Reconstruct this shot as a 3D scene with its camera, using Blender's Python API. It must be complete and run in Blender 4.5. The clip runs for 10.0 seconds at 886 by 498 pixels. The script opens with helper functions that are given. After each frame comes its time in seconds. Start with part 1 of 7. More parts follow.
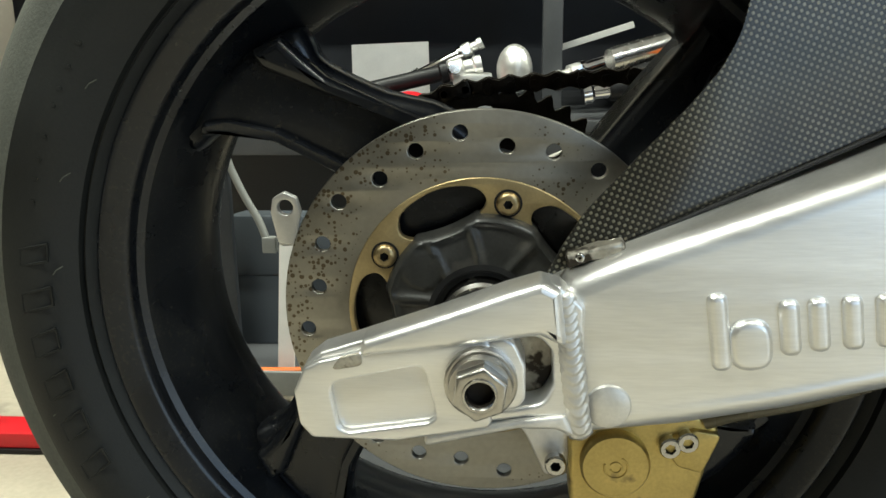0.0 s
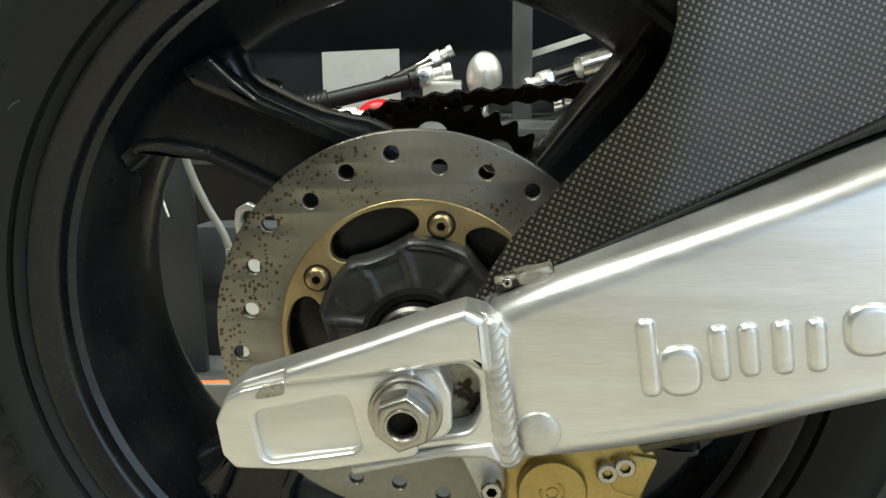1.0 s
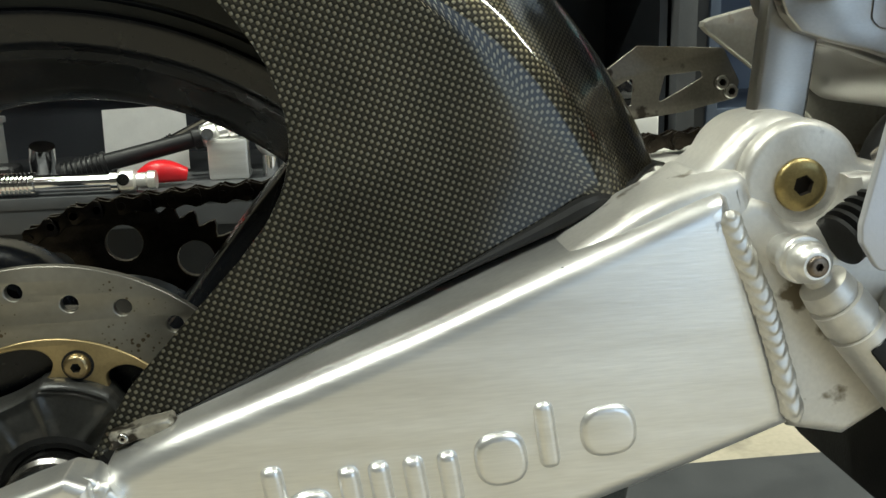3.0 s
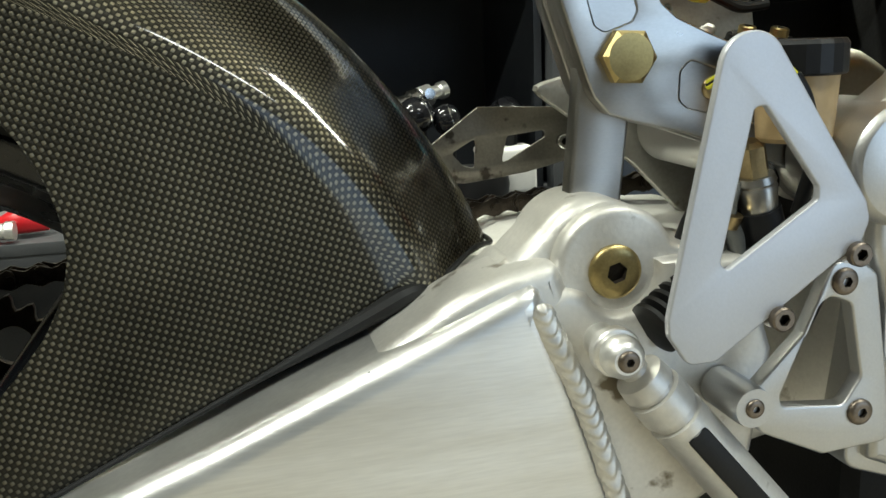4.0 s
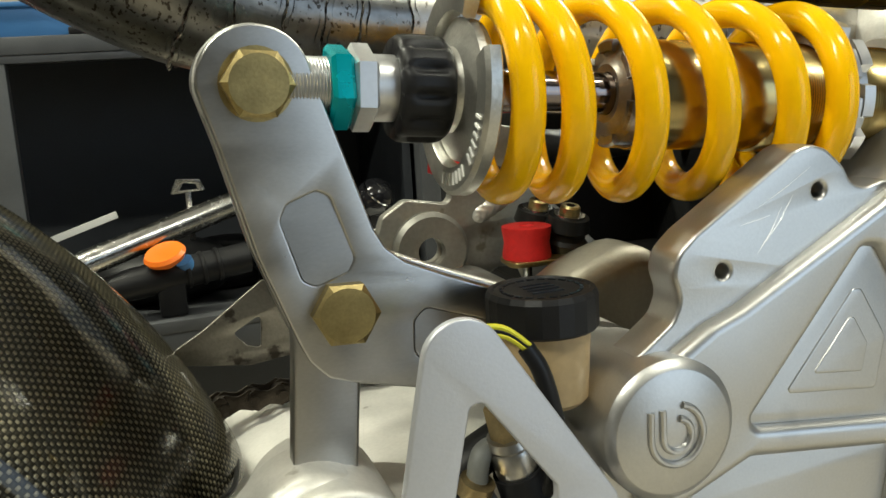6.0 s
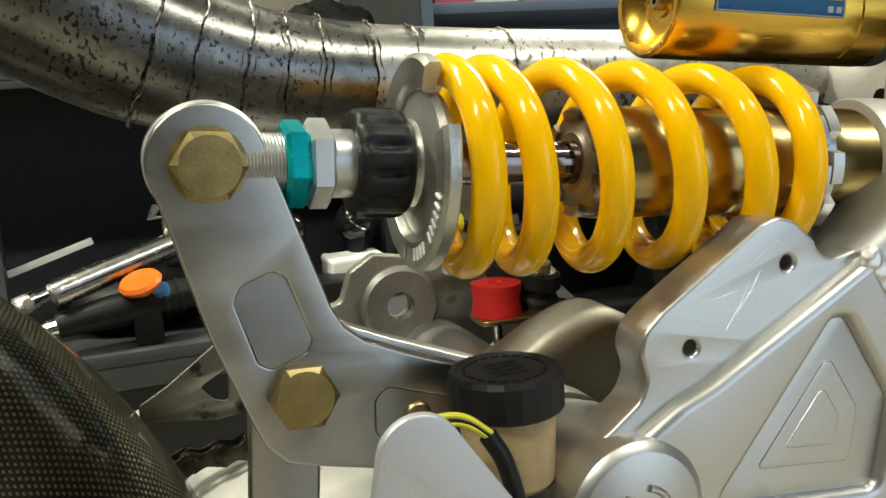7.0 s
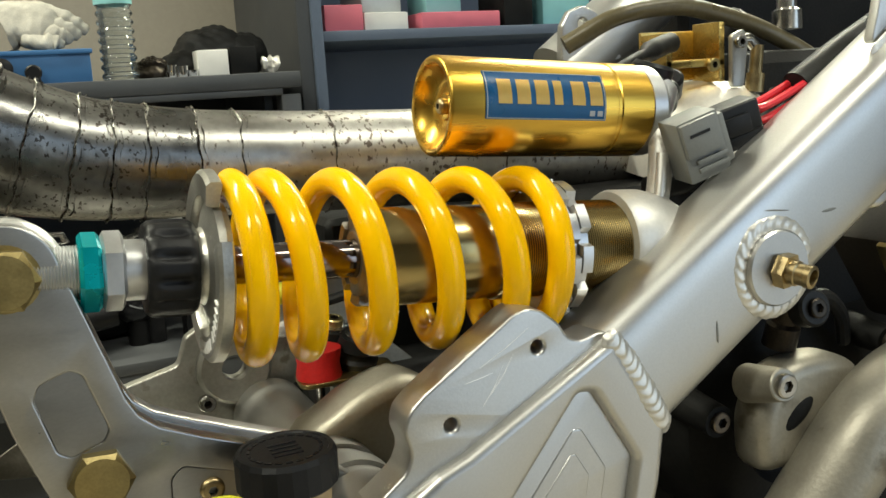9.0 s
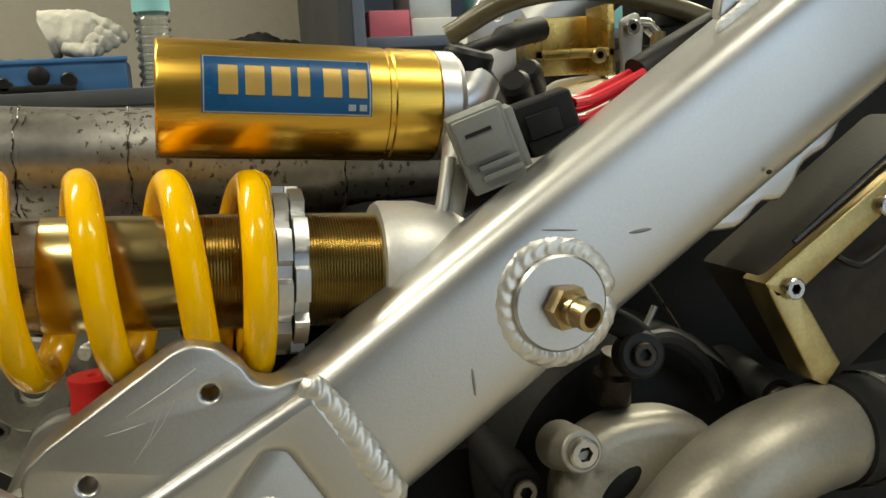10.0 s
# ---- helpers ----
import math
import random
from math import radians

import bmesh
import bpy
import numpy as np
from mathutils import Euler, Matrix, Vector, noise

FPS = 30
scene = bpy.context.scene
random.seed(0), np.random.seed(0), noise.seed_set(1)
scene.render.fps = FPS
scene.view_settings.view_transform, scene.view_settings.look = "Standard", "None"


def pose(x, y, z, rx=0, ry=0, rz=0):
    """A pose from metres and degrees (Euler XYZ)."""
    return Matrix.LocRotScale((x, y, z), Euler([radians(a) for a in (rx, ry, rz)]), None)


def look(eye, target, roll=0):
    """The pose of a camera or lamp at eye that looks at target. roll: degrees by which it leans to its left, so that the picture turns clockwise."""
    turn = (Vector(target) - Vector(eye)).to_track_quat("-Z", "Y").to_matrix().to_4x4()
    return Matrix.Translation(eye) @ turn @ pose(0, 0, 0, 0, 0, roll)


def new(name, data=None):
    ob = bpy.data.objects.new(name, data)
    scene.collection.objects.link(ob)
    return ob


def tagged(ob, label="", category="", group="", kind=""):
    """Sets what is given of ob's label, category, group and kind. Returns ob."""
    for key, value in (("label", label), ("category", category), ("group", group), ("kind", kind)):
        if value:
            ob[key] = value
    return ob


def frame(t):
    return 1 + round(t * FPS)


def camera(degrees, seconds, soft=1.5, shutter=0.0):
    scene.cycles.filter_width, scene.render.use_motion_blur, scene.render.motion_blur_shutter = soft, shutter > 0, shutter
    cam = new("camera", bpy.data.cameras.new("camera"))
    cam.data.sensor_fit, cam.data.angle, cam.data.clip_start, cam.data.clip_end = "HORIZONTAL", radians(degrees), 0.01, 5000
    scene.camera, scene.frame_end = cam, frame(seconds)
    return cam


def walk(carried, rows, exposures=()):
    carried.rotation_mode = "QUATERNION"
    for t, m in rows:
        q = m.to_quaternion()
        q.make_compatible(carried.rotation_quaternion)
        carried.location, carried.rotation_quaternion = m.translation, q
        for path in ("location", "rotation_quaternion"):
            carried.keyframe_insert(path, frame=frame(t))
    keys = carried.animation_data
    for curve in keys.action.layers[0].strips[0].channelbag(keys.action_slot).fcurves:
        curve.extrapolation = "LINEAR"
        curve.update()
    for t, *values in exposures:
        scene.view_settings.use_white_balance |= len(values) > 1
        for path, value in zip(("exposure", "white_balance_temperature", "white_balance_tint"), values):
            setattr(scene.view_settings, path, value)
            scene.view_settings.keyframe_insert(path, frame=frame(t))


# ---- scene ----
PATH = [
    (0.0, pose(0.0111, -0.3978, 0.7656, 74.573, 0.682, 3.772)),
    (0.5, pose(0.0210, -0.3921, 0.7687, 74.549, 0.702, 3.812)),
    (1.0, pose(0.0386, -0.3849, 0.7729, 74.731, 0.802, 2.839)),
    (1.5, pose(0.0616, -0.3809, 0.7788, 74.962, 1.225, 0.458)),
    (2.0, pose(0.0921, -0.3721, 0.7852, 75.347, 1.338, -2.520)),
    (2.5, pose(0.1169, -0.3663, 0.7927, 75.716, 1.492, -4.505)),
    (2.7, pose(0.1266, -0.3624, 0.8006, 76.024, 1.471, -5.383)),
    (3.8, pose(0.1834, -0.3405, 0.8386, 76.703, 2.185, -11.856)),
    (4.0, pose(0.1906, -0.3352, 0.8403, 77.276, 2.271, -13.171)),
    (4.5, pose(0.2181, -0.3203, 0.8599, 78.031, 2.620, -15.689)),
    (5.0, pose(0.2514, -0.3030, 0.8828, 78.392, 3.016, -16.991)),
    (5.5, pose(0.2736, -0.2896, 0.8997, 78.703, 2.970, -18.038)),
    (6.0, pose(0.2924, -0.2803, 0.9134, 79.227, 3.467, -18.890)),
    (6.2, pose(0.2953, -0.2761, 0.9178, 79.533, 3.419, -19.330)),
    (7.3, pose(0.3108, -0.2709, 0.9430, 79.820, 3.757, -20.391)),
    (7.5, pose(0.3144, -0.2746, 0.9486, 79.877, 3.589, -21.125)),
    (8.0, pose(0.3229, -0.2913, 0.9602, 79.694, 3.619, -22.662)),
    (8.5, pose(0.3243, -0.3141, 0.9690, 79.592, 3.458, -24.292)),
    (9.0, pose(0.3459, -0.3280, 0.9756, 79.667, 3.409, -24.914)),
    (9.5, pose(0.4231, -0.3219, 0.9679, 80.400, 3.210, -23.393)),
    (10.0, pose(0.5306, -0.3156, 0.9558, 80.964, 3.396, -16.540)),
]
cam = camera(51.96, 10.0)
walk(cam, PATH, [(0.0, 0.30, 5950, 9), (1.5, 0.30, 5950, 9), (2.0, 0.06, 5950, 9), (2.5, -0.02, 5950, 9), (4.0, 0.12, 5950, 9), (6.0, 0.02, 6330, 10), (9.0, -0.06, 6400, 10), (10.0, -0.34, 6700, 11)])

# ---- light ----
FLOOR = 0.11
world = bpy.data.worlds.new("World")
scene.world = world
world.use_nodes = True
wn = world.node_tree
sky = wn.nodes.new("ShaderNodeTexSky")
sky.sky_type, sky.sun_disc = "NISHITA", False
sky.sun_elevation, sky.sun_rotation = radians(52), radians(180)
wn.links.new(sky.outputs[0], wn.nodes["Background"].inputs[0])
wn.nodes["Background"].inputs[1].default_value = 0.10


def area(name, eye, target, sx, sy, watts, col):
    lamp = bpy.data.lights.new(name, "AREA")
    lamp.shape, lamp.size, lamp.size_y, lamp.energy, lamp.color = "RECTANGLE", sx, sy, watts, col
    ob = new(name, lamp)
    ob.matrix_world = look(eye, target)
    return ob


# sun that falls through the open garage door on to the floor, daylight in the door, two ceiling tubes
sun = bpy.data.lights.new("sun", "SUN")
sun.energy, sun.angle, sun.color = 1.2, radians(0.5), (1.0, 0.96, 0.88)
new("sun", sun).matrix_world = look((2.15, -3.0 - math.cos(radians(52)) * 5, math.sin(radians(52)) * 5), (2.15, -3.0, 0))
area("door_daylight", (2.25, -2.52, 1.25), (2.25, 0, 1.25), 2.2, 2.1, 21, (0.67, 0.85, 1.0))
area("tube_light", (1.35, -0.75, 2.60), (1.35, -0.75, 0), 0.9, 0.14, 24, (0.98, 0.97, 0.80))
area("tube_light", (-0.75, -0.75, 2.60), (-0.75, -0.75, 0), 0.9, 0.14, 38, (0.98, 0.97, 0.80))
area("tube_light", (-0.65, 0.95, 2.60), (-0.65, 0.95, 0), 1.2, 0.12, 55, (0.98, 0.97, 0.76))
area("tube_light", (2.35, 1.35, 2.60), (2.35, 1.35, 0), 1.8, 0.12, 100, (0.98, 0.97, 0.76))


# ---- materials ----
def mat(name, col, rough=0.5, metal=0.0, var=0.2, scale=30.0, bump=0.0, bscale=500.0, coat=0.0,
        stretch=(1, 1, 1), dirt=None, dirt_at=0.6, dirt_scale=40.0, spec=0.5, alpha_glass=0.0, dstretch=(1, 1, 1), clump=0.0):
    m = bpy.data.materials.new(name)
    m.use_nodes = True
    nt = m.node_tree
    b = nt.nodes["Principled BSDF"]
    tc = nt.nodes.new("ShaderNodeTexCoord")
    mp = nt.nodes.new("ShaderNodeMapping")
    mp.inputs["Scale"].default_value = stretch
    nt.links.new(tc.outputs["Object"], mp.inputs[0])
    n1 = nt.nodes.new("ShaderNodeTexNoise")
    n1.inputs["Scale"].default_value, n1.inputs["Detail"].default_value = scale, 6
    n2 = nt.nodes.new("ShaderNodeTexNoise")
    n2.inputs["Scale"].default_value, n2.inputs["Detail"].default_value = bscale, 3
    nt.links.new(mp.outputs[0], n1.inputs[0])
    nt.links.new(mp.outputs[0], n2.inputs[0])
    ramp = nt.nodes.new("ShaderNodeMapRange")
    ramp.inputs[1].default_value, ramp.inputs[2].default_value = 0.3, 0.7
    ramp.inputs[3].default_value, ramp.inputs[4].default_value = 1 - var, 1 + var * 0.5
    nt.links.new(n1.outputs[0], ramp.inputs[0])
    fine = nt.nodes.new("ShaderNodeMapRange")
    fine.inputs[1].default_value, fine.inputs[2].default_value = 0.3, 0.7
    fine.inputs[3].default_value, fine.inputs[4].default_value = 1 - var * 0.5, 1 + var * 0.3
    nt.links.new(n2.outputs[0], fine.inputs[0])
    mul = nt.nodes.new("ShaderNodeMath")
    mul.operation = "MULTIPLY"
    nt.links.new(ramp.outputs[0], mul.inputs[0])
    nt.links.new(fine.outputs[0], mul.inputs[1])
    tint = nt.nodes.new("ShaderNodeVectorMath")
    tint.operation = "SCALE"
    tint.inputs[0].default_value = col
    nt.links.new(mul.outputs[0], tint.inputs["Scale"])
    out = tint.outputs[0]
    if dirt:
        n3 = nt.nodes.new("ShaderNodeTexNoise")
        n3.inputs["Scale"].default_value, n3.inputs["Detail"].default_value = dirt_scale, 5
        m3 = nt.nodes.new("ShaderNodeMapping")
        m3.inputs["Scale"].default_value = dstretch
        nt.links.new(tc.outputs["Object"], m3.inputs[0])
        nt.links.new(m3.outputs[0], n3.inputs[0])
        r3 = nt.nodes.new("ShaderNodeMapRange")
        r3.inputs[1].default_value, r3.inputs[2].default_value = dirt_at, dirt_at + 0.06
        if clump:
            # stains gather in patches
            sh = nt.nodes.new("ShaderNodeMath")
            sh.operation = "MULTIPLY_ADD"
            sh.inputs[1].default_value = clump
            nt.links.new(n1.outputs[0], sh.inputs[0])
            off = nt.nodes.new("ShaderNodeMath")
            off.operation = "SUBTRACT"
            off.inputs[1].default_value = clump * 0.5
            nt.links.new(n3.outputs[0], off.inputs[0])
            nt.links.new(off.outputs[0], sh.inputs[2])
            nt.links.new(sh.outputs[0], r3.inputs[0])
        else:
            nt.links.new(n3.outputs[0], r3.inputs[0])
        mx = nt.nodes.new("ShaderNodeMix")
        mx.data_type = "RGBA"
        nt.links.new(r3.outputs[0], mx.inputs[0])
        nt.links.new(out, mx.inputs[6])
        mx.inputs[7].default_value = (*dirt, 1)
        out = mx.outputs[2]
    nt.links.new(out, b.inputs["Base Color"])
    rr = nt.nodes.new("ShaderNodeMapRange")
    rr.inputs[1].default_value, rr.inputs[2].default_value = 0.25, 0.75
    rr.inputs[3].default_value, rr.inputs[4].default_value = max(0.02, rough * 0.8), min(1, rough * 1.25)
    nt.links.new(n1.outputs[0], rr.inputs[0])
    nt.links.new(rr.outputs[0], b.inputs["Roughness"])
    b.inputs["Metallic"].default_value = metal
    b.inputs["Coat Weight"].default_value = coat
    b.inputs["Coat Roughness"].default_value = 0.06
    b.inputs["Specular IOR Level"].default_value = spec
    if alpha_glass:
        b.inputs["Transmission Weight"].default_value = alpha_glass
    if bump:
        bp = nt.nodes.new("ShaderNodeBump")
        bp.inputs["Strength"].default_value, bp.inputs["Distance"].default_value = bump, 0.001
        nt.links.new(n2.outputs[0], bp.inputs["Height"])
        nt.links.new(bp.outputs[0], b.inputs["Normal"])
    return m


def carbon_mat():
    """Plain-weave carbon cloth under clear lacquer; the cloth runs along the UV directions."""
    m = bpy.data.materials.new("carbon_weave")
    m.use_nodes = True
    nt = m.node_tree
    b = nt.nodes["Principled BSDF"]
    uv = nt.nodes.new("ShaderNodeUVMap")
    ck = nt.nodes.new("ShaderNodeTexChecker")
    ck.inputs["Scale"].default_value = 1.0
    ck.inputs["Color1"].default_value = (1, 1, 1, 1)
    ck.inputs["Color2"].default_value = (0, 0, 0, 1)
    nt.links.new(uv.outputs[0], ck.inputs[0])
    # strands swell in the middle of each crossing
    sep = nt.nodes.new("ShaderNodeSeparateXYZ")
    nt.links.new(uv.outputs[0], sep.inputs[0])
    hump = []
    for k in (0, 1):
        s = nt.nodes.new("ShaderNodeMath")
        s.operation = "MULTIPLY"
        s.inputs[1].default_value = math.pi
        nt.links.new(sep.outputs[k], s.inputs[0])
        t = nt.nodes.new("ShaderNodeMath")
        t.operation = "SINE"
        nt.links.new(s.outputs[0], t.inputs[0])
        a = nt.nodes.new("ShaderNodeMath")
        a.operation = "ABSOLUTE"
        nt.links.new(t.outputs[0], a.inputs[0])
        hump.append(a)
    mu = nt.nodes.new("ShaderNodeMath")
    mu.operation = "MULTIPLY"
    nt.links.new(hump[0].outputs[0], mu.inputs[0])
    nt.links.new(hump[1].outputs[0], mu.inputs[1])
    tc = nt.nodes.new("ShaderNodeTexCoord")
    no = nt.nodes.new("ShaderNodeTexNoise")
    no.inputs["Scale"].default_value = 14
    nt.links.new(tc.outputs["Object"], no.inputs[0])
    mr = nt.nodes.new("ShaderNodeMapRange")
    mr.inputs[1].default_value, mr.inputs[2].default_value, mr.inputs[3].default_value, mr.inputs[4].default_value = 0.3, 0.7, 0.55, 1.25
    nt.links.new(no.outputs[0], mr.inputs[0])
    br = nt.nodes.new("ShaderNodeMath")
    br.operation = "MULTIPLY_ADD"
    br.inputs[1].default_value, br.inputs[2].default_value = 0.5, 0.62
    nt.links.new(mu.outputs[0], br.inputs[0])
    bb = nt.nodes.new("ShaderNodeMath")
    bb.operation = "MULTIPLY"
    nt.links.new(br.outputs[0], bb.inputs[0])
    nt.links.new(mr.outputs[0], bb.inputs[1])
    # the yarn that lies on top shows as a rounded bright float
    fl = nt.nodes.new("ShaderNodeMapRange")
    fl.interpolation_type = "SMOOTHSTEP"
    fl.inputs[1].default_value, fl.inputs[2].default_value = 0.04, 0.50
    nt.links.new(mu.outputs[0], fl.inputs[0])
    on = nt.nodes.new("ShaderNodeMath")
    on.operation = "MULTIPLY"
    nt.links.new(fl.outputs[0], on.inputs[0])
    nt.links.new(ck.outputs["Fac"], on.inputs[1])
    yarn = nt.nodes.new("ShaderNodeMix")
    yarn.data_type = "RGBA"
    yarn.inputs[6].default_value, yarn.inputs[7].default_value = (0.034, 0.031, 0.023, 1), (0.208, 0.187, 0.131, 1)
    nt.links.new(on.outputs[0], yarn.inputs[0])
    sc = nt.nodes.new("ShaderNodeVectorMath")
    sc.operation = "SCALE"
    nt.links.new(yarn.outputs[2], sc.inputs[0])
    nt.links.new(bb.outputs[0], sc.inputs["Scale"])
    nt.links.new(sc.outputs[0], b.inputs["Base Color"])
    b.inputs["Metallic"].default_value = 0.9
    b.inputs["Specular Tint"].default_value = (0.35, 0.33, 0.28, 1)
    b.inputs["Roughness"].default_value = 0.48
    b.inputs["Anisotropic"].default_value = 0.40
    tg = nt.nodes.new("ShaderNodeTangent")
    tg.direction_type = "UV_MAP"
    nt.links.new(tg.outputs[0], b.inputs["Tangent"])
    rot = nt.nodes.new("ShaderNodeMath")
    rot.operation = "MULTIPLY_ADD"
    rot.inputs[2].default_value = 0.25
    rot.inputs[1].default_value = -0.25
    nt.links.new(ck.outputs["Fac"], rot.inputs[0])
    nt.links.new(rot.outputs[0], b.inputs["Anisotropic Rotation"])
    b.inputs["Coat Weight"].default_value = 0.65
    b.inputs["Coat Roughness"].default_value = 0.10
    bp = nt.nodes.new("ShaderNodeBump")
    bp.inputs["Strength"].default_value, bp.inputs["Distance"].default_value = 0.45, 0.0006
    nt.links.new(mu.outputs[0], bp.inputs["Height"])
    nt.links.new(bp.outputs[0], b.inputs["Normal"])
    return m


def disc_mat():
    """Ground disc steel: turned finish round the axle, round rust spots that gather in patches."""
    m = mat("brake_disc_steel", (0.34, 0.325, 0.285), 0.40, 1.0, 0.12, 18, 0.06, 300)
    nt = m.node_tree
    b = nt.nodes["Principled BSDF"]
    b.inputs["Anisotropic"].default_value = 0.45
    b.inputs["Anisotropic Rotation"].default_value = 0.25
    tg = nt.nodes.new("ShaderNodeTangent")
    tg.direction_type, tg.axis = "RADIAL", "Y"
    nt.links.new(tg.outputs[0], b.inputs["Tangent"])
    tc = nt.nodes.new("ShaderNodeTexCoord")
    vo = nt.nodes.new("ShaderNodeTexVoronoi")
    vo.inputs["Scale"].default_value = 400
    nt.links.new(tc.outputs["Object"], vo.inputs["Vector"])
    no = nt.nodes.new("ShaderNodeTexNoise")
    no.inputs["Scale"].default_value, no.inputs["Detail"].default_value = 17, 2
    shift = nt.nodes.new("ShaderNodeMapping")
    shift.inputs["Location"].default_value = (0.262, 0.0, 0.118)
    nt.links.new(tc.outputs["Object"], shift.inputs[0])
    nt.links.new(shift.outputs[0], no.inputs["Vector"])
    # size of each spot: patch strength and its own chance
    sp = nt.nodes.new("ShaderNodeSeparateColor")
    nt.links.new(vo.outputs["Color"], sp.inputs[0])
    patch = nt.nodes.new("ShaderNodeMapRange")
    patch.inputs[1].default_value, patch.inputs[2].default_value = 0.44, 0.66
    patch.inputs[3].default_value, patch.inputs[4].default_value = -0.16, 0.62
    side = nt.nodes.new("ShaderNodeSeparateXYZ")
    nt.links.new(tc.outputs["Object"], side.inputs[0])
    more = nt.nodes.new("ShaderNodeMath")
    more.operation = "MULTIPLY_ADD"
    more.inputs[1].default_value = -1.7
    nt.links.new(side.outputs[0], more.inputs[0])
    nt.links.new(no.outputs[0], more.inputs[2])
    nt.links.new(more.outputs[0], patch.inputs[0])
    size = nt.nodes.new("ShaderNodeMath")
    size.operation = "MULTIPLY"
    nt.links.new(sp.outputs[0], size.inputs[0])
    nt.links.new(patch.outputs[0], size.inputs[1])
    cut = nt.nodes.new("ShaderNodeMath")
    cut.operation = "SUBTRACT"
    nt.links.new(size.outputs[0], cut.inputs[0])
    nt.links.new(vo.outputs["Distance"], cut.inputs[1])
    edge = nt.nodes.new("ShaderNodeMapRange")
    edge.inputs[1].default_value, edge.inputs[2].default_value = 0.0, 0.10
    nt.links.new(cut.outputs[0], edge.inputs[0])
    mx = nt.nodes.new("ShaderNodeMix")
    mx.data_type = "RGBA"
    old = b.inputs["Base Color"].links[0].from_socket
    nt.links.new(edge.outputs[0], mx.inputs[0])
    nt.links.new(old, mx.inputs[6])
    mx.inputs[7].default_value = (0.13, 0.105, 0.07, 1)
    nt.links.new(mx.outputs[2], b.inputs["Base Color"])
    return m


ALU = mat("brushed_aluminium", (0.86, 0.855, 0.83), 0.36, 0.82, 0.10, 5, 0.08, 60, stretch=(1.2, 6, 14))
ALU_CAST = mat("cast_aluminium", (0.74, 0.72, 0.675), 0.46, 0.62, 0.10, 22, 0.15, 420, dirt=(0.20, 0.17, 0.12), dirt_at=0.66)
ALU_WELD = mat("weld_aluminium", (0.74, 0.72, 0.67), 0.42, 0.75, 0.12, 90, 0.06, 500)
ALU_POL = mat("machined_aluminium", (0.88, 0.87, 0.84), 0.36, 0.82, 0.08, 8, 0.04, 90, stretch=(1, 5, 12))
SATIN = mat("satin_silver", (0.56, 0.555, 0.54), 0.38, 0.95, 0.08, 12, 0.05, 900, dirt=(0.44, 0.44, 0.43), dirt_at=0.70, dirt_scale=16)
GUARD = mat("satin_silver_paint", (0.54, 0.55, 0.585), 0.42, 0.55, 0.05, 10, 0.05, 900)
DISC = disc_mat()
CARRIER = mat("gold_anodised_carrier", (0.50, 0.39, 0.20), 0.38, 0.9, 0.16, 45, 0.05, 600)
ZINC = mat("yellow_zinc_plating", (0.48, 0.38, 0.17), 0.36, 1.0, 0.22, 70, 0.05, 800)
BRASS = mat("brass", (0.50, 0.39, 0.21), 0.36, 1.0, 0.2, 90, 0.05, 800)
STEEL = mat("bare_steel", (0.52, 0.51, 0.49), 0.24, 1.0, 0.2, 80, 0.06, 600)
CHROME = mat("chrome", (0.85, 0.85, 0.86), 0.07, 1.0, 0.05, 40)
STEEL_PLATE = mat("raw_steel_plate", (0.29, 0.27, 0.235), 0.34, 0.95, 0.25, 26, 0.1, 500, dirt=(0.07, 0.06, 0.05), dirt_at=0.62, dirt_scale=60)
SOOT = mat("sooty_heat_band", (0.075, 0.066, 0.058), 0.36, 0.95, 0.6, 90, 0.35, 420)
EXHAUST = mat("scaled_exhaust_steel", (0.215, 0.211, 0.200), 0.29, 1.0, 0.45, 22, 0.22, 160, dirt=(0.050, 0.043, 0.037), dirt_at=0.580, dirt_scale=440, dstretch=(1.0, 0.9, 0.75), clump=0.50)
EXHAUST_B = mat("dull_exhaust_steel", (0.43, 0.415, 0.385), 0.38, 1.0, 0.30, 18, 0.16, 180, dirt=(0.12, 0.10, 0.085), dirt_at=0.60, dirt_scale=300, dstretch=(1.0, 0.9, 0.6), clump=0.55)
SCORCH = mat("scorched_weld_seam", (0.30, 0.285, 0.26), 0.30, 1.0, 0.6, 170, 0.35, 420, dirt=(0.04, 0.034, 0.03), dirt_at=0.50, dirt_scale=260)
RUBBER = mat("tyre_rubber", (0.0128, 0.0138, 0.0128), 0.54, 0, 0.3, 14, 0.15, 600, spec=0.36)
TREAD = mat("worn_tread_rubber", (0.080, 0.084, 0.070), 0.85, 0, 0.3, 25, 0.4, 500)
# near-black brown: the shade inside holes, put into the colour
HOLE_SHADE = mat("dark_hole_shade", (0.030, 0.024, 0.018), 0.6, 0.2, 0.3, 60, 0.1, 600, spec=0.25)
GLOSS = mat("glossy_black_grip", (0.012, 0.012, 0.014), 0.14, 0, 0.2, 40, 0.03, 500)
BOLT_DK = mat("rusty_brown_bolt", (0.24, 0.20, 0.16), 0.40, 0.95, 0.3, 120, 0.1, 700)
SEAL = mat("black_rubber", (0.011, 0.011, 0.011), 0.5, 0, 0.25, 60, 0.1, 600, spec=0.3)
PLASTIC = mat("black_plastic", (0.011, 0.011, 0.012), 0.42, 0, 0.2, 40, 0.08, 900, spec=0.24)
HUBRUB = mat("dusty_black_hub_plastic", (0.034, 0.034, 0.031), 0.34, 0, 0.4, 30, 0.15, 500, dirt=(0.062, 0.058, 0.05), dirt_at=0.58, dirt_scale=45)
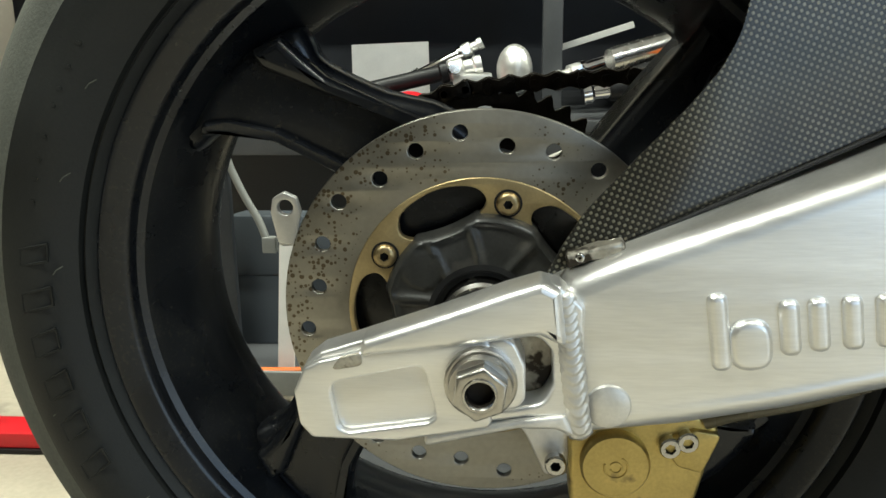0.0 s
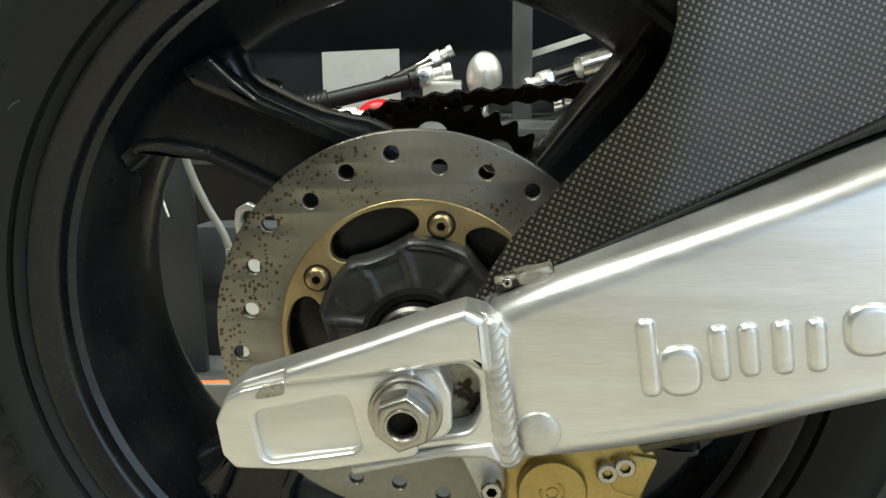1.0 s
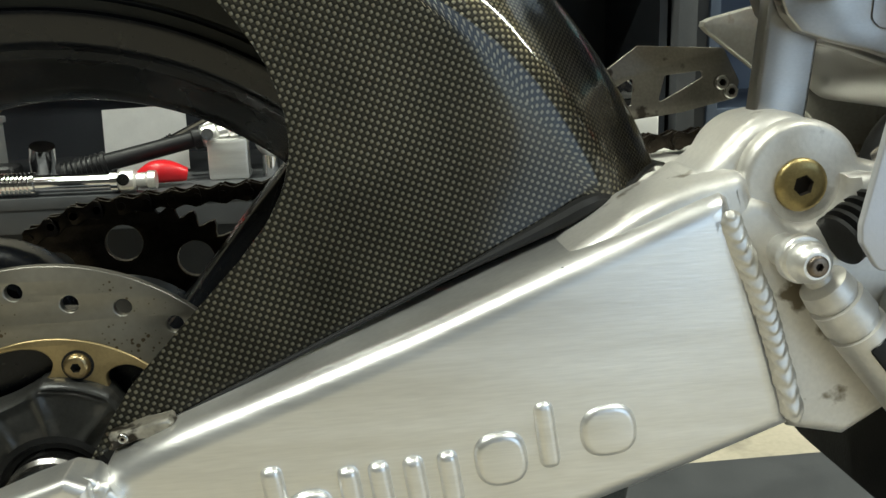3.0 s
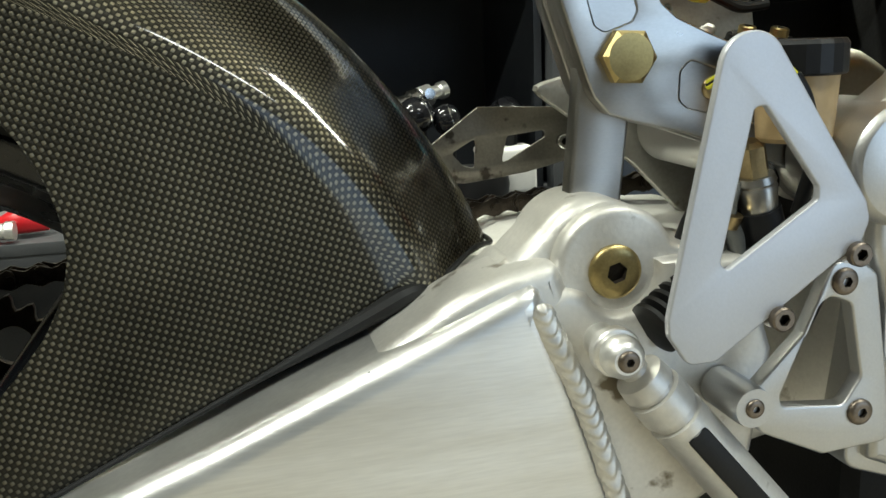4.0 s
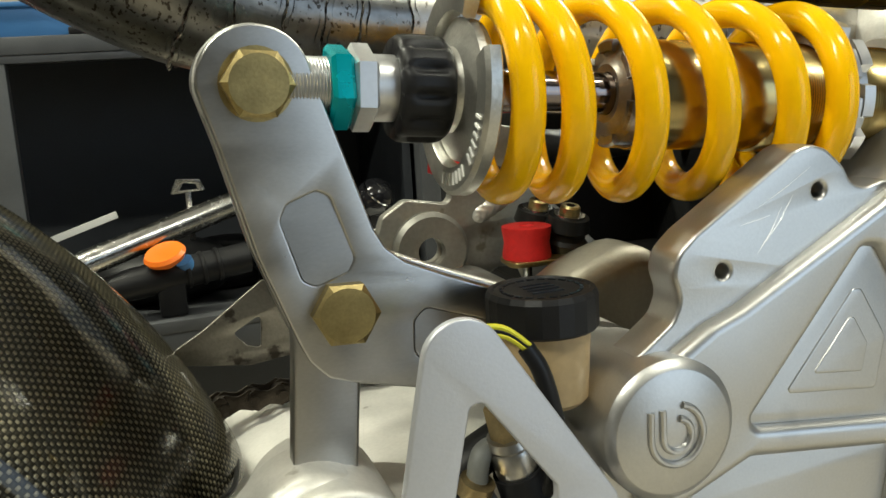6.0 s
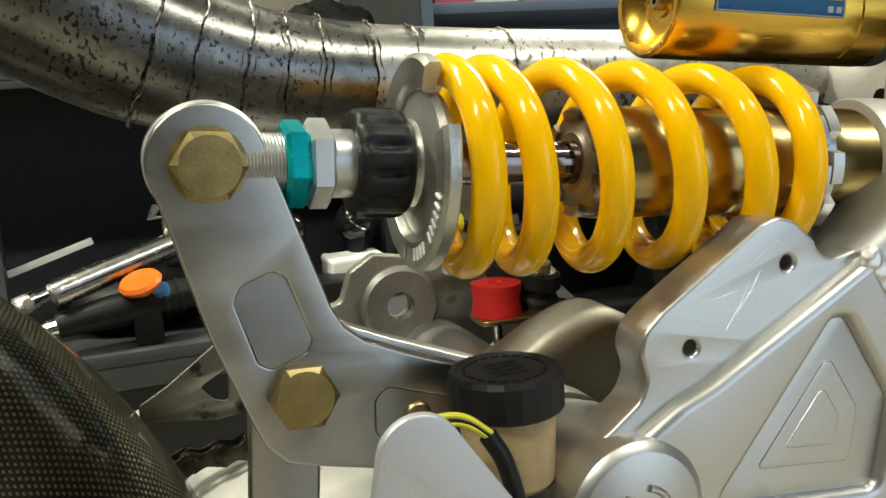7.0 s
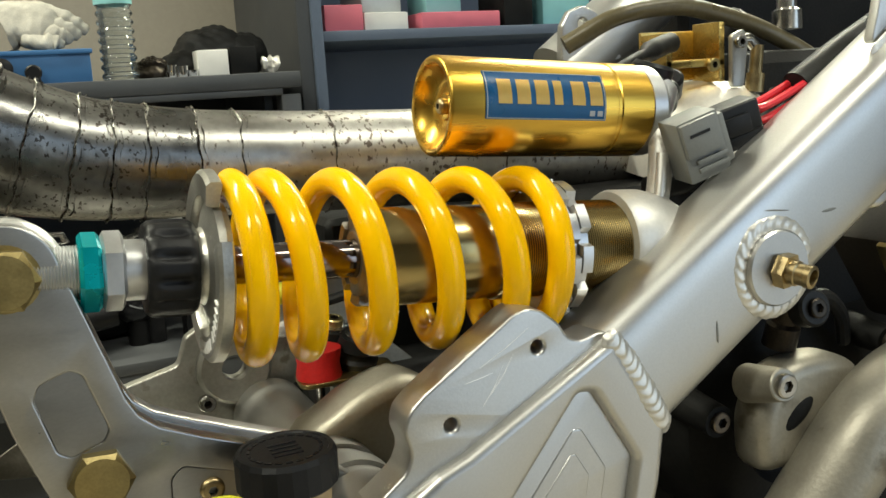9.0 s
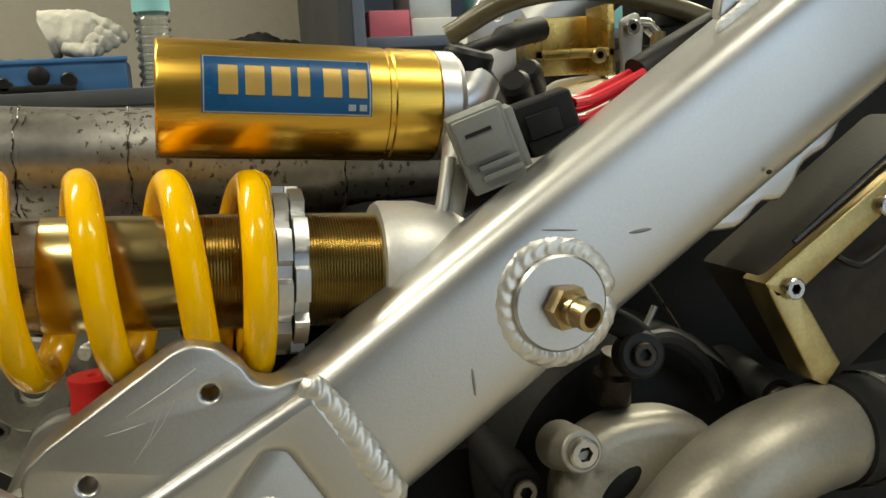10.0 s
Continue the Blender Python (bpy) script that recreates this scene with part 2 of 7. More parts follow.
RIM = mat("gloss_black_paint", (0.006, 0.007, 0.009), 0.27, 0, 0.3, 20, 0.03, 400, coat=0.1, spec=0.42, dirt=(0.018, 0.017, 0.014), dirt_at=0.60, dirt_scale=420, clump=0.3)
YELLOW = mat("yellow_spring_enamel", (0.95, 0.515, 0.0), 0.14, 0, 0.05, 30, 0.015, 260, coat=0.0, spec=0.27)
GOLD = mat("gold_anodised_tube", (0.74, 0.455, 0.075), 0.27, 1.0, 0.10, 10, 0.04, 120, stretch=(0.4, 6, 6))
GOLD2 = mat("bronze_anodised_body", (0.43, 0.335, 0.150), 0.23, 1.0, 0.12, 16, 0.02, 120, stretch=(1.2, 3, 3))
TEAL = mat("teal_anodised_nut", (0.0, 0.42, 0.47), 0.26, 0.6, 0.06, 60)
GREY_NUT = mat("grey_anodised_nut", (0.58, 0.58, 0.58), 0.34, 0.85, 0.08, 60)
ROD = mat("dark_chrome_rod", (0.22, 0.185, 0.175), 0.12, 1.0, 0.1, 40)
SEAT = mat("grey_cast_spring_seat", (0.58, 0.57, 0.53), 0.36, 0.9, 0.18, 50, 0.12, 700)
BLUE_LABEL = mat("blue_label", (0.015, 0.155, 0.40), 0.3, 0, 0.05, 50)
LABEL_GOLD = mat("gold_print", (0.80, 0.56, 0.16), 0.35, 0.3, 0.05, 80)
LABEL_SILVER = mat("pale_print", (0.62, 0.64, 0.64), 0.35, 0.3, 0.05, 80)
RED = mat("red_rubber_bush", (0.70, 0.022, 0.020), 0.5, 0, 0.15, 60, 0.06, 500)
TAN = mat("fluid_filled_tan_plastic", (0.46, 0.33, 0.17), 0.38, 0, 0.15, 40, 0.05, 300, spec=0.4)
GREY_PL = mat("grey_plastic", (0.195, 0.20, 0.19), 0.45, 0, 0.1, 50, 0.08, 900)
WIRE_RED = mat("red_wire", (0.72, 0.03, 0.045), 0.32, 0, 0.1, 60)
WIRE_YEL = mat("yellow_wire", (0.72, 0.68, 0.04), 0.4, 0, 0.1, 60)
HOSE = mat("smoky_rubber_hose", (0.12, 0.10, 0.055), 0.3, 0, 0.25, 30, 0.05, 300)
CHAIN = mat("oily_chain_steel", (0.045, 0.037, 0.029), 0.36, 0.9, 0.4, 120, 0.15, 900)
LINK = mat("milled_grey_aluminium", (0.46, 0.455, 0.445), 0.33, 1.0, 0.10, 9, 0.03, 160, stretch=(3, 5, 7))
CAST_DULL = mat("dull_beige_casting", (0.35, 0.325, 0.270), 0.44, 0.6, 0.14, 25, 0.15, 450, dirt=(0.16, 0.14, 0.105), dirt_at=0.62, dirt_scale=30)
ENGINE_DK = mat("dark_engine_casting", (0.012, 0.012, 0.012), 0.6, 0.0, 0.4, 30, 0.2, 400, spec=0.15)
CALIPER = mat("gold_caliper_anodising", (0.56, 0.43, 0.15), 0.36, 0.8, 0.2, 40, 0.1, 500, dirt=(0.20, 0.15, 0.07), dirt_at=0.64)
PASSIVATED = mat("yellow_passivated_sheet", (0.66, 0.47, 0.15), 0.26, 1.0, 0.25, 40, 0.04, 500)
GRIME = mat("grimy_aluminium", (0.46, 0.43, 0.36), 0.42, 0.7, 0.35, 60, 0.15, 400, dirt=(0.045, 0.036, 0.026), dirt_at=0.50, dirt_scale=75)
NUT = mat("satin_steel_nut", (0.52, 0.50, 0.46), 0.32, 1.0, 0.12, 60, 0.05, 600)
CHEEK = mat("dull_grey_frame_plate", (0.34, 0.33, 0.295), 0.42, 0.75, 0.2, 30, 0.08, 400, dirt=(0.20, 0.18, 0.14), dirt_at=0.64, dirt_scale=60)
BOX_DK = mat("dusty_brown_black_box", (0.034, 0.029, 0.024), 0.55, 0, 0.3, 20, 0.1, 400, spec=0.18)
CARBON = carbon_mat()
BENCH = mat("dark_grey_steel_paint", (0.068, 0.071, 0.076), 0.42, 0, 0.15, 15, 0.05, 400)
BENCH_DK = mat("black_panel_paint", (0.030, 0.034, 0.041), 0.5, 0, 0.3, 8, 0.05, 300)
CAB = mat("blue_grey_steel_paint", (0.105, 0.135, 0.195), 0.45, 0, 0.08, 6, 0.03, 300)
CAB_DK = mat("charcoal_steel_paint", (0.052, 0.055, 0.060), 0.5, 0, 0.1, 6, 0.03, 300)
WALL = mat("beige_plaster", (0.36, 0.325, 0.27), 0.9, 0, 0.08, 3, 0.2, 90)
# for the unseen walls only: dark, so that metal reflects a dim room
WALL_DIM = mat("unseen_dark_plaster", (0.08, 0.08, 0.078), 0.9, 0, 0.15, 3, 0.2, 90)
WALL_W = mat("pale_plaster", (0.62, 0.60, 0.57), 0.9, 0, 0.06, 3, 0.2, 90)
FLOOR_M = mat("beige_concrete", (0.45, 0.40, 0.31), 0.6, 0, 0.15, 6, 0.15, 120, dirt=(0.30, 0.27, 0.21), dirt_at=0.62, dirt_scale=7)
WHITE = mat("white_card", (0.82, 0.81, 0.78), 0.7, 0, 0.06, 30)
CLOTH = mat("off_white_glove_cloth", (0.60, 0.57, 0.50), 0.95, 0, 0.2, 40, 0.6, 500)
BLUE_PL = mat("blue_plastic", (0.045, 0.16, 0.38), 0.45, 0, 0.1, 20)
BOTTLE = mat("clear_bottle_plastic", (0.86, 0.93, 0.94), 0.05, 0, 0.02, 20, alpha_glass=0.97)
BOTTLE_LB = mat("pale_turquoise_label", (0.25, 0.55, 0.58), 0.5, 0, 0.05, 30)
SLATE = mat("slate_plastic", (0.050, 0.060, 0.072), 0.55, 0, 0.12, 12, 0.1, 500)
RED_PAINT = mat("red_paint", (0.58, 0.012, 0.018), 0.35, 0, 0.1, 20)
ORANGE = mat("orange_plastic", (0.80, 0.17, 0.01), 0.35, 0, 0.1, 40)
PINK = mat("pink_card", (0.66, 0.16, 0.22), 0.6, 0, 0.08, 30)
TIMBER = mat("varnished_wood", (0.52, 0.32, 0.11), 0.4, 0, 0.25, 20, 0.1, 200, stretch=(1, 8, 8))


# ---- mesh helpers ----
WORLDS = {}


def finish(name, me, material, parent=None, label="", place=None, smooth=35):
    me.materials.clear()
    me.materials.append(material)
    if smooth:
        me.polygons.foreach_set("use_smooth", [True] * len(me.polygons))
        me.set_sharp_from_angle(angle=radians(smooth))
    ob = new(name, me)
    put(ob, parent, place)
    if label:
        tagged(ob, label)
    return ob


def put(ob, parent=None, place=None):
    m = place or Matrix.Identity(4)
    if parent:
        ob.parent = parent
        ob.matrix_parent_inverse = WORLDS[parent.name].inverted()
    ob.matrix_basis = m
    WORLDS[ob.name] = m
    return ob


def part(name, bm, material, parent, label="", smooth=35):
    me = bpy.data.meshes.new(name)
    bmesh.ops.recalc_face_normals(bm, faces=bm.faces)
    bm.to_mesh(me)
    bm.free()
    return finish(name, me, material, parent, label, smooth=smooth)


def thing(name, label, category, at, group="", kind=""):
    ob = new(name)
    ob.empty_display_size = 0.05
    put(ob, None, Matrix.Translation(at))
    return tagged(ob, label, category, group, kind)


def single(name, bm, material, label, category, group="", kind="", smooth=35):
    ob = part(name, bm, material, None, "", smooth)
    return tagged(ob, label, category, group, kind)


def rounded(pts, r, n=4):
    """A polygon with its corners rounded; r is one radius or one for each corner."""
    out, k = [], len(pts)
    for i in range(k):
        p, a, b = (Vector(pts[i]), Vector(pts[i - 1]), Vector(pts[(i + 1) % k]))
        rad = r[i] if isinstance(r, (list, tuple)) else r
        u, v = (a - p), (b - p)
        lu, lv = u.length, v.length
        u.normalize()
        v.normalize()
        ang = math.acos(max(-1, min(1, u.dot(v))))
        if rad <= 0 or ang > 3.0:
            out.append(p)
            continue
        d = min(rad / math.tan(ang / 2), lu * 0.48, lv * 0.48)
        s, e = p + u * d, p + v * d
        for j in range(n + 1):
            t = j / n
            out.append(s * (1 - t) ** 2 + p * 2 * t * (1 - t) + e * t * t)
    return [(q[0], q[1]) for q in out]


def loop(pts, n=5):
    """A closed smooth line through points of a plane."""
    p, k, out = [Vector(q) for q in pts], len(pts), []
    for i in range(k):
        a, b, c, d = p[i - 1], p[i], p[(i + 1) % k], p[(i + 2) % k]
        for j in range(n):
            t = j / n
            q = 0.5 * ((2 * b) + (c - a) * t + (2 * a - 5 * b + 4 * c - d) * t * t + (3 * b - a - 3 * c + d) * t ** 3)
            out.append((q[0], q[1]))
    return out


def circle(cx, cz, r, n=28, a0=0.0):
    return [(cx + r * math.cos(a0 + math.tau * i / n), cz + r * math.sin(a0 + math.tau * i / n)) for i in range(n)]


def flat(outline, y0, y1, holes=(), bev=0.0008, res=2, bm=None, at=None):
    """A plate that lies in the x-z plane between y0 and y1, with holes and eased edges, added to bm."""
    cu = bpy.data.curves.new("c", "CURVE")
    cu.dimensions, cu.fill_mode = "2D", "BOTH"
    th = y1 - y0
    bev = min(bev, th * 0.45)
    cu.extrude, cu.bevel_depth, cu.bevel_resolution, cu.offset = th / 2 - bev, bev, res, -bev
    for pts in (outline, *holes):
        sp = cu.splines.new("POLY")
        sp.points.add(len(pts) - 1)
        for q, p in zip(sp.points, pts):
            q.co = (p[0], p[1], 0, 1)
        sp.use_cyclic_u = True
    ob = bpy.data.objects.new("c", cu)
    me = bpy.data.meshes.new_from_object(ob)
    tmp = bmesh.new()
    tmp.from_mesh(me)
    mid = (y0 + y1) / 2
    for v in tmp.verts:
        x, z, d = v.co
        v.co = (x, mid - d, z)
    bmesh.ops.remove_doubles(tmp, verts=tmp.verts, dist=1e-6)
    if at:
        tmp.transform(at)
    tmp.to_mesh(me)
    tmp.free()
    bm = bm or bmesh.new()
    bm.from_mesh(me)
    bpy.data.objects.remove(ob)
    bpy.data.curves.remove(cu)
    bpy.data.meshes.remove(me)
    return bm


def frame_of(direction):
    return Vector(direction).to_track_quat("Z", "Y").to_matrix().to_4x4()


def lathe(profile, origin, direction, seg=40, bm=None, close=False, a0=0.0, a1=math.tau):
    """Turns (along, radius) pairs round an axis."""
    bm = bm or bmesh.new()
    m = Matrix.Translation(origin) @ frame_of(direction)
    full = abs(a1 - a0 - math.tau) < 1e-6
    n = seg if full else seg + 1
    rings = []
    for a, r in profile:
        if r < 1e-7:
            rings.append([bm.verts.new(m @ Vector((0, 0, a)))])
        else:
            rings.append([bm.verts.new(m @ Vector((r * math.cos(a0 + (a1 - a0) * i / seg), r * math.sin(a0 + (a1 - a0) * i / seg), a))) for i in range(n)])
    pairs = list(zip(rings, rings[1:]))
    if close:
        pairs.append((rings[-1], rings[0]))
    if close and not full:
        bm.faces.new([g[0] for g in rings])
        bm.faces.new([g[-1] for g in rings][::-1])
    for p, q in pairs:
        for i in range(seg):
            j = (i + 1) % n
            if len(p) == 1 and len(q) == 1:
                continue
            if len(p) == 1:
                bm.faces.new((p[0], q[i], q[j]))
            elif len(q) == 1:
                bm.faces.new((p[i], q[0], p[j]))
            else:
                bm.faces.new((p[i], q[i], q[j], p[j]))
    return bm


def tube(path, radius, seg=14, bm=None, caps=True, squash=None):
    """Sweeps a round section along points; radius is one number or one for each point."""
    bm = bm or bmesh.new()
    pts = [Vector(p) for p in path]
    n = len(pts)
    rad = radius if isinstance(radius, (list, tuple)) else [radius] * n
    tang = [(pts[min(i + 1, n - 1)] - pts[max(i - 1, 0)]).normalized() for i in range(n)]
    up = Vector((0, 0, 1)) if abs(tang[0].z) < 0.9 else Vector((1, 0, 0))
    nrm = (up - tang[0] * up.dot(tang[0])).normalized()
    rings = []
    for i in range(n):
        nrm = (nrm - tang[i] * nrm.dot(tang[i])).normalized()
        bi = tang[i].cross(nrm)
        ring = []
        for k in range(seg):
            a = math.tau * k / seg
            ca, sa = math.cos(a), math.sin(a)
            if squash:
                e, w, h = squash
                ca = math.copysign(abs(ca) ** e, ca) * h
                sa = math.copysign(abs(sa) ** e, sa) * w
            ring.append(bm.verts.new(pts[i] + (nrm * ca + bi * sa) * rad[i]))
        rings.append(ring)
    for p, q in zip(rings, rings[1:]):
        for k in range(seg):
            bm.faces.new((p[k], q[k], q[(k + 1) % seg], p[(k + 1) % seg]))
    if caps:
        bm.faces.new(rings[0][::-1])
        bm.faces.new(rings[-1])
    return bm


def bend(pts, n=8):
    """A smooth line through points."""
    p = [Vector(q) for q in pts]
    p = [p[0] * 2 - p[1], *p, p[-1] * 2 - p[-2]]
    out = []
    for i in range(1, len(p) - 2):
        for k in range(n):
            t = k / n
            a, b, c, d = p[i - 1], p[i], p[i + 1], p[i + 2]
            out.append(0.5 * ((2 * b) + (c - a) * t + (2 * a - 5 * b + 4 * c - d) * t * t + (3 * b - a - 3 * c + d) * t ** 3))
    out.append(p[-2])
    return out


def box(lo, hi, bev=0.002, bm=None, at=None, seg=2):
    bm = bm or bmesh.new()
    tmp = bmesh.new()
    r = bmesh.ops.create_cube(tmp, size=1)
    for v in tmp.verts:
        v.co = [(l + h) / 2 + c * (h - l) for l, h, c in zip(lo, hi, v.co)]
    if bev:
        bmesh.ops.bevel(tmp, geom=tmp.edges[:], offset=bev, segments=seg, affect="EDGES", profile=0.6)
    if at:
        tmp.transform(at)
    me = bpy.data.meshes.new("t")
    tmp.to_mesh(me)
    tmp.free()
    bm.from_mesh(me)
    bpy.data.meshes.remove(me)
    return bm


def blob(centre, size, bm=None, turn=None, u=12, v=8):
    bm = bm or bmesh.new()
    m = Matrix.Translation(centre) @ (turn or Matrix.Identity(4)) @ Matrix.Diagonal((*size, 1))
    bmesh.ops.create_uvsphere(bm, u_segments=u, v_segments=v, radius=1, matrix=m)
    return bm


def weld(path, r, step, out=(0, -1, 0), bm=None, lift=0.36):
    """A flat bead with crescent ripples along a line."""
    bm = bm or bmesh.new()
    pts = bend(path, 40)
    rng = random.Random(len(pts) + int(r * 1e5))
    o = Vector(out).normalized()
    # even steps along the line
    line, acc = [(pts[0], (pts[1] - pts[0]).normalized())], 0.0
    for a, b in zip(pts, pts[1:]):
        acc += (b - a).length
        if acc >= step / 8:
            line.append((b, (b - a).normalized()))
            acc = 0.0
    total, jit, rows = len(line), {}, []
    m = 12
    for i, (p, t) in enumerate(line):
        s = t.cross(o).normalized()
        end = min(1.0, (i + 0.4) / 7, (total - i - 0.6) / 7) ** 0.5
        row = []
        for k in range(m + 1):
            u = -1 + 2 * k / m
            ph = i / 8 + 1.2 * u * u
            cell = int(ph)
            g = jit.setdefault(cell, rng.uniform(0.92, 1.08))
            f = ph % 1.0
            wave = f / 0.72 if f < 0.72 else (1 - f) / 0.28
            hgt = (1 - u * u) ** 0.75 * (0.80 + 0.24 * (3 * wave * wave - 2 * wave ** 3))
            row.append(bm.verts.new(p + s * (u * r * end * (0.90 + 0.10 * wave) * (0.5 + 0.5 * g)) + o * (hgt * r * lift * end - 0.0002)))
        rows.append(row)
    for a, b in zip(rows, rows[1:]):
        for k in range(m):
            bm.faces.new((a[k], a[k + 1], b[k + 1], b[k]))
    return bm


def crumple(bm, amp, freq, seed=1):
    """Pushes the surface in and out in uneven folds."""
    rng = random.Random(seed)
    waves = [(Vector((rng.gauss(0, 1), rng.gauss(0, 1), rng.gauss(0, 1))) * freq * s, rng.uniform(0, 6.28), 1 / s) for s in (1, 1, 1.7, 1.9, 3.1, 3.4)]
    bm.normal_update()
    move = [v.normal * amp * sum(a * math.sin(k.dot(v.co) + p) for k, p, a in waves) / 2.2 for v in bm.verts]
    for v, m in zip(bm.verts, move):
        v.co += m
    return bm


MESHES = {}


def bolt_mesh(kind, r, h):
    key = (kind, round(r, 5), round(h, 5))
    if key in MESHES:
        return MESHES[key].copy()
    bm = bmesh.new()
    if kind == "hex":
        # washer face, six flats and a chamfered crown
        lathe([(0, 0), (0, r * 1.02), (h * 0.12, r * 1.02), (h * 0.12, 0)], (0, 0, 0), (0, 0, 1), 32, bm)
        lo = [bm.verts.new((r * math.cos(math.tau * i / 6), r * math.sin(math.tau * i / 6), h * 0.12)) for i in range(6)]
        hi = [bm.verts.new((r * math.cos(math.tau * i / 6), r * math.sin(math.tau * i / 6), h * 0.80)) for i in range(6)]
        for i in range(6):
            bm.faces.new((lo[i], lo[(i + 1) % 6], hi[(i + 1) % 6], hi[i]))
        top = []
        for i in range(24):
            a = math.tau * i / 24
            top.append(bm.verts.new((r * 0.80 * math.cos(a), r * 0.80 * math.sin(a), h)))
        for i in range(6):
            ring = [top[(i * 4 + k) % 24] for k in range(5)]
            bm.faces.new((hi[i], hi[(i + 1) % 6], *ring[::-1]))
        bm.faces.new(top)
    else:
        # socket head: cylinder or dome with a six-sided hole
        k = 0.52 if kind == "cap" else 0.40
        prof = [(0, r), (h * 0.82, r), (h, r * 0.86)] if kind == "cap" else [(0, r)] + [(h * (0.35 + 0.65 * math.sin(t)), r * (0.58 + 0.42 * math.cos(t))) for t in np.linspace(0, math.pi / 2, 7)]
        lathe([(0, 0)] + prof, (0, 0, 0), (0, 0, 1), 24, bm)
        bm.verts.ensure_lookup_table()
        rim = bm.verts[-24:]
        hx = [bm.verts.new((*(rim[i * 4].co.xy.normalized() * r * k), h)) for i in range(6)]
        dp = [bm.verts.new((v.co.x * 0.97, v.co.y * 0.97, h * 0.06)) for v in hx]
        for i in range(6):
            arc = [rim[(i * 4 + j) % 24] for j in range(5)]
            bm.faces.new((hx[i], *arc, hx[(i + 1) % 6]))
            bm.faces.new((hx[i], hx[(i + 1) % 6], dp[(i + 1) % 6], dp[i]))
        bm.faces.new(dp[::-1])
    bmesh.ops.recalc_face_normals(bm, faces=bm.faces)
    me = bpy.data.meshes.new("bolt")
    bm.to_mesh(me)
    bm.free()
    MESHES[key] = me
    return me.copy()


def bolt(parent, pos, r, h, material, kind="cap", direction=(0, -1, 0), turn=0.0, label="", name="bolt"):
    m = Matrix.Translation(pos) @ frame_of(direction) @ Matrix.Rotation(turn, 4, "Z")
    ob = finish(name, bolt_mesh(kind, r, h), material, parent, label, m, 20)
    if kind != "hex":
        # dark colour on the socket's faces stands in for its shade
        ob.data.materials.append(HOLE_SHADE)
        for p in ob.data.polygons:
            if all(ob.data.vertices[v].co.xy.length < r * 0.53 for v in p.vertices):
                p.material_index = 1
    return ob


# ---- the room ----
def room():
    def wall(name, lo, hi, material, label, cat="wall"):
        return single(name, box(lo, hi, 0), material, label, cat, kind="structure", smooth=0)
    wall("floor", (-3.2, -2.8, FLOOR - 0.1), (3.6, 2.1, FLOOR), FLOOR_M, "worn beige concrete workshop floor", "floor")
    wall("wall_north", (-3.2, 1.95, FLOOR), (3.6, 2.1, 2.85), WALL, "plain beige plastered wall behind the bench")
    # unseen walls, darkened to lower the bounce light and deepen reflections
    wall("wall_west", (-3.35, -2.8, FLOOR), (-3.2, 2.1, 2.85), WALL_DIM, "unseen wall kept dark grey for dim reflections")
    wall("wall_east", (3.6, -2.8, FLOOR), (3.75, 2.1, 2.85), WALL_DIM, "unseen wall kept dark grey for dim reflections")
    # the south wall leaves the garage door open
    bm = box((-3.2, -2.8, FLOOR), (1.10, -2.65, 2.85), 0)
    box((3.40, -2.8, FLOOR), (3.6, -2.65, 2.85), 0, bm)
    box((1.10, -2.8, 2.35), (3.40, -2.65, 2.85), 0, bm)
    single("wall_south", bm, WALL_DIM, "unseen dark grey wall with an open garage door", "wall", kind="structure", smooth=0)
    wall("ceiling", (-3.2, -2.8, 2.85), (3.6, 2.1, 2.95), WALL_W, "plain pale ceiling", "ceiling")


room()

# ---- the motorcycle ----
BIKE = thing("motorcycle", "partly stripped sport motorcycle with silver swingarm and yellow shock spring", "motorcycle", (0, 0.175, 0.2775))
AX, WY = 0.60, 0.175


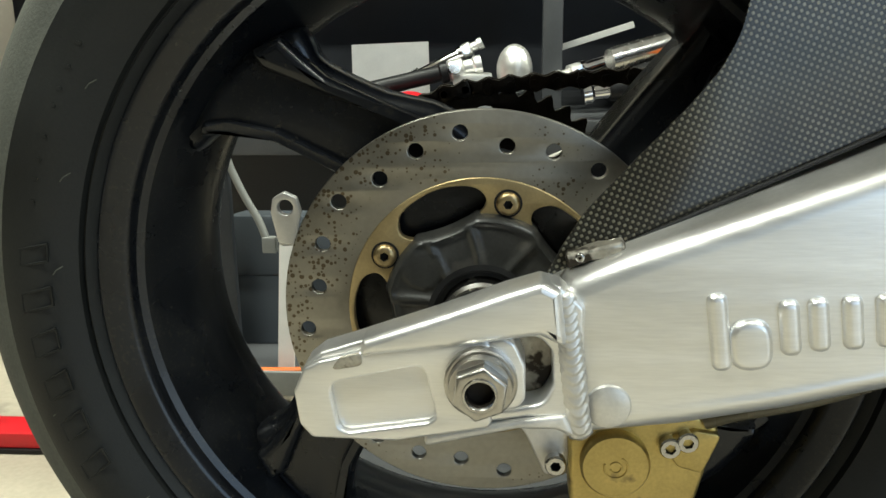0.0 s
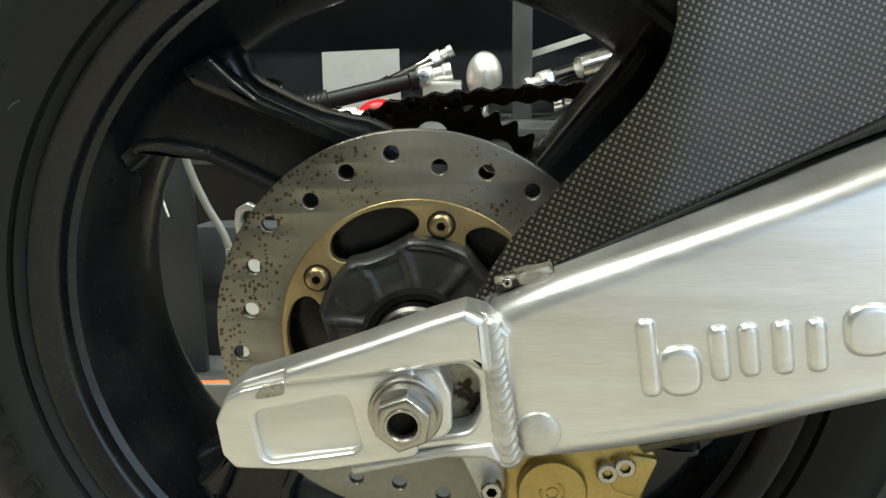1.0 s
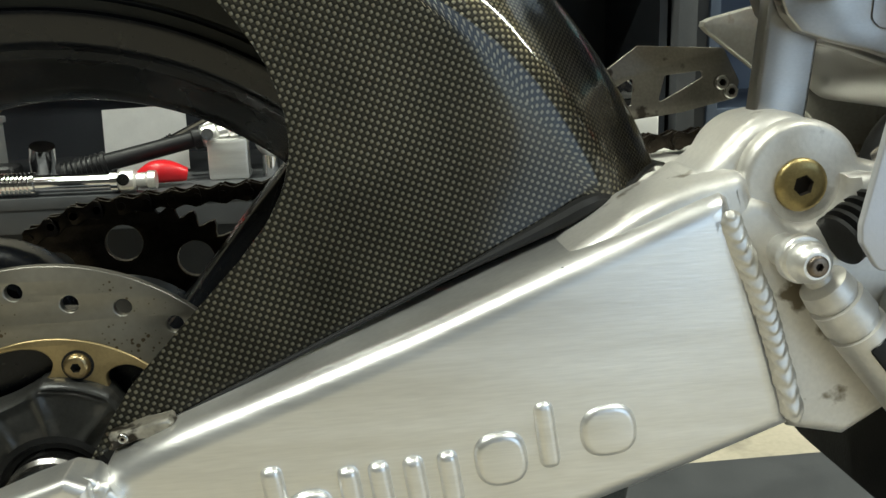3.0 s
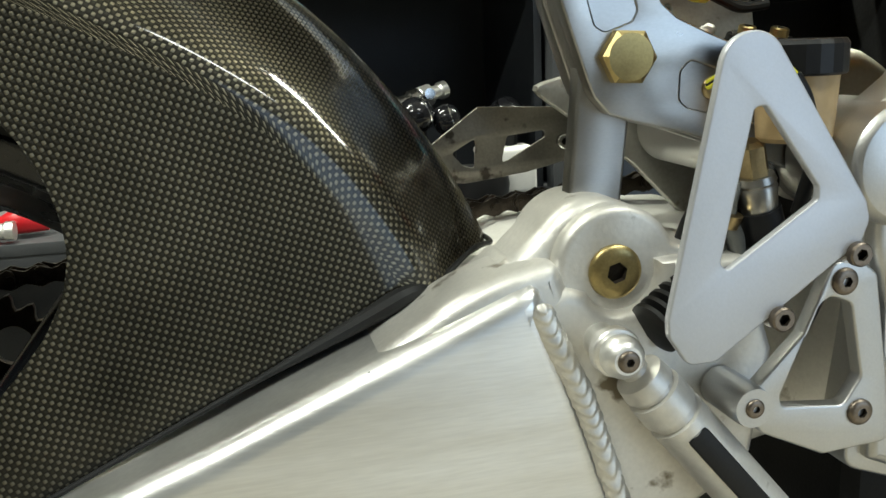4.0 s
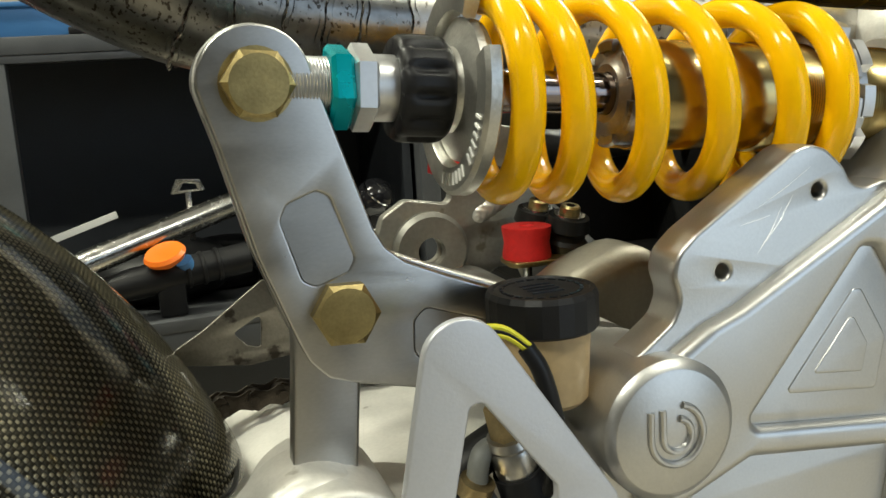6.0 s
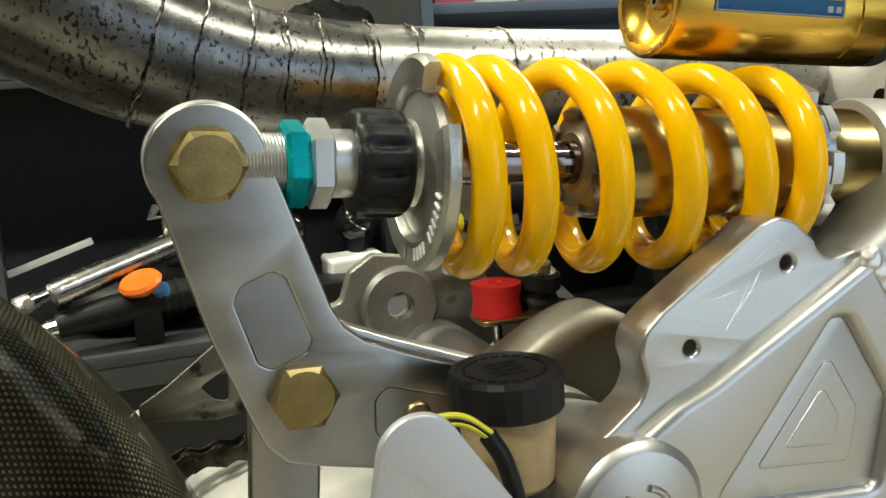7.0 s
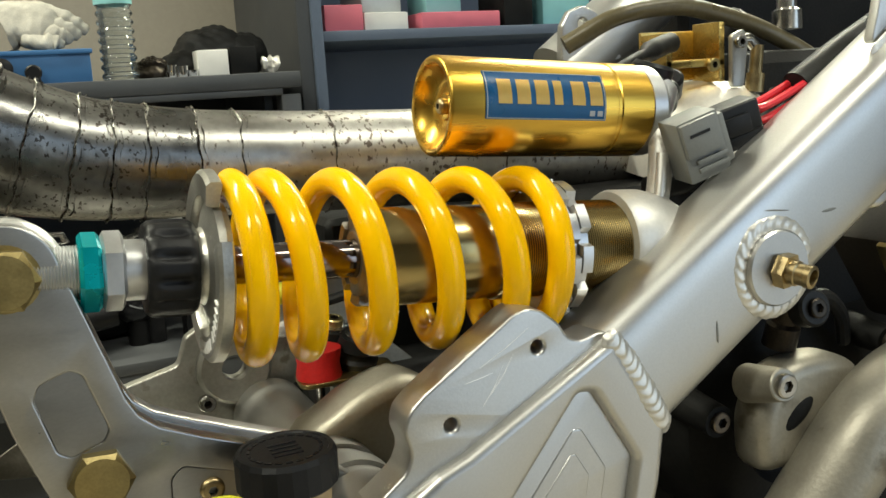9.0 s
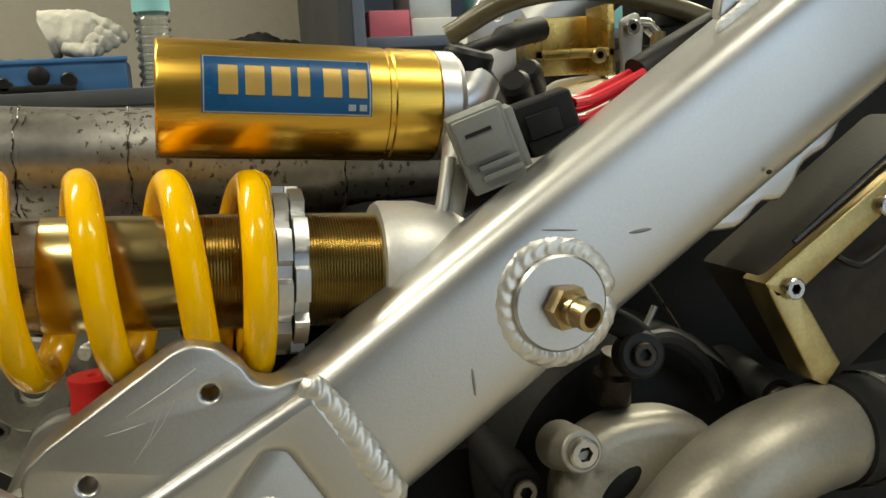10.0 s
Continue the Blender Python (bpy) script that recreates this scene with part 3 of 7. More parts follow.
def wheel():
    o, d = (0, WY, AX), (0, 1, 0)
    side = [(-0.064, 0.2225), (-0.0735, 0.2275), (-0.0785, 0.2330), (-0.0755, 0.2342), (-0.0755, 0.2352), (-0.0797, 0.2366), (-0.084, 0.245), (-0.0885, 0.2545), (-0.0905, 0.264), (-0.0895, 0.272), (-0.0865, 0.2785)]
    tread = [(-0.0865, 0.2785), (-0.085, 0.2797), (-0.081, 0.2868), (-0.075, 0.295), (-0.066, 0.3030), (-0.055, 0.3095), (-0.035, 0.3170), (-0.015, 0.3213), (0, 0.3225)]
    bm = lathe(side, o, d, 160)
    lathe([(-a, r) for a, r in side[::-1]], o, d, 160, bm)
    tyre = part("tyre", bm, RUBBER, BIKE, "worn black rubber tyre with raised sidewall marks")
    part("tread", lathe(tread + [(-a, r) for a, r in tread[-2::-1]], o, d, 160), TREAD, tyre, "dusty grey worn tread band")
    # raised sidewall print, unreadable: short bars that follow the rim
    rng = random.Random(5)
    bm = bmesh.new()
    for a in list(range(146, 168, 3)):
        an = radians(a + rng.uniform(-0.6, 0.6))
        r = 0.257 + (0.0035 if a < 168 else 0)
        ln = rng.uniform(0.0040, 0.0070) if a > 168 else 0.0020
        tilt = rng.uniform(-0.5, 0.5)
        c = (r * math.cos(an), WY - 0.0893, AX + r * math.sin(an))
        m = Matrix.Translation(c) @ Matrix.Rotation(-an - tilt, 4, "Y")
        box((-ln, -0.0008, -0.0009), (ln, 0.002, 0.0009), 0, bm, m)
        if a > 168 and a % 8 == 0:
            m2 = Matrix.Translation((c[0] + 0.003 * math.cos(an + 1.2), c[1], c[2] + 0.003 * math.sin(an + 1.2))) @ Matrix.Rotation(-an - 1.3, 4, "Y")
            box((-0.0045, -0.0008, -0.0008), (0.0045, 0.002, 0.0008), 0, bm, m2)
    part("fine_print", bm, RUBBER, tyre, "", 0)
    for word in (range(174, 208, 6), range(214, 256, 6)):
        for a in word:
            an, wd, hg = radians(a), rng.uniform(0.0050, 0.0068), rng.uniform(0.0078, 0.0092)
            lean_by = 0.0022
            ring = [(-hg, -wd - lean_by), (-hg, wd - lean_by), (0, wd), (hg, wd + lean_by), (hg, -wd + lean_by), (0, -wd)]
            m = Matrix.Translation((0.2580 * math.cos(an), WY - 0.0897, AX + 0.2580 * math.sin(an))) @ Matrix.Rotation(-an, 4, "Y")
            pts = [m @ Vector((u, 0.0, v)) for u, v in ring + ring[:1]]
            part("raised_glyph", tube(pts, 0.0010, 6, squash=(1, 1, 0.8)), RUBBER, tyre, "", 30)
    for a in (118, 126, 150, 163, 176, 196, 212, 221):
        an = radians(a)
        r = 0.256 + 0.012 * math.sin(a * 7.7)
        m = Matrix.Translation((r * math.cos(an), WY - 0.0892, AX + r * math.sin(an))) @ Matrix.Rotation(-an * 0.2, 4, "Y")
        part("rubber_whisker", tube([m @ Vector((-0.004, 0.001, 0)), m @ Vector((0, -0.0008, 0.0008)), m @ Vector((0.005, -0.0006, 0.0004))], 0.00035, 6), TREAD, tyre)
    rimp = [(-0.0735, 0.2285), (-0.0755, 0.2265), (-0.0755, 0.2235), (-0.072, 0.2185), (-0.0715, 0.2135), (-0.069, 0.2105), (-0.064, 0.2085), (-0.0615, 0.2045), (-0.052, 0.2015), (-0.035, 0.190), (-0.015, 0.182), (0.0, 0.180)]
    back = [(0.0, 0.187), (-0.02, 0.19), (-0.045, 0.212), (-0.062, 0.2205)]
    prof = rimp + [(-a, r) for a, r in rimp[-2::-1]] + [(-a, r) for a, r in back[::-1]] + back[1:]
    bm = lathe(prof, o, d, 144, close=True)
    rim = part("rim", bm, RIM, BIKE, "gloss black cast wheel rim with dust")
    # four broad spokes with a pocket between two ribs
    spoke = [(-0.112, 0.150), (-0.101, 0.143), (-0.096, 0.133), (-0.085, 0.1255), (-0.057, 0.113), (-0.019, 0.102), (0.004, 0.07), (-0.02, 0.03), (-0.05, 0.03), (-0.07, 0.052), (-0.088, 0.064), (-0.124, 0.0825), (-0.146, 0.0885), (-0.160, 0.088), (-0.173, 0.078), (-0.178, 0.09), (-0.150, 0.128)]
    rib1 = [(-0.135, 0.138), (-0.128, 0.128), (-0.09, 0.112), (-0.045, 0.096), (-0.015, 0.08), (-0.02, 0.092), (-0.057, 0.108), (-0.09, 0.123), (-0.104, 0.135), (-0.116, 0.147)]
    rib2 = [(-0.165, 0.098), (-0.15, 0.098), (-0.12, 0.092), (-0.085, 0.074), (-0.05, 0.045), (-0.06, 0.05), (-0.086, 0.068), (-0.123, 0.086), (-0.15, 0.092), (-0.168, 0.088)]
    slim = spoke[:8] + [(-0.050, 0.038), (-0.070, 0.055), (-0.090, 0.071), (-0.118, 0.0935), (-0.148, 0.1185), (-0.160, 0.121), (-0.150, 0.133)]
    for k in range(4):
        m = Matrix.Translation((0, 0, AX)) @ Matrix.Rotation(radians(90 * k), 4, "Y")
        bm = flat(loop(slim if k == 1 else spoke, 3), 0.128, 0.190 if k == 1 else 0.160, bev=0.010, res=5, at=m)
        flat(rounded(rib1, 0.004, 4), 0.118, 0.145, bev=0.0065, res=5, bm=bm, at=m)
        if k != 1:
            flat(rounded(rib2, 0.004, 4), 0.120, 0.145, bev=0.0055, res=5, bm=bm, at=m)
        part("spoke", bm, RIM, rim)
    part("hub", lathe([(-0.07, 0), (-0.07, 0.05), (-0.06, 0.062), (0.05, 0.066), (0.06, 0.05), (0.06, 0)], o, d, 48), RIM, rim)
    part("hub_flange", lathe([(0.02, 0.0), (0.02, 0.080), (0.0, 0.078), (-0.002, 0.0)], (0, 0.092, AX), d, 56), RIM, rim)
    # brake disc
    yd = 0.0757
    holes = [circle(0, AX, 0.0728, 72)]
    for k in range(24):
        a = radians(97 + 15 * k)
        r = (0.0985, 0.095, 0.0915)[k % 3]
        holes.append(circle(r * math.cos(a), AX + r * math.sin(a), 0.0042, 16))
    disc = part("brake_disc", flat(circle(0, AX, 0.110, 144), yd, yd + 0.005, holes, 0.0006), DISC, BIKE, "drilled steel brake disc with rust speckles")
    win = []
    for k in range(5):
        a = radians(112.5 + 72 * k)
        pts = []
        for t, r in ((-19, 0.0685), (-10, 0.0708), (0, 0.0715), (10, 0.0708), (18, 0.0688), (23.5, 0.062), (21, 0.055), (10, 0.050), (-10, 0.050), (-21, 0.055), (-24, 0.0625)):
            b = a + radians(t)
            pts.append((r * math.cos(b), AX + r * math.sin(b)))
        win.append(loop(pts, 5))
    part("disc_carrier", flat(circle(0, AX, 0.0742, 96), yd - 0.001, yd + 0.0058, win + [circle(0, AX, 0.036, 40)], 0.0008), CARRIER, disc, "gold anodised disc carrier")
    for k in range(5):
        a = radians(77.5 + 72 * k)
        bolt(disc, (0.0617 * math.cos(a), yd - 0.001, AX + 0.0617 * math.sin(a)), 0.0064, 0.0042, BRASS, "dome", turn=k * 0.4, label="zinc-plated button-head bolt")
        part("bolt_seat", lathe([(0, 0), (0, 0.0076), (0.0006, 0.0076), (0.0006, 0)], (0.0617 * math.cos(a), yd - 0.0008, AX + 0.0617 * math.sin(a)), (0, -1, 0), 28), SEAL, disc)
    # scalloped hub cover: lobes between the carrier's windows, a raised border and radial ribs
    bm = bmesh.new()
    rings = []
    for k in range(19):
        f = k / 18
        ring = []
        for i in range(200):
            a = math.tau * i / 200
            w = math.cos(5 * (a - radians(112.5)))
            ro = 0.0548 - 0.0050 * max(0, w) ** 0.7
            r = 0.0245 + (ro - 0.0245) * f
            edge = 1 - min(1.0, abs(ro - 0.003 - r) / 0.0032)
            rib = 0.0
            for c in range(5):
                for sgn in (-13, 13):
                    da = (a - radians(112.5 + 72 * c + sgn * (1.6 - 0.6 * f)) + math.pi) % math.tau - math.pi
                    rib = max(rib, math.exp(-(da * r / 0.0022) ** 2))
            h = 0.0024 * max(edge, rib) + 0.0012 * (1 - f)
            if (r * math.cos(a) + 0.0325) ** 2 + (r * math.sin(a) - 0.0245) ** 2 < 0.0108 ** 2:
                h = 0.0018
            y = 0.0700 - h if k < 18 else 0.074
            ring.append(bm.verts.new((r * math.cos(a), y, AX + r * math.sin(a))))
        rings.append(ring)
    rings.append([bm.verts.new((v.co.x, 0.084, v.co.z)) for v in rings[-1]])
    for p, q in zip(rings, rings[1:]):
        for i in range(200):
            bm.faces.new((p[i], q[i], q[(i + 1) % 200], p[(i + 1) % 200]))
    hub = part("hub_cover", bm, HUBRUB, BIKE, "dusty black scalloped hub cover", 60)
    part("bearing_seal", lathe([(0, 0.0250), (-0.006, 0.0300), (-0.0065, 0.0270), (-0.004, 0.0255), (-0.0045, 0.0232), (0.01, 0.0232)], (0, 0.068, AX), (0, 1, 0), 48), SEAL, hub, "black rubber bearing seal")
    part("axle_spacer", lathe([(0, 0.0222), (-0.030, 0.0222), (-0.032, 0.0205), (-0.070, 0.0205), (-0.070, 0.0)], (0, 0.085, AX), (0, 1, 0), 40), STEEL, hub, "bare steel axle spacer")
    # sprocket and chain on the far side
    teeth = []
    for i in range(44 * 6):
        a = math.tau * i / (44 * 6)
        teeth.append(((0.103 + 0.0042 * math.cos(44 * a)) * math.cos(a), AX + (0.103 + 0.0042 * math.cos(44 * a)) * math.sin(a)))
    ho = [circle(0, AX, 0.05, 40)] + [circle(0.078 * math.cos(radians(20 + 36 * k)), AX + 0.078 * math.sin(radians(20 + 36 * k)), 0.0125, 20) for k in range(10)]
    part("rear_sprocket", flat(teeth, 0.262, 0.268, ho, 0.0006), CHAIN, BIKE, "oily dark rear sprocket")


def chain():
    rng = random.Random(3)
    top = bend([(-0.062, 0.265, AX + 0.0850), (-0.03, 0.265, AX + 0.0995), (0.005, 0.265, AX + 0.1045), (0.06, 0.265, 0.7085), (0.20, 0.262, 0.7170), (0.34, 0.256, 0.7295), (0.52, 0.25, 0.745)], 60)
    # walk along the run in even steps
    pts, acc = [top[0]], 0.0
    for a, b in zip(top, top[1:]):
        acc += (b - a).length
        if acc >= 0.0159:
            pts.append(b)
            acc = 0.0
    root = None
    for i, (a, b) in enumerate(zip(pts, pts[1:])):
        t = (b - a).normalized()
        m = Matrix.Translation((a + b) / 2) @ Matrix.Rotation(-math.atan2(t.z, t.x), 4, "Y")
        w = 0.0052 if i % 2 else 0.0074
        ol = [(-0.0115, 0.0), (-0.0104, 0.0052), (-0.0072, 0.0068), (-0.0035, 0.0052), (0, 0.0042), (0.0035, 0.0052), (0.0072, 0.0068), (0.0104, 0.0052), (0.0115, 0.0), (0.0104, -0.0052), (0.0072, -0.0068), (0.0035, -0.0052), (0, -0.0042), (-0.0035, -0.0052), (-0.0072, -0.0068), (-0.0104, -0.0052)]
        bm = flat(ol, -w, -w + 0.0019, bev=0.0004, res=1, at=m)
        flat(ol, w - 0.0019, w, bev=0.0004, res=1, bm=bm, at=m)
        for s in (-0.008, 0.008):
            lathe([(0, 0), (0, 0.0027), (0.0165, 0.0027), (0.0165, 0)], m @ Vector((s, -0.0084, 0)), (0, 1, 0), 12, bm)
            lathe([(0.003, 0.0), (0.003, 0.005), (0.0132, 0.005), (0.0132, 0)], m @ Vector((s, -0.0084, 0)), (0, 1, 0), 14, bm)
        if root is None:
            root = part("drive_chain", bm, CHAIN, BIKE, "oily steel drive chain")
        else:
            part("link", bm, CHAIN, root)


def lean(bm):
    """The arm's outer face turns slightly inwards towards its pivot."""
    for v in bm.verts:
        v.co.y += max(0.0, v.co.x - 0.14) * 0.035
    return bm


def swingarm():
    ol = [(0.043, 0.561), (0.094, 0.567), (0.145, 0.5765), (0.187, 0.5855), (0.247, 0.599), (0.299, 0.615), (0.346, 0.631), (0.3130, 0.728), (0.3095, 0.7400), (0.3050, 0.7425), (0.296, 0.7395), (0.279, 0.7325), (0.265, 0.7268), (0.248, 0.7200), (0.223, 0.7103), (0.173, 0.6905), (0.123, 0.6725), (0.070, 0.6535), (0.042, 0.6415), (0.036, 0.632)]
    arm = part("swingarm", lean(flat(ol, 0.0, 0.058, bev=0.011, res=6)), ALU, BIKE, "brushed aluminium box-section swingarm", 50)
    # the top flows up into the casting behind the outer wall
    flow = [(0.225, 0.700), (0.240, 0.7165), (0.258, 0.7280), (0.275, 0.7375), (0.290, 0.7435), (0.304, 0.7470), (0.320, 0.745), (0.320, 0.70)]
    part("chain_slider", flat(rounded([(0.076, 0.6675), (0.150, 0.6860), (0.150, 0.6780), (0.082, 0.6605)], 0.002, 3), 0.246, 0.256, bev=0.002, res=3), SATIN, arm, "bright slider under the chain")
    part("top_flow", flat(loop(flow, 4), 0.012, 0.058, bev=0.008, res=5), ALU_CAST, arm, "", 60)
    # far leg and the cross casting between them
    part("far_leg", flat([(min(x, 0.300), z) for x, z in ol], 0.292, 0.335, bev=0.010, res=4), ALU_CAST, arm, "cast aluminium far swingarm leg", 50)
    bm = flat(rounded([(0.300, 0.690), (0.330, 0.712), (0.36, 0.722), (0.43, 0.728), (0.50, 0.725), (0.50, 0.64), (0.40, 0.62), (0.33, 0.64)], 0.012, 4), 0.058, 0.292, bev=0.012, res=3)
    part("cross_casting", bm, ALU_CAST, arm, "cast aluminium cross member with dirt")
    # cast pivot end with the raised boss round the link bolt
    cx, cz = 0.3465, 0.742
    arc = [(cx + 0.0285 * math.cos(radians(a)), cz + 0.0285 * math.sin(radians(a))) for a in range(20, 196, 8)]
    ol = [(0.3095, 0.731), (0.3150, 0.712), (0.3315, 0.668), (0.345, 0.628), (0.372, 0.622), (0.410, 0.645), (0.420, 0.700), (0.405, 0.744), (0.380, 0.7505)] + arc
    # web round the spot-faced boss, which stays open towards the top
    bite = [(cx + 0.0172 * math.cos(radians(a)), cz + 0.0172 * math.sin(radians(a))) for a in range(14, -158, -6)]
    bm = flat(ol[:8] + [(0.386, 0.7450), (cx + 0.0262, cz + 0.0050)] + bite + [(cx - 0.0265, cz - 0.0040)], 0.0112, 0.0260, bev=0.0062, res=7)
    flat(ol, 0.0185, 0.085, bev=0.0045, res=5, bm=bm)
    part("pivot_casting", bm, ALU_CAST, arm, "cast aluminium pivot end", 50)
    for dx, dz, rr, y0, y1 in ((-0.0060, 0.0030, 0.0280, 0.0260, 0.0700),):
        arc = [(cx + dx + rr * math.cos(radians(a)), cz + dz + rr * math.sin(radians(a))) for a in range(10, 148, 8)]
        flow = [(0.3020, 0.7490), (0.2900, 0.7400), (0.2700, 0.7250), (0.33, 0.70), (0.38, 0.72)]
        part("casting_shoulder", flat(arc + rounded(flow, 0.004, 3), y0, y1, bev=0.010, res=6), ALU_CAST, arm, "", 60)
    bolt(arm, (cx - 0.0015, 0.0182, cz), 0.0120, 0.0034, ZINC, "dome", turn=0.3, label="yellow zinc-plated link bolt", name="link_bolt")
    # weld seams
    part("weld_seam", weld([(0.0380, -0.0045, 0.638), (0.0410, -0.0065, 0.618), (0.0435, -0.0070, 0.598), (0.0470, -0.0065, 0.572), (0.0490, -0.0045, 0.5635)], 0.0060, 0.0033, lift=0.5), ALU_WELD, arm, "rippled aluminium weld bead")
    part("weld_seam", weld([(0.3070, 0.0062, 0.7345), (0.3116, 0.0066, 0.722), (0.3248, 0.0070, 0.6939), (0.3340, 0.0074, 0.668), (0.3455, 0.0078, 0.632)], 0.0056, 0.0040, lift=0.55), ALU_WELD, arm, "rippled aluminium weld bead")
    part("blind_plug", lathe([(0, 0.0), (0, 0.0112), (-0.0016, 0.0104), (-0.0026, 0.007), (-0.003, 0)], (0.0605, 0.0003, 0.579), (0, 1, 0), 36), ALU_WELD, arm, "filled round weld plug")
    # raised maker's mark: a row of plain soft pads
    def pad(x, z, w, h, slant=-0.14):
        ol = rounded([(-w, -h), (w, -h), (w, h), (-w, h)], min(w, h) * 1.5, 8)
        y = max(0.0, x - 0.14) * 0.035
        part("raised_pad", flat([(x + u + slant * v, z + v + 0.10 * u) for u, v in ol], y - 0.0022, y + 0.0060, bev=0.0038, res=6), ALU, arm, "", 60)

    for x, z, w, h in ((0.1100, 0.6165, 0.0047, 0.0190), (0.1245, 0.6105, 0.0098, 0.0125), (0.1415, 0.6190, 0.0047, 0.0135), (0.1545, 0.6205, 0.0047, 0.0130), (0.1695, 0.6215, 0.0047, 0.0130),
                       (0.1845, 0.6225, 0.0047, 0.0130), (0.2070, 0.6295, 0.0118, 0.0128), (0.2275, 0.6390, 0.0047, 0.0160), (0.2555, 0.6385, 0.0130, 0.0125)):
        pad(x, z, w, h)
    part("paint_speck", blob((0.2358, 0.0085, 0.7128), (0.0011, 0.0006, 0.0005), None, None, 8, 6), SEAL, arm)
    # axle end: lower rail, open slot, face with a shallow pocket, upper rail
    ol = [(-0.0865, 0.590), (-0.085, 0.573), (-0.0805, 0.5655), (-0.068, 0.5635), (-0.039, 0.565), (0.022, 0.5755), (0.034, 0.576), (0.040, 0.567), (0.048, 0.562), (0.048, 0.630), (0.037, 0.640), (0.028, 0.6425), (0.012, 0.6375), (-0.018, 0.626), (-0.051, 0.6145), (-0.074, 0.607), (-0.0815, 0.601)]
    slot = rounded([(-0.014, 0.5765), (0.018, 0.5805), (0.030, 0.583), (0.0345, 0.592), (0.0335, 0.609), (0.0275, 0.616), (-0.010, 0.6105), (-0.014, 0.609)], 0.008, 6)
    bm = flat(rounded(ol, 0.003, 3), -0.0065, 0.012, [slot], bev=0.0022, res=4)
    drop = part("axle_end", bm, ALU_POL, arm, "machined aluminium axle end of the swingarm")
    # added backing: greasy metal, with the recess's shade in its colour
    part("dust_plate", flat(rounded([(-0.029, 0.57), (0.036, 0.58), (0.036, 0.62), (-0.03, 0.612)], 0.003), 0.0125, 0.0145), GRIME, arm, "added grimy backing that darkens the slot")
    # uncut groove: a flush inlay whose darker colour gives the recess its shade
    part("drain_slot", flat(rounded([(-0.0690, 0.6000), (-0.0535, 0.6028), (-0.0535, 0.6095), (-0.0640, 0.6068)], 0.0030, 3), -0.0119, -0.0105), GRIME, arm, "dark inlay for the shade of a half-round slot")
    face = rounded([(-0.0865, 0.589), (-0.0845, 0.5725), (-0.079, 0.5655), (-0.039, 0.5645), (0.0060, 0.5725), (0.0060, 0.6155), (-0.049, 0.6105), (-0.0740, 0.6045), (-0.0815, 0.6005)], 0.004, 4)
    pocket = rounded([(-0.0695, 0.5935), (-0.0255, 0.6035), (-0.0195, 0.5775), (-0.0235, 0.5745), (-0.062, 0.5685), (-0.066, 0.571)], 0.0062, 6)
    part("end_face", flat(face, -0.0115, -0.0062, [pocket], bev=0.0016, res=3), ALU_POL, arm)
    rail = rounded([(0.040, 0.612), (0.037, 0.639), (0.028, 0.6435), (0.013, 0.6385), (-0.017, 0.6275), (-0.0535, 0.6150), (-0.0555, 0.6065), (-0.010, 0.612), (0.017, 0.6165), (0.028, 0.618)], 0.0025, 3)
    part("upper_rail", flat(rail, -0.013, 0.010, bev=0.0042, res=4), ALU_POL, arm, "", 50)
    part("lower_rail", flat(rounded([(-0.026, 0.5665), (0.022, 0.5755), (0.040, 0.578), (0.046, 0.566), (0.036, 0.5705), (0.018, 0.5705), (-0.026, 0.5605)], 0.002, 2), -0.009, 0.012, bev=0.002, res=2), ALU_CAST, arm)
    ol = rounded([(-0.0175, 0.606), (-0.013, 0.611), (0.011, 0.6165), (0.0165, 0.6145), (0.0215, 0.603), (0.0215, 0.5865), (0.018, 0.582), (-0.0125, 0.5755), (-0.0175, 0.580)], 0.0055, 5)
    blk = part("adjuster_block", flat(ol, -0.0108, 0.011, bev=0.0016, res=3), ALU_POL, BIKE, "machined chain adjuster block in the axle slot")
    part("washer", lathe([(0.003, 0), (0.003, 0.0168), (-0.003, 0.0168), (-0.0036, 0.016), (-0.0036, 0)], (0.001, -0.0133, 0.5965), (0, 1, 0), 48), NUT, blk, "steel washer")
    bm = lathe([(-0.0005, 0.0), (-0.0005, 0.0150), (-0.005, 0.0142), (-0.005, 0.0)], (0.001, -0.0166, 0.5965), (0, 1, 0), 40)
    flat(circle(0.001, 0.5965, 0.0132, 6, 0.38), -0.0290, -0.0205, [circle(0.001, 0.5965, 0.0068, 28)], 0.0014, 2, bm)
    nut = part("axle_nut", bm, NUT, blk, "hollow steel axle nut")
    part("axle_tube", lathe([(-0.0285, 0.0082), (-0.0298, 0.0078), (-0.0298, 0.0068), (-0.0290, 0.0062), (-0.0286, 0.0060)], (0.001, 0.0, 0.5965), (0, 1, 0), 32), STEEL, nut, "hollow steel axle end")
    # shallow bore; its dark colour stands in for the shade of depth
    part("bore", lathe([(-0.0287, 0.0061), (-0.0222, 0.0060), (-0.0222, 0.0)], (0.001, 0.0, 0.5965), (0, 1, 0), 24), HOLE_SHADE, nut, "axle bore with its shade put into the colour")
    # hugger clip at the arm's end
    bm = box((-0.0135, -0.006, -0.0032), (0.0135, 0.004, 0.0032), 0.0015, None, Matrix.Translation((0.054, 0.0185, 0.650)) @ Matrix.Rotation(radians(-15), 4, "Y"))
    bmesh.ops.subdivide_edges(bm, edges=bm.edges[:], cuts=4, use_grid_fill=True)
    part("hugger_clip", crumple(bm, 0.0009, 420, 5), GRIME, arm, "grimy crumpled metal clip")
    bolt(arm, (0.0465, 0.0128, 0.6485), 0.0024, 0.002, STEEL, "dome")


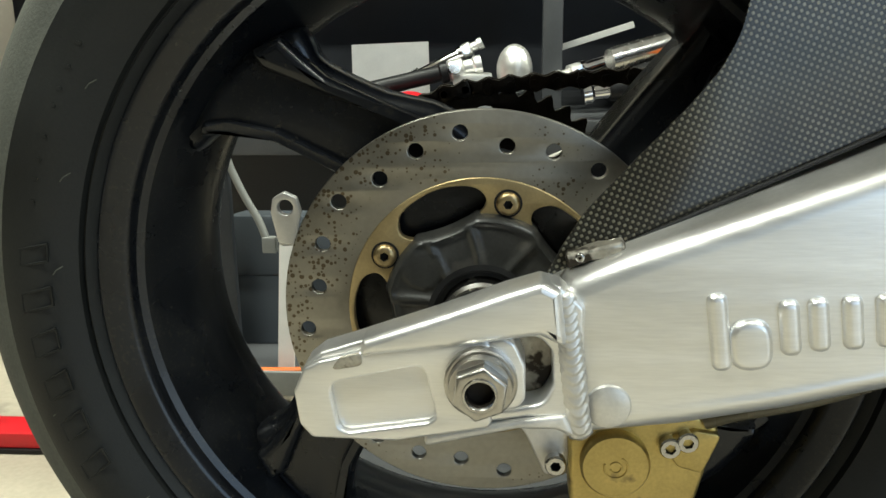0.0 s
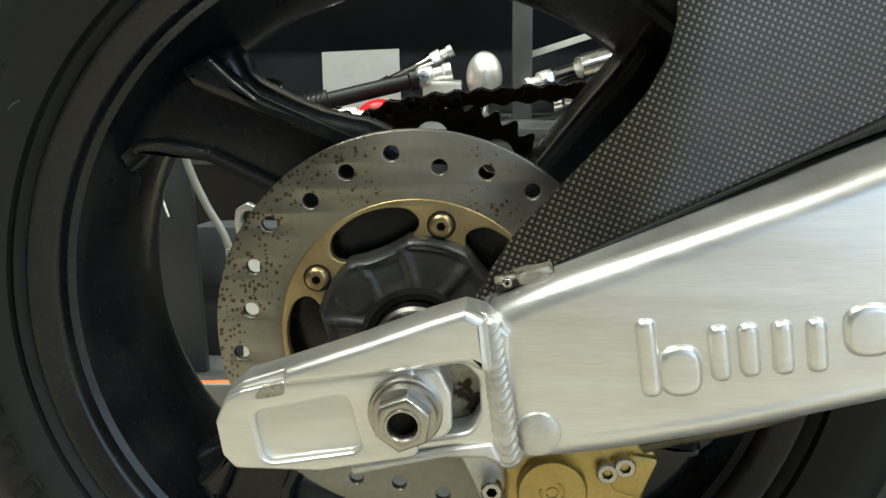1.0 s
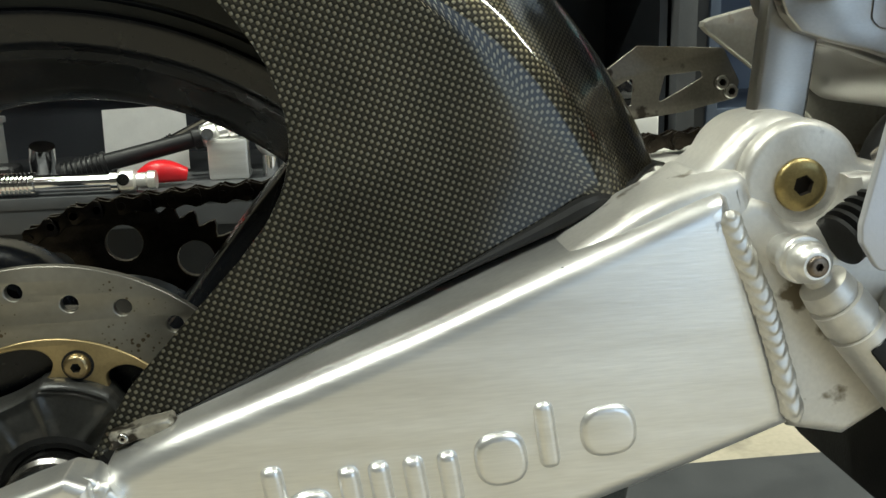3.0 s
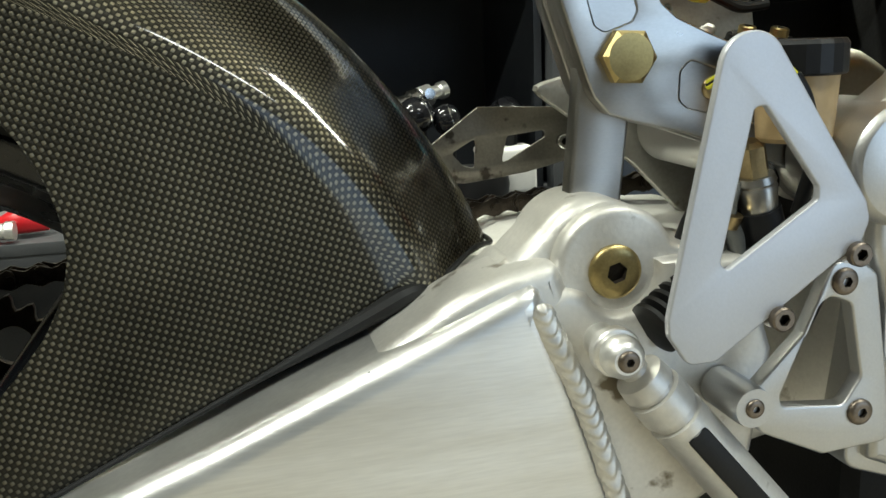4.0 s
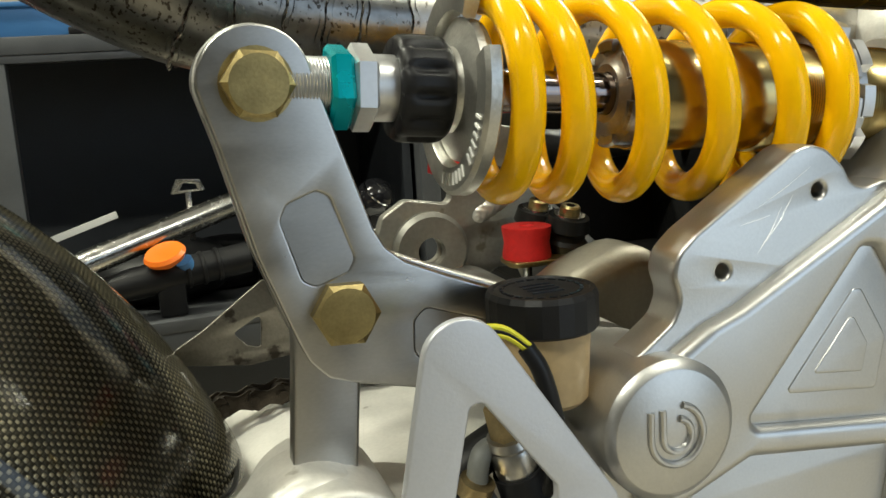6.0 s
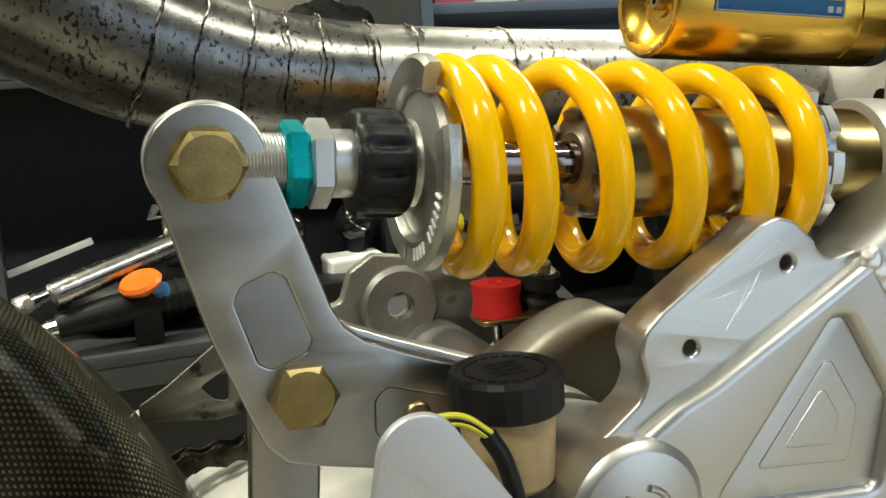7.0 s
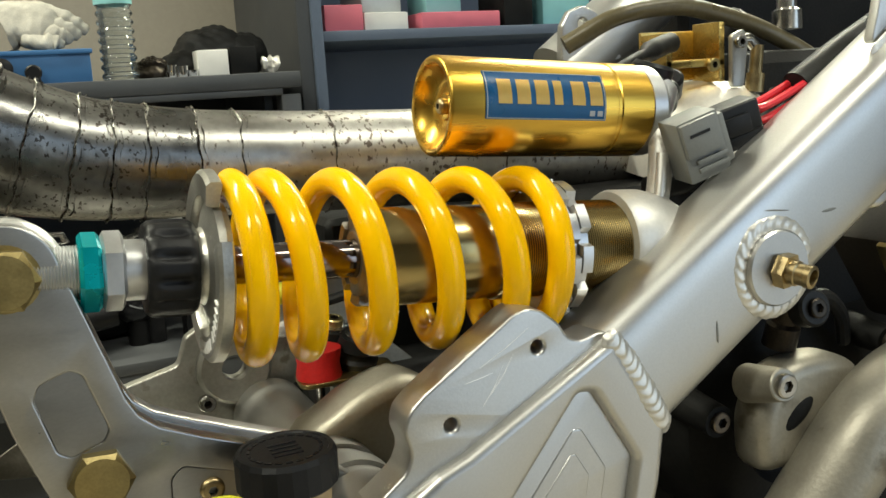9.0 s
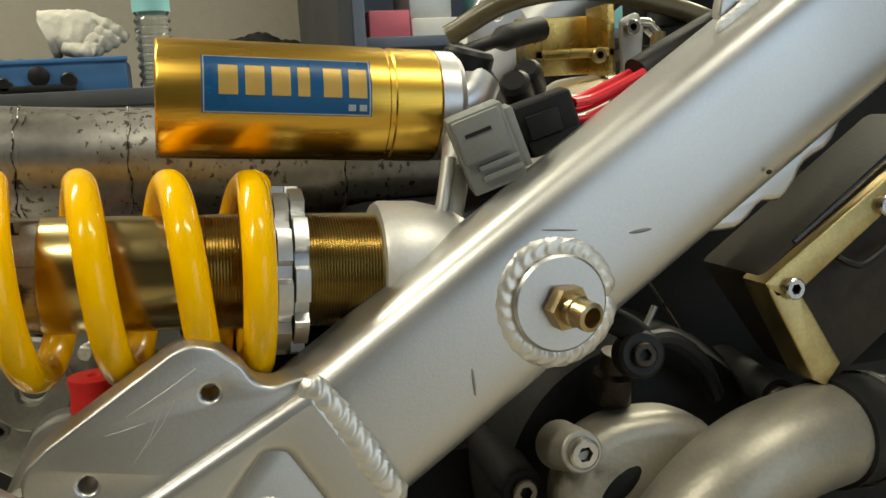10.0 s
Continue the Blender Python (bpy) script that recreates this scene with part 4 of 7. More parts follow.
def hugger():
    """Carbon mudguard: a side panel and a crown turned round the axle."""
    rear = [(0.048, 50.5), (0.064, 53.0), (0.082, 53.8), (0.105, 52.2), (0.130, 50.9), (0.152, 50.1), (0.173, 50.1), (0.190, 51.2), (0.205, 53.2), (0.218, 56.2), (0.232, 60.5), (0.245, 66.0), (0.258, 73.0), (0.275, 82.0), (0.298, 96.0)]

    def rear_at(r):
        return float(np.interp(r, [q[0] for q in rear], [q[1] for q in rear]))

    def front_at(r):
        s = 0.0238 / (1.0854 * r)
        return 22.88 + math.degrees(math.asin(min(0.999, s)))

    # section: radius and how far out the shell stands
    sec = []
    for r in list(np.linspace(0.0485, 0.286, 44)):
        t = (r - 0.0485) / (0.298 - 0.0485)
        sec.append((r, 0.0175 + 0.032 * t ** 0.8, "side"))
    for r, y in ((0.2915, 0.0487), (0.2955, 0.0497), (0.2985, 0.0515), (0.3005, 0.0545), (0.3025, 0.0585), (0.306, 0.064), (0.3115, 0.0725), (0.319, 0.0835), (0.328, 0.0965), (0.3365, 0.110), (0.3435, 0.124), (0.3485, 0.140), (0.3505, 0.157), (0.351, 0.175), (0.3505, 0.193), (0.3485, 0.21), (0.3435, 0.226), (0.3365, 0.24), (0.328, 0.253), (0.315, 0.27), (0.302, 0.286)):
        sec.append((r, y, "crown"))
    # ease the ridge between side and crown
    for _ in range(6):
        sec = [q if not 40 < i < 53 else (sec[i - 1][0] * 0.25 + q[0] * 0.5 + sec[i + 1][0] * 0.25, sec[i - 1][1] * 0.25 + q[1] * 0.5 + sec[i + 1][1] * 0.25, q[2]) for i, q in enumerate(sec)]
    bm = bmesh.new()
    uvl = bm.loops.layers.uv.new("UVMap")
    n = 64
    arc, prev, grid, uvs = 0.0, None, [], []
    ca, sa = math.cos(radians(24)), math.sin(radians(24))
    cell, cell_c = 0.00205, 0.00220
    for r, y, kind in sec:
        if kind == "side":
            a0, a1 = front_at(r), rear_at(r)
        else:
            a0 = float(np.interp(y, [0.048, 0.084, 0.14, 0.29], [26.2, 25.0, 22.0, 22.0]))
            a1 = 96.0
        if prev:
            arc += math.hypot(r - prev[0], y - prev[1])
        prev = (r, y)
        row, ur = [], []
        for i in range(n + 1):
            a = radians(a0 + (a1 - a0) * i / n)
            # the ridge stands out a little towards the front
            swell = 0.0075 * min(1.0, max(0.0, (60 - math.degrees(a)) / 16)) * math.exp(-((r - 0.2985) / 0.026) ** 2)
            x, z = (r + swell) * math.cos(a), (r + swell) * math.sin(a)
            row.append(bm.verts.new((x, y, AX + z)))
            if kind == "side":
                ur.append(((x * ca + z * sa) / cell, (z * ca - x * sa) / cell))
            else:
                ur.append((a * 0.325 / cell_c, arc / cell_c))
        grid.append(row)
        uvs.append(ur)
    for j in range(len(sec) - 1):
        k = j if sec[j + 1][2] == "side" or sec[j][2] == "crown" else j + 1
        for i in range(n):
            f = bm.faces.new((grid[j][i], grid[j][i + 1], grid[j + 1][i + 1], grid[j + 1][i]))
            if sec[j][2] != sec[j + 1][2]:
                # the cloth is laid afresh on the crown
                pts = [uvs[j + 1][i], uvs[j + 1][i + 1], uvs[j + 1][i + 1], uvs[j + 1][i]]
                pts[0] = (pts[0][0], pts[0][1] - 2.5)
                pts[1] = (pts[1][0], pts[1][1] - 2.5)
            else:
                pts = [uvs[j][i], uvs[j][i + 1], uvs[j + 1][i + 1], uvs[j + 1][i]]
            for lp, q in zip(f.loops, pts):
                lp[uvl].uv = q
    me = bpy.data.meshes.new("hugger")
    bmesh.ops.recalc_face_normals(bm, faces=bm.faces)
    bm.normal_update()
    mid = grid[20][30]
    if mid.normal.y > 0:
        bmesh.ops.reverse_faces(bm, faces=bm.faces)
    bmesh.ops.solidify(bm, geom=bm.faces[:], thickness=0.0016)
    bm.to_mesh(me)
    bm.free()
    guard = finish("hugger", me, CARBON, BIKE, "glossy carbon-fibre mudguard over the rear tyre", smooth=60)
    line = [(r * math.cos(radians(front_at(r))), 0.0175 + 0.032 * ((r - 0.0485) / 0.2495) ** 0.8 - 0.001, AX + r * math.sin(radians(front_at(r))) - 0.001) for r in np.linspace(0.075, 0.292, 14)]
    line += [(0.275, 0.058, 0.7325), (0.286, 0.068, 0.738), (0.3005, 0.082, 0.7435), (0.316, 0.110, 0.739), (0.322, 0.15, 0.735)]
    part("edge_trim", tube(bend(line, 5), [0.0013 + 0.0042 * min(1.0, max(0.0, k - 42) / 22.0, max(0.0, 76 - k) / 14.0) ** 1.2 for k in range(len(bend(line, 5)))], 10), SEAL, guard, "black rubber edge trim")


wheel()
chain()
swingarm()
hugger()


def linkage():
    # bell-crank: two cheeks, the near one with shallow milled pockets
    ol = [*[(0.3334 + 0.0197 * math.cos(radians(a)), 0.9150 + 0.0197 * math.sin(radians(a))) for a in range(184, 9, -6)], (0.3615, 0.890), (0.3705, 0.861), (0.3745, 0.8535), (0.3815, 0.8475), (0.398, 0.840), (0.440, 0.823), (0.462, 0.806), (0.462, 0.770), (0.445, 0.775), (0.410, 0.789), (0.386, 0.7975), (0.362, 0.8035), (0.350, 0.8075), (0.343, 0.815), (0.340, 0.822), (0.3285, 0.855), (0.3195, 0.893)]
    pk1 = rounded([(0.3375, 0.867), (0.3400, 0.8725), (0.3510, 0.8765), (0.3555, 0.874), (0.3625, 0.851), (0.3600, 0.8465), (0.3480, 0.8425), (0.3435, 0.845)], 0.004, 4)
    pk2 = rounded([(0.3835, 0.8245), (0.388, 0.829), (0.432, 0.814), (0.432, 0.797), (0.387, 0.8085), (0.383, 0.812)], 0.004, 4)
    near = rounded(ol, 0.004, 3)
    bm = flat(near, 0.0352, 0.0440, [pk1, pk2], 0.0011, 4)
    crank = part("rocker_link", bm, LINK, BIKE, "machined aluminium suspension rocker link")
    # the milled pockets run out towards one end
    for pk, deep, out in ((pk1, (0.351, 0.878), (0.352, 0.842)), (pk2, (0.432, 0.803), (0.383, 0.820))):
        ramp = flat(pk, 0.0352, 0.0372, bev=0)
        d, o = Vector(deep), Vector(out)
        for v in ramp.verts:
            f = (Vector((v.co.x, v.co.z)) - o).dot(d - o) / (d - o).length_squared
            v.co.y = 0.0425 if v.co.y > 0.0362 else 0.0351 + 0.0021 * min(1.0, max(0.0, f)) ** 1.2
        part("pocket_floor", ramp, LINK, crank)
    part("cheek_web", flat([(0.3300, 0.855), (0.3225, 0.889), (0.345, 0.889), (0.352, 0.855), (0.362, 0.830), (0.352, 0.8085), (0.3445, 0.816), (0.3415, 0.823)], 0.0430, 0.0570, bev=0.0006), LINK, crank, "machined web between the cheeks")
    part("rod_eye", lathe([(0.0432, 0.0), (0.0432, 0.0165), (0.0440, 0.0182), (0.0456, 0.0198), (0.0478, 0.0208), (0.0498, 0.0211), (0.0518, 0.0208), (0.0540, 0.0198), (0.0562, 0.0175), (0.0562, 0.0)], (0.3345, 0.0, 0.9146), (0, 1, 0), 64), ALU, crank, "polished shock rod eye")
    part("far_cheek", flat(near, 0.0565, 0.0680, bev=0.0012), LINK, crank)
    part("cheek_web", flat([(0.376, 0.806), (0.3785, 0.8455), (0.398, 0.8365), (0.438, 0.8195), (0.445, 0.806)], 0.0430, 0.0575, bev=0.0008), STEEL_PLATE, crank, "dark machined web between the cheeks")
    bolt(crank, (0.3337, 0.0362, 0.9146), 0.0126, 0.0085, ZINC, "hex", turn=-0.10, label="yellow zinc-plated hex bolt", name="hex_bolt")
    bolt(crank, (0.3573, 0.0362, 0.8317), 0.0126, 0.0075, ZINC, "hex", turn=-0.05, label="yellow zinc-plated hex bolt", name="hex_bolt")
    bolt(crank, (0.399, 0.0362, 0.8165), 0.0052, 0.003, BRASS, "dome")
    part("link_strut", flat(rounded([(0.3400, 0.830), (0.3655, 0.830), (0.3640, 0.806), (0.3590, 0.757), (0.3575, 0.742), (0.3340, 0.744), (0.3350, 0.771), (0.3390, 0.814)], 0.003, 2), 0.0450, 0.0560, bev=0.0018, res=3), LINK, BIKE, "brushed aluminium flat link strut")


def heel_guard():
    top = [(0.3800 + 0.0135 * math.cos(radians(a)), 0.8272 + 0.0135 * math.sin(radians(a))) for a in range(32, 169, 8)]
    ol = rounded(top + [(0.3470, 0.733), (0.3475, 0.726), (0.3560, 0.7135), (0.3680, 0.7140), (0.4305, 0.7575), (0.4335, 0.7655), (0.4315, 0.7735)], 0.006, 4)
    inn = rounded([(0.3810, 0.8125), (0.3855, 0.8130), (0.4095, 0.7805), (0.4095, 0.7755), (0.3715, 0.7505), (0.3685, 0.7535)], 0.0025, 3)
    g = part("heel_guard", flat(ol, -0.0285, -0.0245, [inn], 0.0009, 3), GUARD, BIKE, "satin silver triangular heel guard plate")
    for x, z in ((0.3949, 0.7292), (0.4282, 0.7524)):
        bolt(g, (x, -0.0285, z), 0.0050, 0.0036, BOLT_DK, "cap", turn=x * 90, label="rusty brown socket bolt")
        part("stand_off", lathe([(-0.024, 0.0), (-0.024, 0.0052), (-0.004, 0.0052), (-0.004, 0)], (x, 0, z), (0, 1, 0), 20), STEEL, g)


def frame_side():
    """Machined side plate with lug, pivot cap, milled pockets, welded to the diagonal tube."""
    lug = [(0.4700, 0.8200), (0.4735, 0.828), (0.4705, 0.8375), (0.4725, 0.8450), (0.4800, 0.8515), (0.5230, 0.8785), (0.5300, 0.8805), (0.5375, 0.8780), (0.5460, 0.8705), (0.5495, 0.8640), (0.5560, 0.8615), (0.5700, 0.8650), (0.5980, 0.8160), (0.5950, 0.7900), (0.5750, 0.7200), (0.5650, 0.6400), (0.4900, 0.6300), (0.4480, 0.6450), (0.4490, 0.6700), (0.4530, 0.7000), (0.4550, 0.7200), (0.4440, 0.7480), (0.4390, 0.7700), (0.4400, 0.7900), (0.4480, 0.8050), (0.4590, 0.8120)]
    holes = [circle(0.4916, 0.8366, 0.0030, 18), circle(0.5341, 0.8626, 0.0030, 18)]
    bm = flat(rounded(lug, 0.010, 7), -0.0030, 0.0160, holes, 0.0016, 3)
    plate = part("frame_plate", bm, SATIN, BIKE, "machined aluminium frame plate with milled pockets")
    body = rounded([(0.4825, 0.8185), (0.4960, 0.8235), (0.5690, 0.8620), (0.5965, 0.8165), (0.5930, 0.7900), (0.5730, 0.7200), (0.5600, 0.6450), (0.4920, 0.6350), (0.4560, 0.6500), (0.4560, 0.6700), (0.4600, 0.7000), (0.4600, 0.7200), (0.4520, 0.7480), (0.4500, 0.7800), (0.4600, 0.8050)], 0.003, 2)
    tri = rounded([(0.5000, 0.7800), (0.5500, 0.8400), (0.5580, 0.8390), (0.5790, 0.8040), (0.5720, 0.7680), (0.5020, 0.7760)], 0.005, 4)
    tri2 = rounded([(0.4620, 0.7480), (0.4640, 0.6990), (0.4705, 0.6975), (0.4850, 0.7130), (0.5080, 0.7160), (0.5550, 0.7000), (0.5640, 0.7200), (0.5700, 0.7560), (0.5000, 0.7640)], 0.005, 4)
    part("ribbed_face", flat(body, -0.0100, 0.0030, [tri, tri2], 0.0044, 5), SATIN, plate, "", 50)
    # milled steps on the floor of the pocket
    part("pocket_floor", flat(tri, -0.0056, -0.0025, bev=0.0003), SATIN, plate)
    part("pocket_floor", flat(tri2, -0.0056, -0.0025, bev=0.0003), SATIN, plate)
    for k, s in enumerate((0.60, 0.32)):
        c = Vector((0.5450, 0.7990))
        ol = [tuple(c + (Vector(p) - c) * s) for p in tri]
        part("milled_step", flat(ol, -0.0056 - 0.0004 * (k + 1), -0.0015, bev=(0.0012, 0.0006)[k], res=5), SATIN, plate)
    # ribbed pivot tube and its domed cap
    cx, cz = 0.4622, 0.7838
    prof = [(0.20, 0.0), (0.20, 0.0225), (0.082, 0.0225), (0.082, 0.0255), (0.070, 0.0255), (0.070, 0.0235), (0.058, 0.0235), (0.058, 0.0262), (0.046, 0.0262), (0.046, 0.0240), (0.034, 0.0240), (0.034, 0.0266), (0.020, 0.0266), (0.0, 0.0266), (-0.0118, 0.0266), (-0.0122, 0.0264), (-0.0148, 0.0234), (-0.0150, 0.0230), (-0.0150, 0.0)]
    cap = part("pivot_tube", lathe(prof, (cx, 0.0, cz), (0, 1, 0), 64), SATIN, BIKE, "satin silver swingarm pivot tube with domed cap")
    # raised maker's mark: two plain concentric hooks
    for r, a0, a1 in ((0.0106, 180, 438), (0.0058, 180, 440)):
        pts = [(cx + 0.001 - r, -0.0152, cz + 0.0092), (cx + 0.001 - r, -0.0152, cz + 0.0045)] + [(cx + 0.001 + r * math.cos(radians(a)), -0.0152, cz - 0.001 + r * 1.05 * math.sin(radians(a))) for a in np.linspace(a0, a1, 26)]
        part("raised_hook", tube(pts, 0.0014, 10), SATIN, cap)
    bolt(plate, (0.4860, -0.0085, 0.6860), 0.0165, 0.004, BRASS, "dome", label="large brass-coloured pivot bolt", name="pivot_bolt")
    # foot bracket with a window
    ol = rounded([(0.4300, 0.7440), (0.4420, 0.7460), (0.4520, 0.7380), (0.4600, 0.6900), (0.4640, 0.6600), (0.4300, 0.6580), (0.4000, 0.6720), (0.3900, 0.6850), (0.3980, 0.6950), (0.4180, 0.7150)], 0.005, 3)
    win = rounded([(0.4240, 0.7250), (0.4300, 0.7300), (0.4400, 0.7260), (0.4470, 0.6920), (0.4390, 0.6800), (0.4090, 0.6830), (0.4080, 0.6880)], 0.004, 3)
    fb = part("foot_bracket", flat(ol, -0.0120, -0.0040, [win], 0.0012, 3), SATIN, BIKE, "satin silver foot bracket with a window")
    for x, z in ((0.4358, 0.7362), (0.4470, 0.6760)):
        bolt(fb, (x, -0.0118, z), 0.0060, 0.0026, BOLT_DK, "dome")
    part("stand_off", lathe([(-0.0185, 0), (-0.0185, 0.0085), (-0.014, 0.0092), (0.01, 0.0092), (0.01, 0)], (0.3918, 0, 0.6872), (0, 1, 0), 28), SATIN, fb)
    bolt(fb, (0.3918, -0.0182, 0.6872), 0.0042, 0.0018, BOLT_DK, "dome")
    # diagonal box tube
    a, b = Vector((0.5760, 0.0155, 0.8330)), Vector((0.98, 0.0155, 1.096))
    pts = [a + (b - a) * t for t in np.linspace(0, 1, 14)]
    tb = part("frame_tube", tube(pts, [0.0310] * 14, 48, squash=(0.50, 0.76, 1.0)), SATIN, BIKE, "satin silver diagonal frame tube", 60)
    part("weld_seam", weld([(0.5655, -0.0070, 0.8640), (0.5690, -0.0082, 0.8598), (0.5780, -0.0085, 0.8470), (0.5900, -0.0095, 0.8260), (0.5975, -0.0075, 0.8120)], 0.0058, 0.0036, lift=0.42), ALU_WELD, tb, "rippled silver weld bead")
    c = Vector((0.6620, -0.0085, 0.8805))
    ringp = [(c.x + 0.0202 * math.cos(t), -0.0075, c.z + 0.0202 * math.sin(t)) for t in np.linspace(0, math.tau, 30)]
    part("weld_ring", weld(ringp, 0.0052, 0.0046, lift=0.42), ALU_WELD, tb, "rippled weld ring round the boss")
    part("boss", lathe([(0.01, 0.0), (0.01, 0.0185), (-0.0025, 0.0185), (-0.0035, 0.0175), (-0.0035, 0.0)], c, (0, 1, 0), 48), SATIN, tb, "machined round boss")
    d = Vector((0.28, -1.0, -0.14)).normalized()
    bm = lathe([(0, 0), (0, 0.0088), (0.0055, 0.0088), (0.0055, 0.0)], (0.6625, -0.0115, 0.8800), d, 6)
    lathe([(0.005, 0.0062), (0.009, 0.0060), (0.0095, 0.0053), (0.0130, 0.0051), (0.0134, 0.0056), (0.0162, 0.0055), (0.0166, 0.0038), (0.008, 0.0034), (0.008, 0)], (0.6625, -0.0115, 0.8800), d, 24, bm)
    part("brass_fitting", bm, BRASS, tb, "brass hose fitting")
    # upper bracket on the tube
    bm = flat(rounded([(0.741, 0.980), (0.746, 0.997), (0.754, 1.042), (0.809, 1.042), (0.794, 1.015), (0.771, 0.998)], 0.004, 3), 0.008, 0.014, [circle(0.770, 1.022, 0.004, 16)], 0.001)
    part("upper_bracket", bm, SATIN, tb)
    part("weld_seam", weld([(0.740, 0.006, 0.9775), (0.760, 0.006, 0.991), (0.790, 0.006, 1.011)], 0.0032, 0.0028), ALU_WELD, tb)
    gus = loop([(0.7300, 0.9040), (0.7420, 0.8985), (0.7520, 0.9025), (0.7590, 0.9085), (0.7680, 0.9085), (0.7740, 0.9150), (0.7790, 0.9235), (0.7930, 0.9320), (0.8000, 0.9500), (0.7700, 0.9400)], 3)
    part("gusset", crumple(flat(gus, 0.0020, 0.0120, bev=0.0030, res=5), 0.0005, 160, 2), SATIN, tb, "ragged silver gusset under the tube", 60)
    for p0, p1 in (((0.506, 0.8585), (0.530, 0.8720)), ((0.5105, 0.846), (0.522, 0.862)), ((0.499, 0.853), (0.512, 0.8555)), ((0.5065, 0.8415), (0.517, 0.858))):
        part("scratch", tube([(p0[0], -0.00305, p0[1]), ((p0[0] + p1[0]) / 2 + 0.001, -0.00305, (p0[1] + p1[1]) / 2), (p1[0], -0.00305, p1[1])], [0.00006, 0.00013, 0.00006], 6), ALU_POL, plate)
    for at, size, turn in (((0.664, -0.0081, 0.9075), (0.0075, 0.0004, 0.0004), -6), ((0.697, -0.0078, 0.9040), (0.0055, 0.0005, 0.0009), 4), ((0.6275, -0.0081, 0.8545), (0.0006, 0.0004, 0.0055), 4)):
        part("scuff_mark", blob(at, size, None, Matrix.Rotation(radians(-turn), 4, "Y"), 16, 8), GREY_PL, tb)
    part("paint_speck", blob((0.754, -0.0080, 0.922), (0.0014, 0.0006, 0.0010), None, None, 8, 6), SEAL, tb)


def shock():
    y = 0.057
    ax = Vector((1, 0, -0.078)).normalized()

    def at(x):
        return Vector((x, y, 0.9135 - 0.078 * (x - 0.335)))

    def L(x):
        return (x - 0.335) / ax.x
    o = at(0.335)
    # body and threads
    prof = [(L(0.486), 0.0), (L(0.486), 0.0222), (L(0.4868), 0.0228), (L(0.545), 0.0228)]
    x = 0.5455
    while x < 0.615:
        prof += [(L(x), 0.0236), (L(x + 0.0006), 0.0229)]
        x += 0.0012
    prof += [(L(0.618), 0.0228)]
    sh = part("shock_absorber", lathe(prof, o, ax, 64), GOLD2, BIKE, "bronze anodised shock absorber body with fine thread", 50)
    part("piston_rod", lathe([(L(0.40), 0), (L(0.40), 0.0086), (L(0.492), 0.0086), (L(0.492), 0)], o, ax, 32), ROD, sh, "dark chrome piston rod")
    # seal head with notches for a pin spanner
    bm = lathe([(L(0.4775), 0.0088), (L(0.4770), 0.0120), (L(0.4790), 0.0150), (L(0.4800), 0.0212), (L(0.4865), 0.0216), (L(0.4865), 0.0)], o, ax, 40)
    part("seal_head", bm, STEEL_PLATE, sh, "dark steel seal head")
    for k in range(6):
        bm = lathe([(L(0.4775), 0.0175), (L(0.4770), 0.0210), (L(0.4778), 0.0220), (L(0.4860), 0.0223), (L(0.4860), 0.0175)], o, ax, 6, None, True, radians(60 * k + 8), radians(60 * k + 42))
        part("castellation", bm, STEEL_PLATE, sh)
    part("rod_end", lathe([(L(0.338), 0), (L(0.338), 0.0118), (L(0.344), 0.0118)] + [p for k in range(16) for p in ((L(0.3445 + k * 0.0012), 0.0112), (L(0.3451 + k * 0.0012), 0.0106))] + [(L(0.364), 0.0108)], o, ax, 36), GREY_NUT, sh, "threaded aluminium rod end")
    part("lock_nut", lathe([(L(0.3615), 0), (L(0.3615), 0.0145), (L(0.3630), 0.0163), (L(0.3685), 0.0163), (L(0.3700), 0.0145), (L(0.3700), 0)], o, ax, 6, a0=0.25, a1=0.25 + math.tau), TEAL, sh, "teal anodised lock nut", 20)
    part("hex_collar", lathe([(L(0.3700), 0), (L(0.3700), 0.0145), (L(0.3712), 0.0165), (L(0.3775), 0.0165), (L(0.3790), 0.0140), (L(0.3790), 0.0122), (L(0.3880), 0.0122), (L(0.3880), 0)], o, ax, 6, a0=0.45, a1=0.45 + math.tau), GREY_NUT, sh, "grey hex collar", 20)
    part("sleeve", lathe([(L(0.3780), 0.0), (L(0.3780), 0.0126), (L(0.3900), 0.0126), (L(0.3900), 0)], o, ax, 40), GREY_NUT, sh)
    # damping knob with finger hollows
    bm = bmesh.new()
    rings = []
    m = Matrix.Translation(o) @ frame_of(ax)
    for l, rr, dep in ((0.3865, 0.013, 0), (0.3865, 0.0185, 0), (0.3885, 0.0200, 0.0004), (0.3910, 0.0204, 0.0012), (0.3935, 0.0205, 0.0026), (0.4005, 0.0205, 0.0026), (0.4025, 0.0204, 0.0014), (0.4045, 0.0200, 0.0005), (0.4065, 0.0185, 0), (0.4065, 0.013, 0)):
        ring = []
        for i in range(96):
            a = math.tau * i / 96
            r = rr - dep * max(0.0, math.sin(12 * a)) ** 0.5
            ring.append(bm.verts.new(m @ Vector((r * math.cos(a), r * math.sin(a), L(l)))))
        rings.append(ring)
    for p, q in zip(rings, rings[1:]):
        for i in range(96):
            bm.faces.new((p[i], q[i], q[(i + 1) % 96], p[(i + 1) % 96]))
    part("damping_knob", bm, PLASTIC, sh, "black plastic damping knob", 60)
    # slotted spring seat
    bm = lathe([(L(0.4060), 0.0), (L(0.4060), 0.0150), (L(0.4100), 0.0165), (L(0.4125), 0.0255), (L(0.4130), 0.0275), (L(0.4160), 0.0280), (L(0.4170), 0.0)], o, ax, 48)
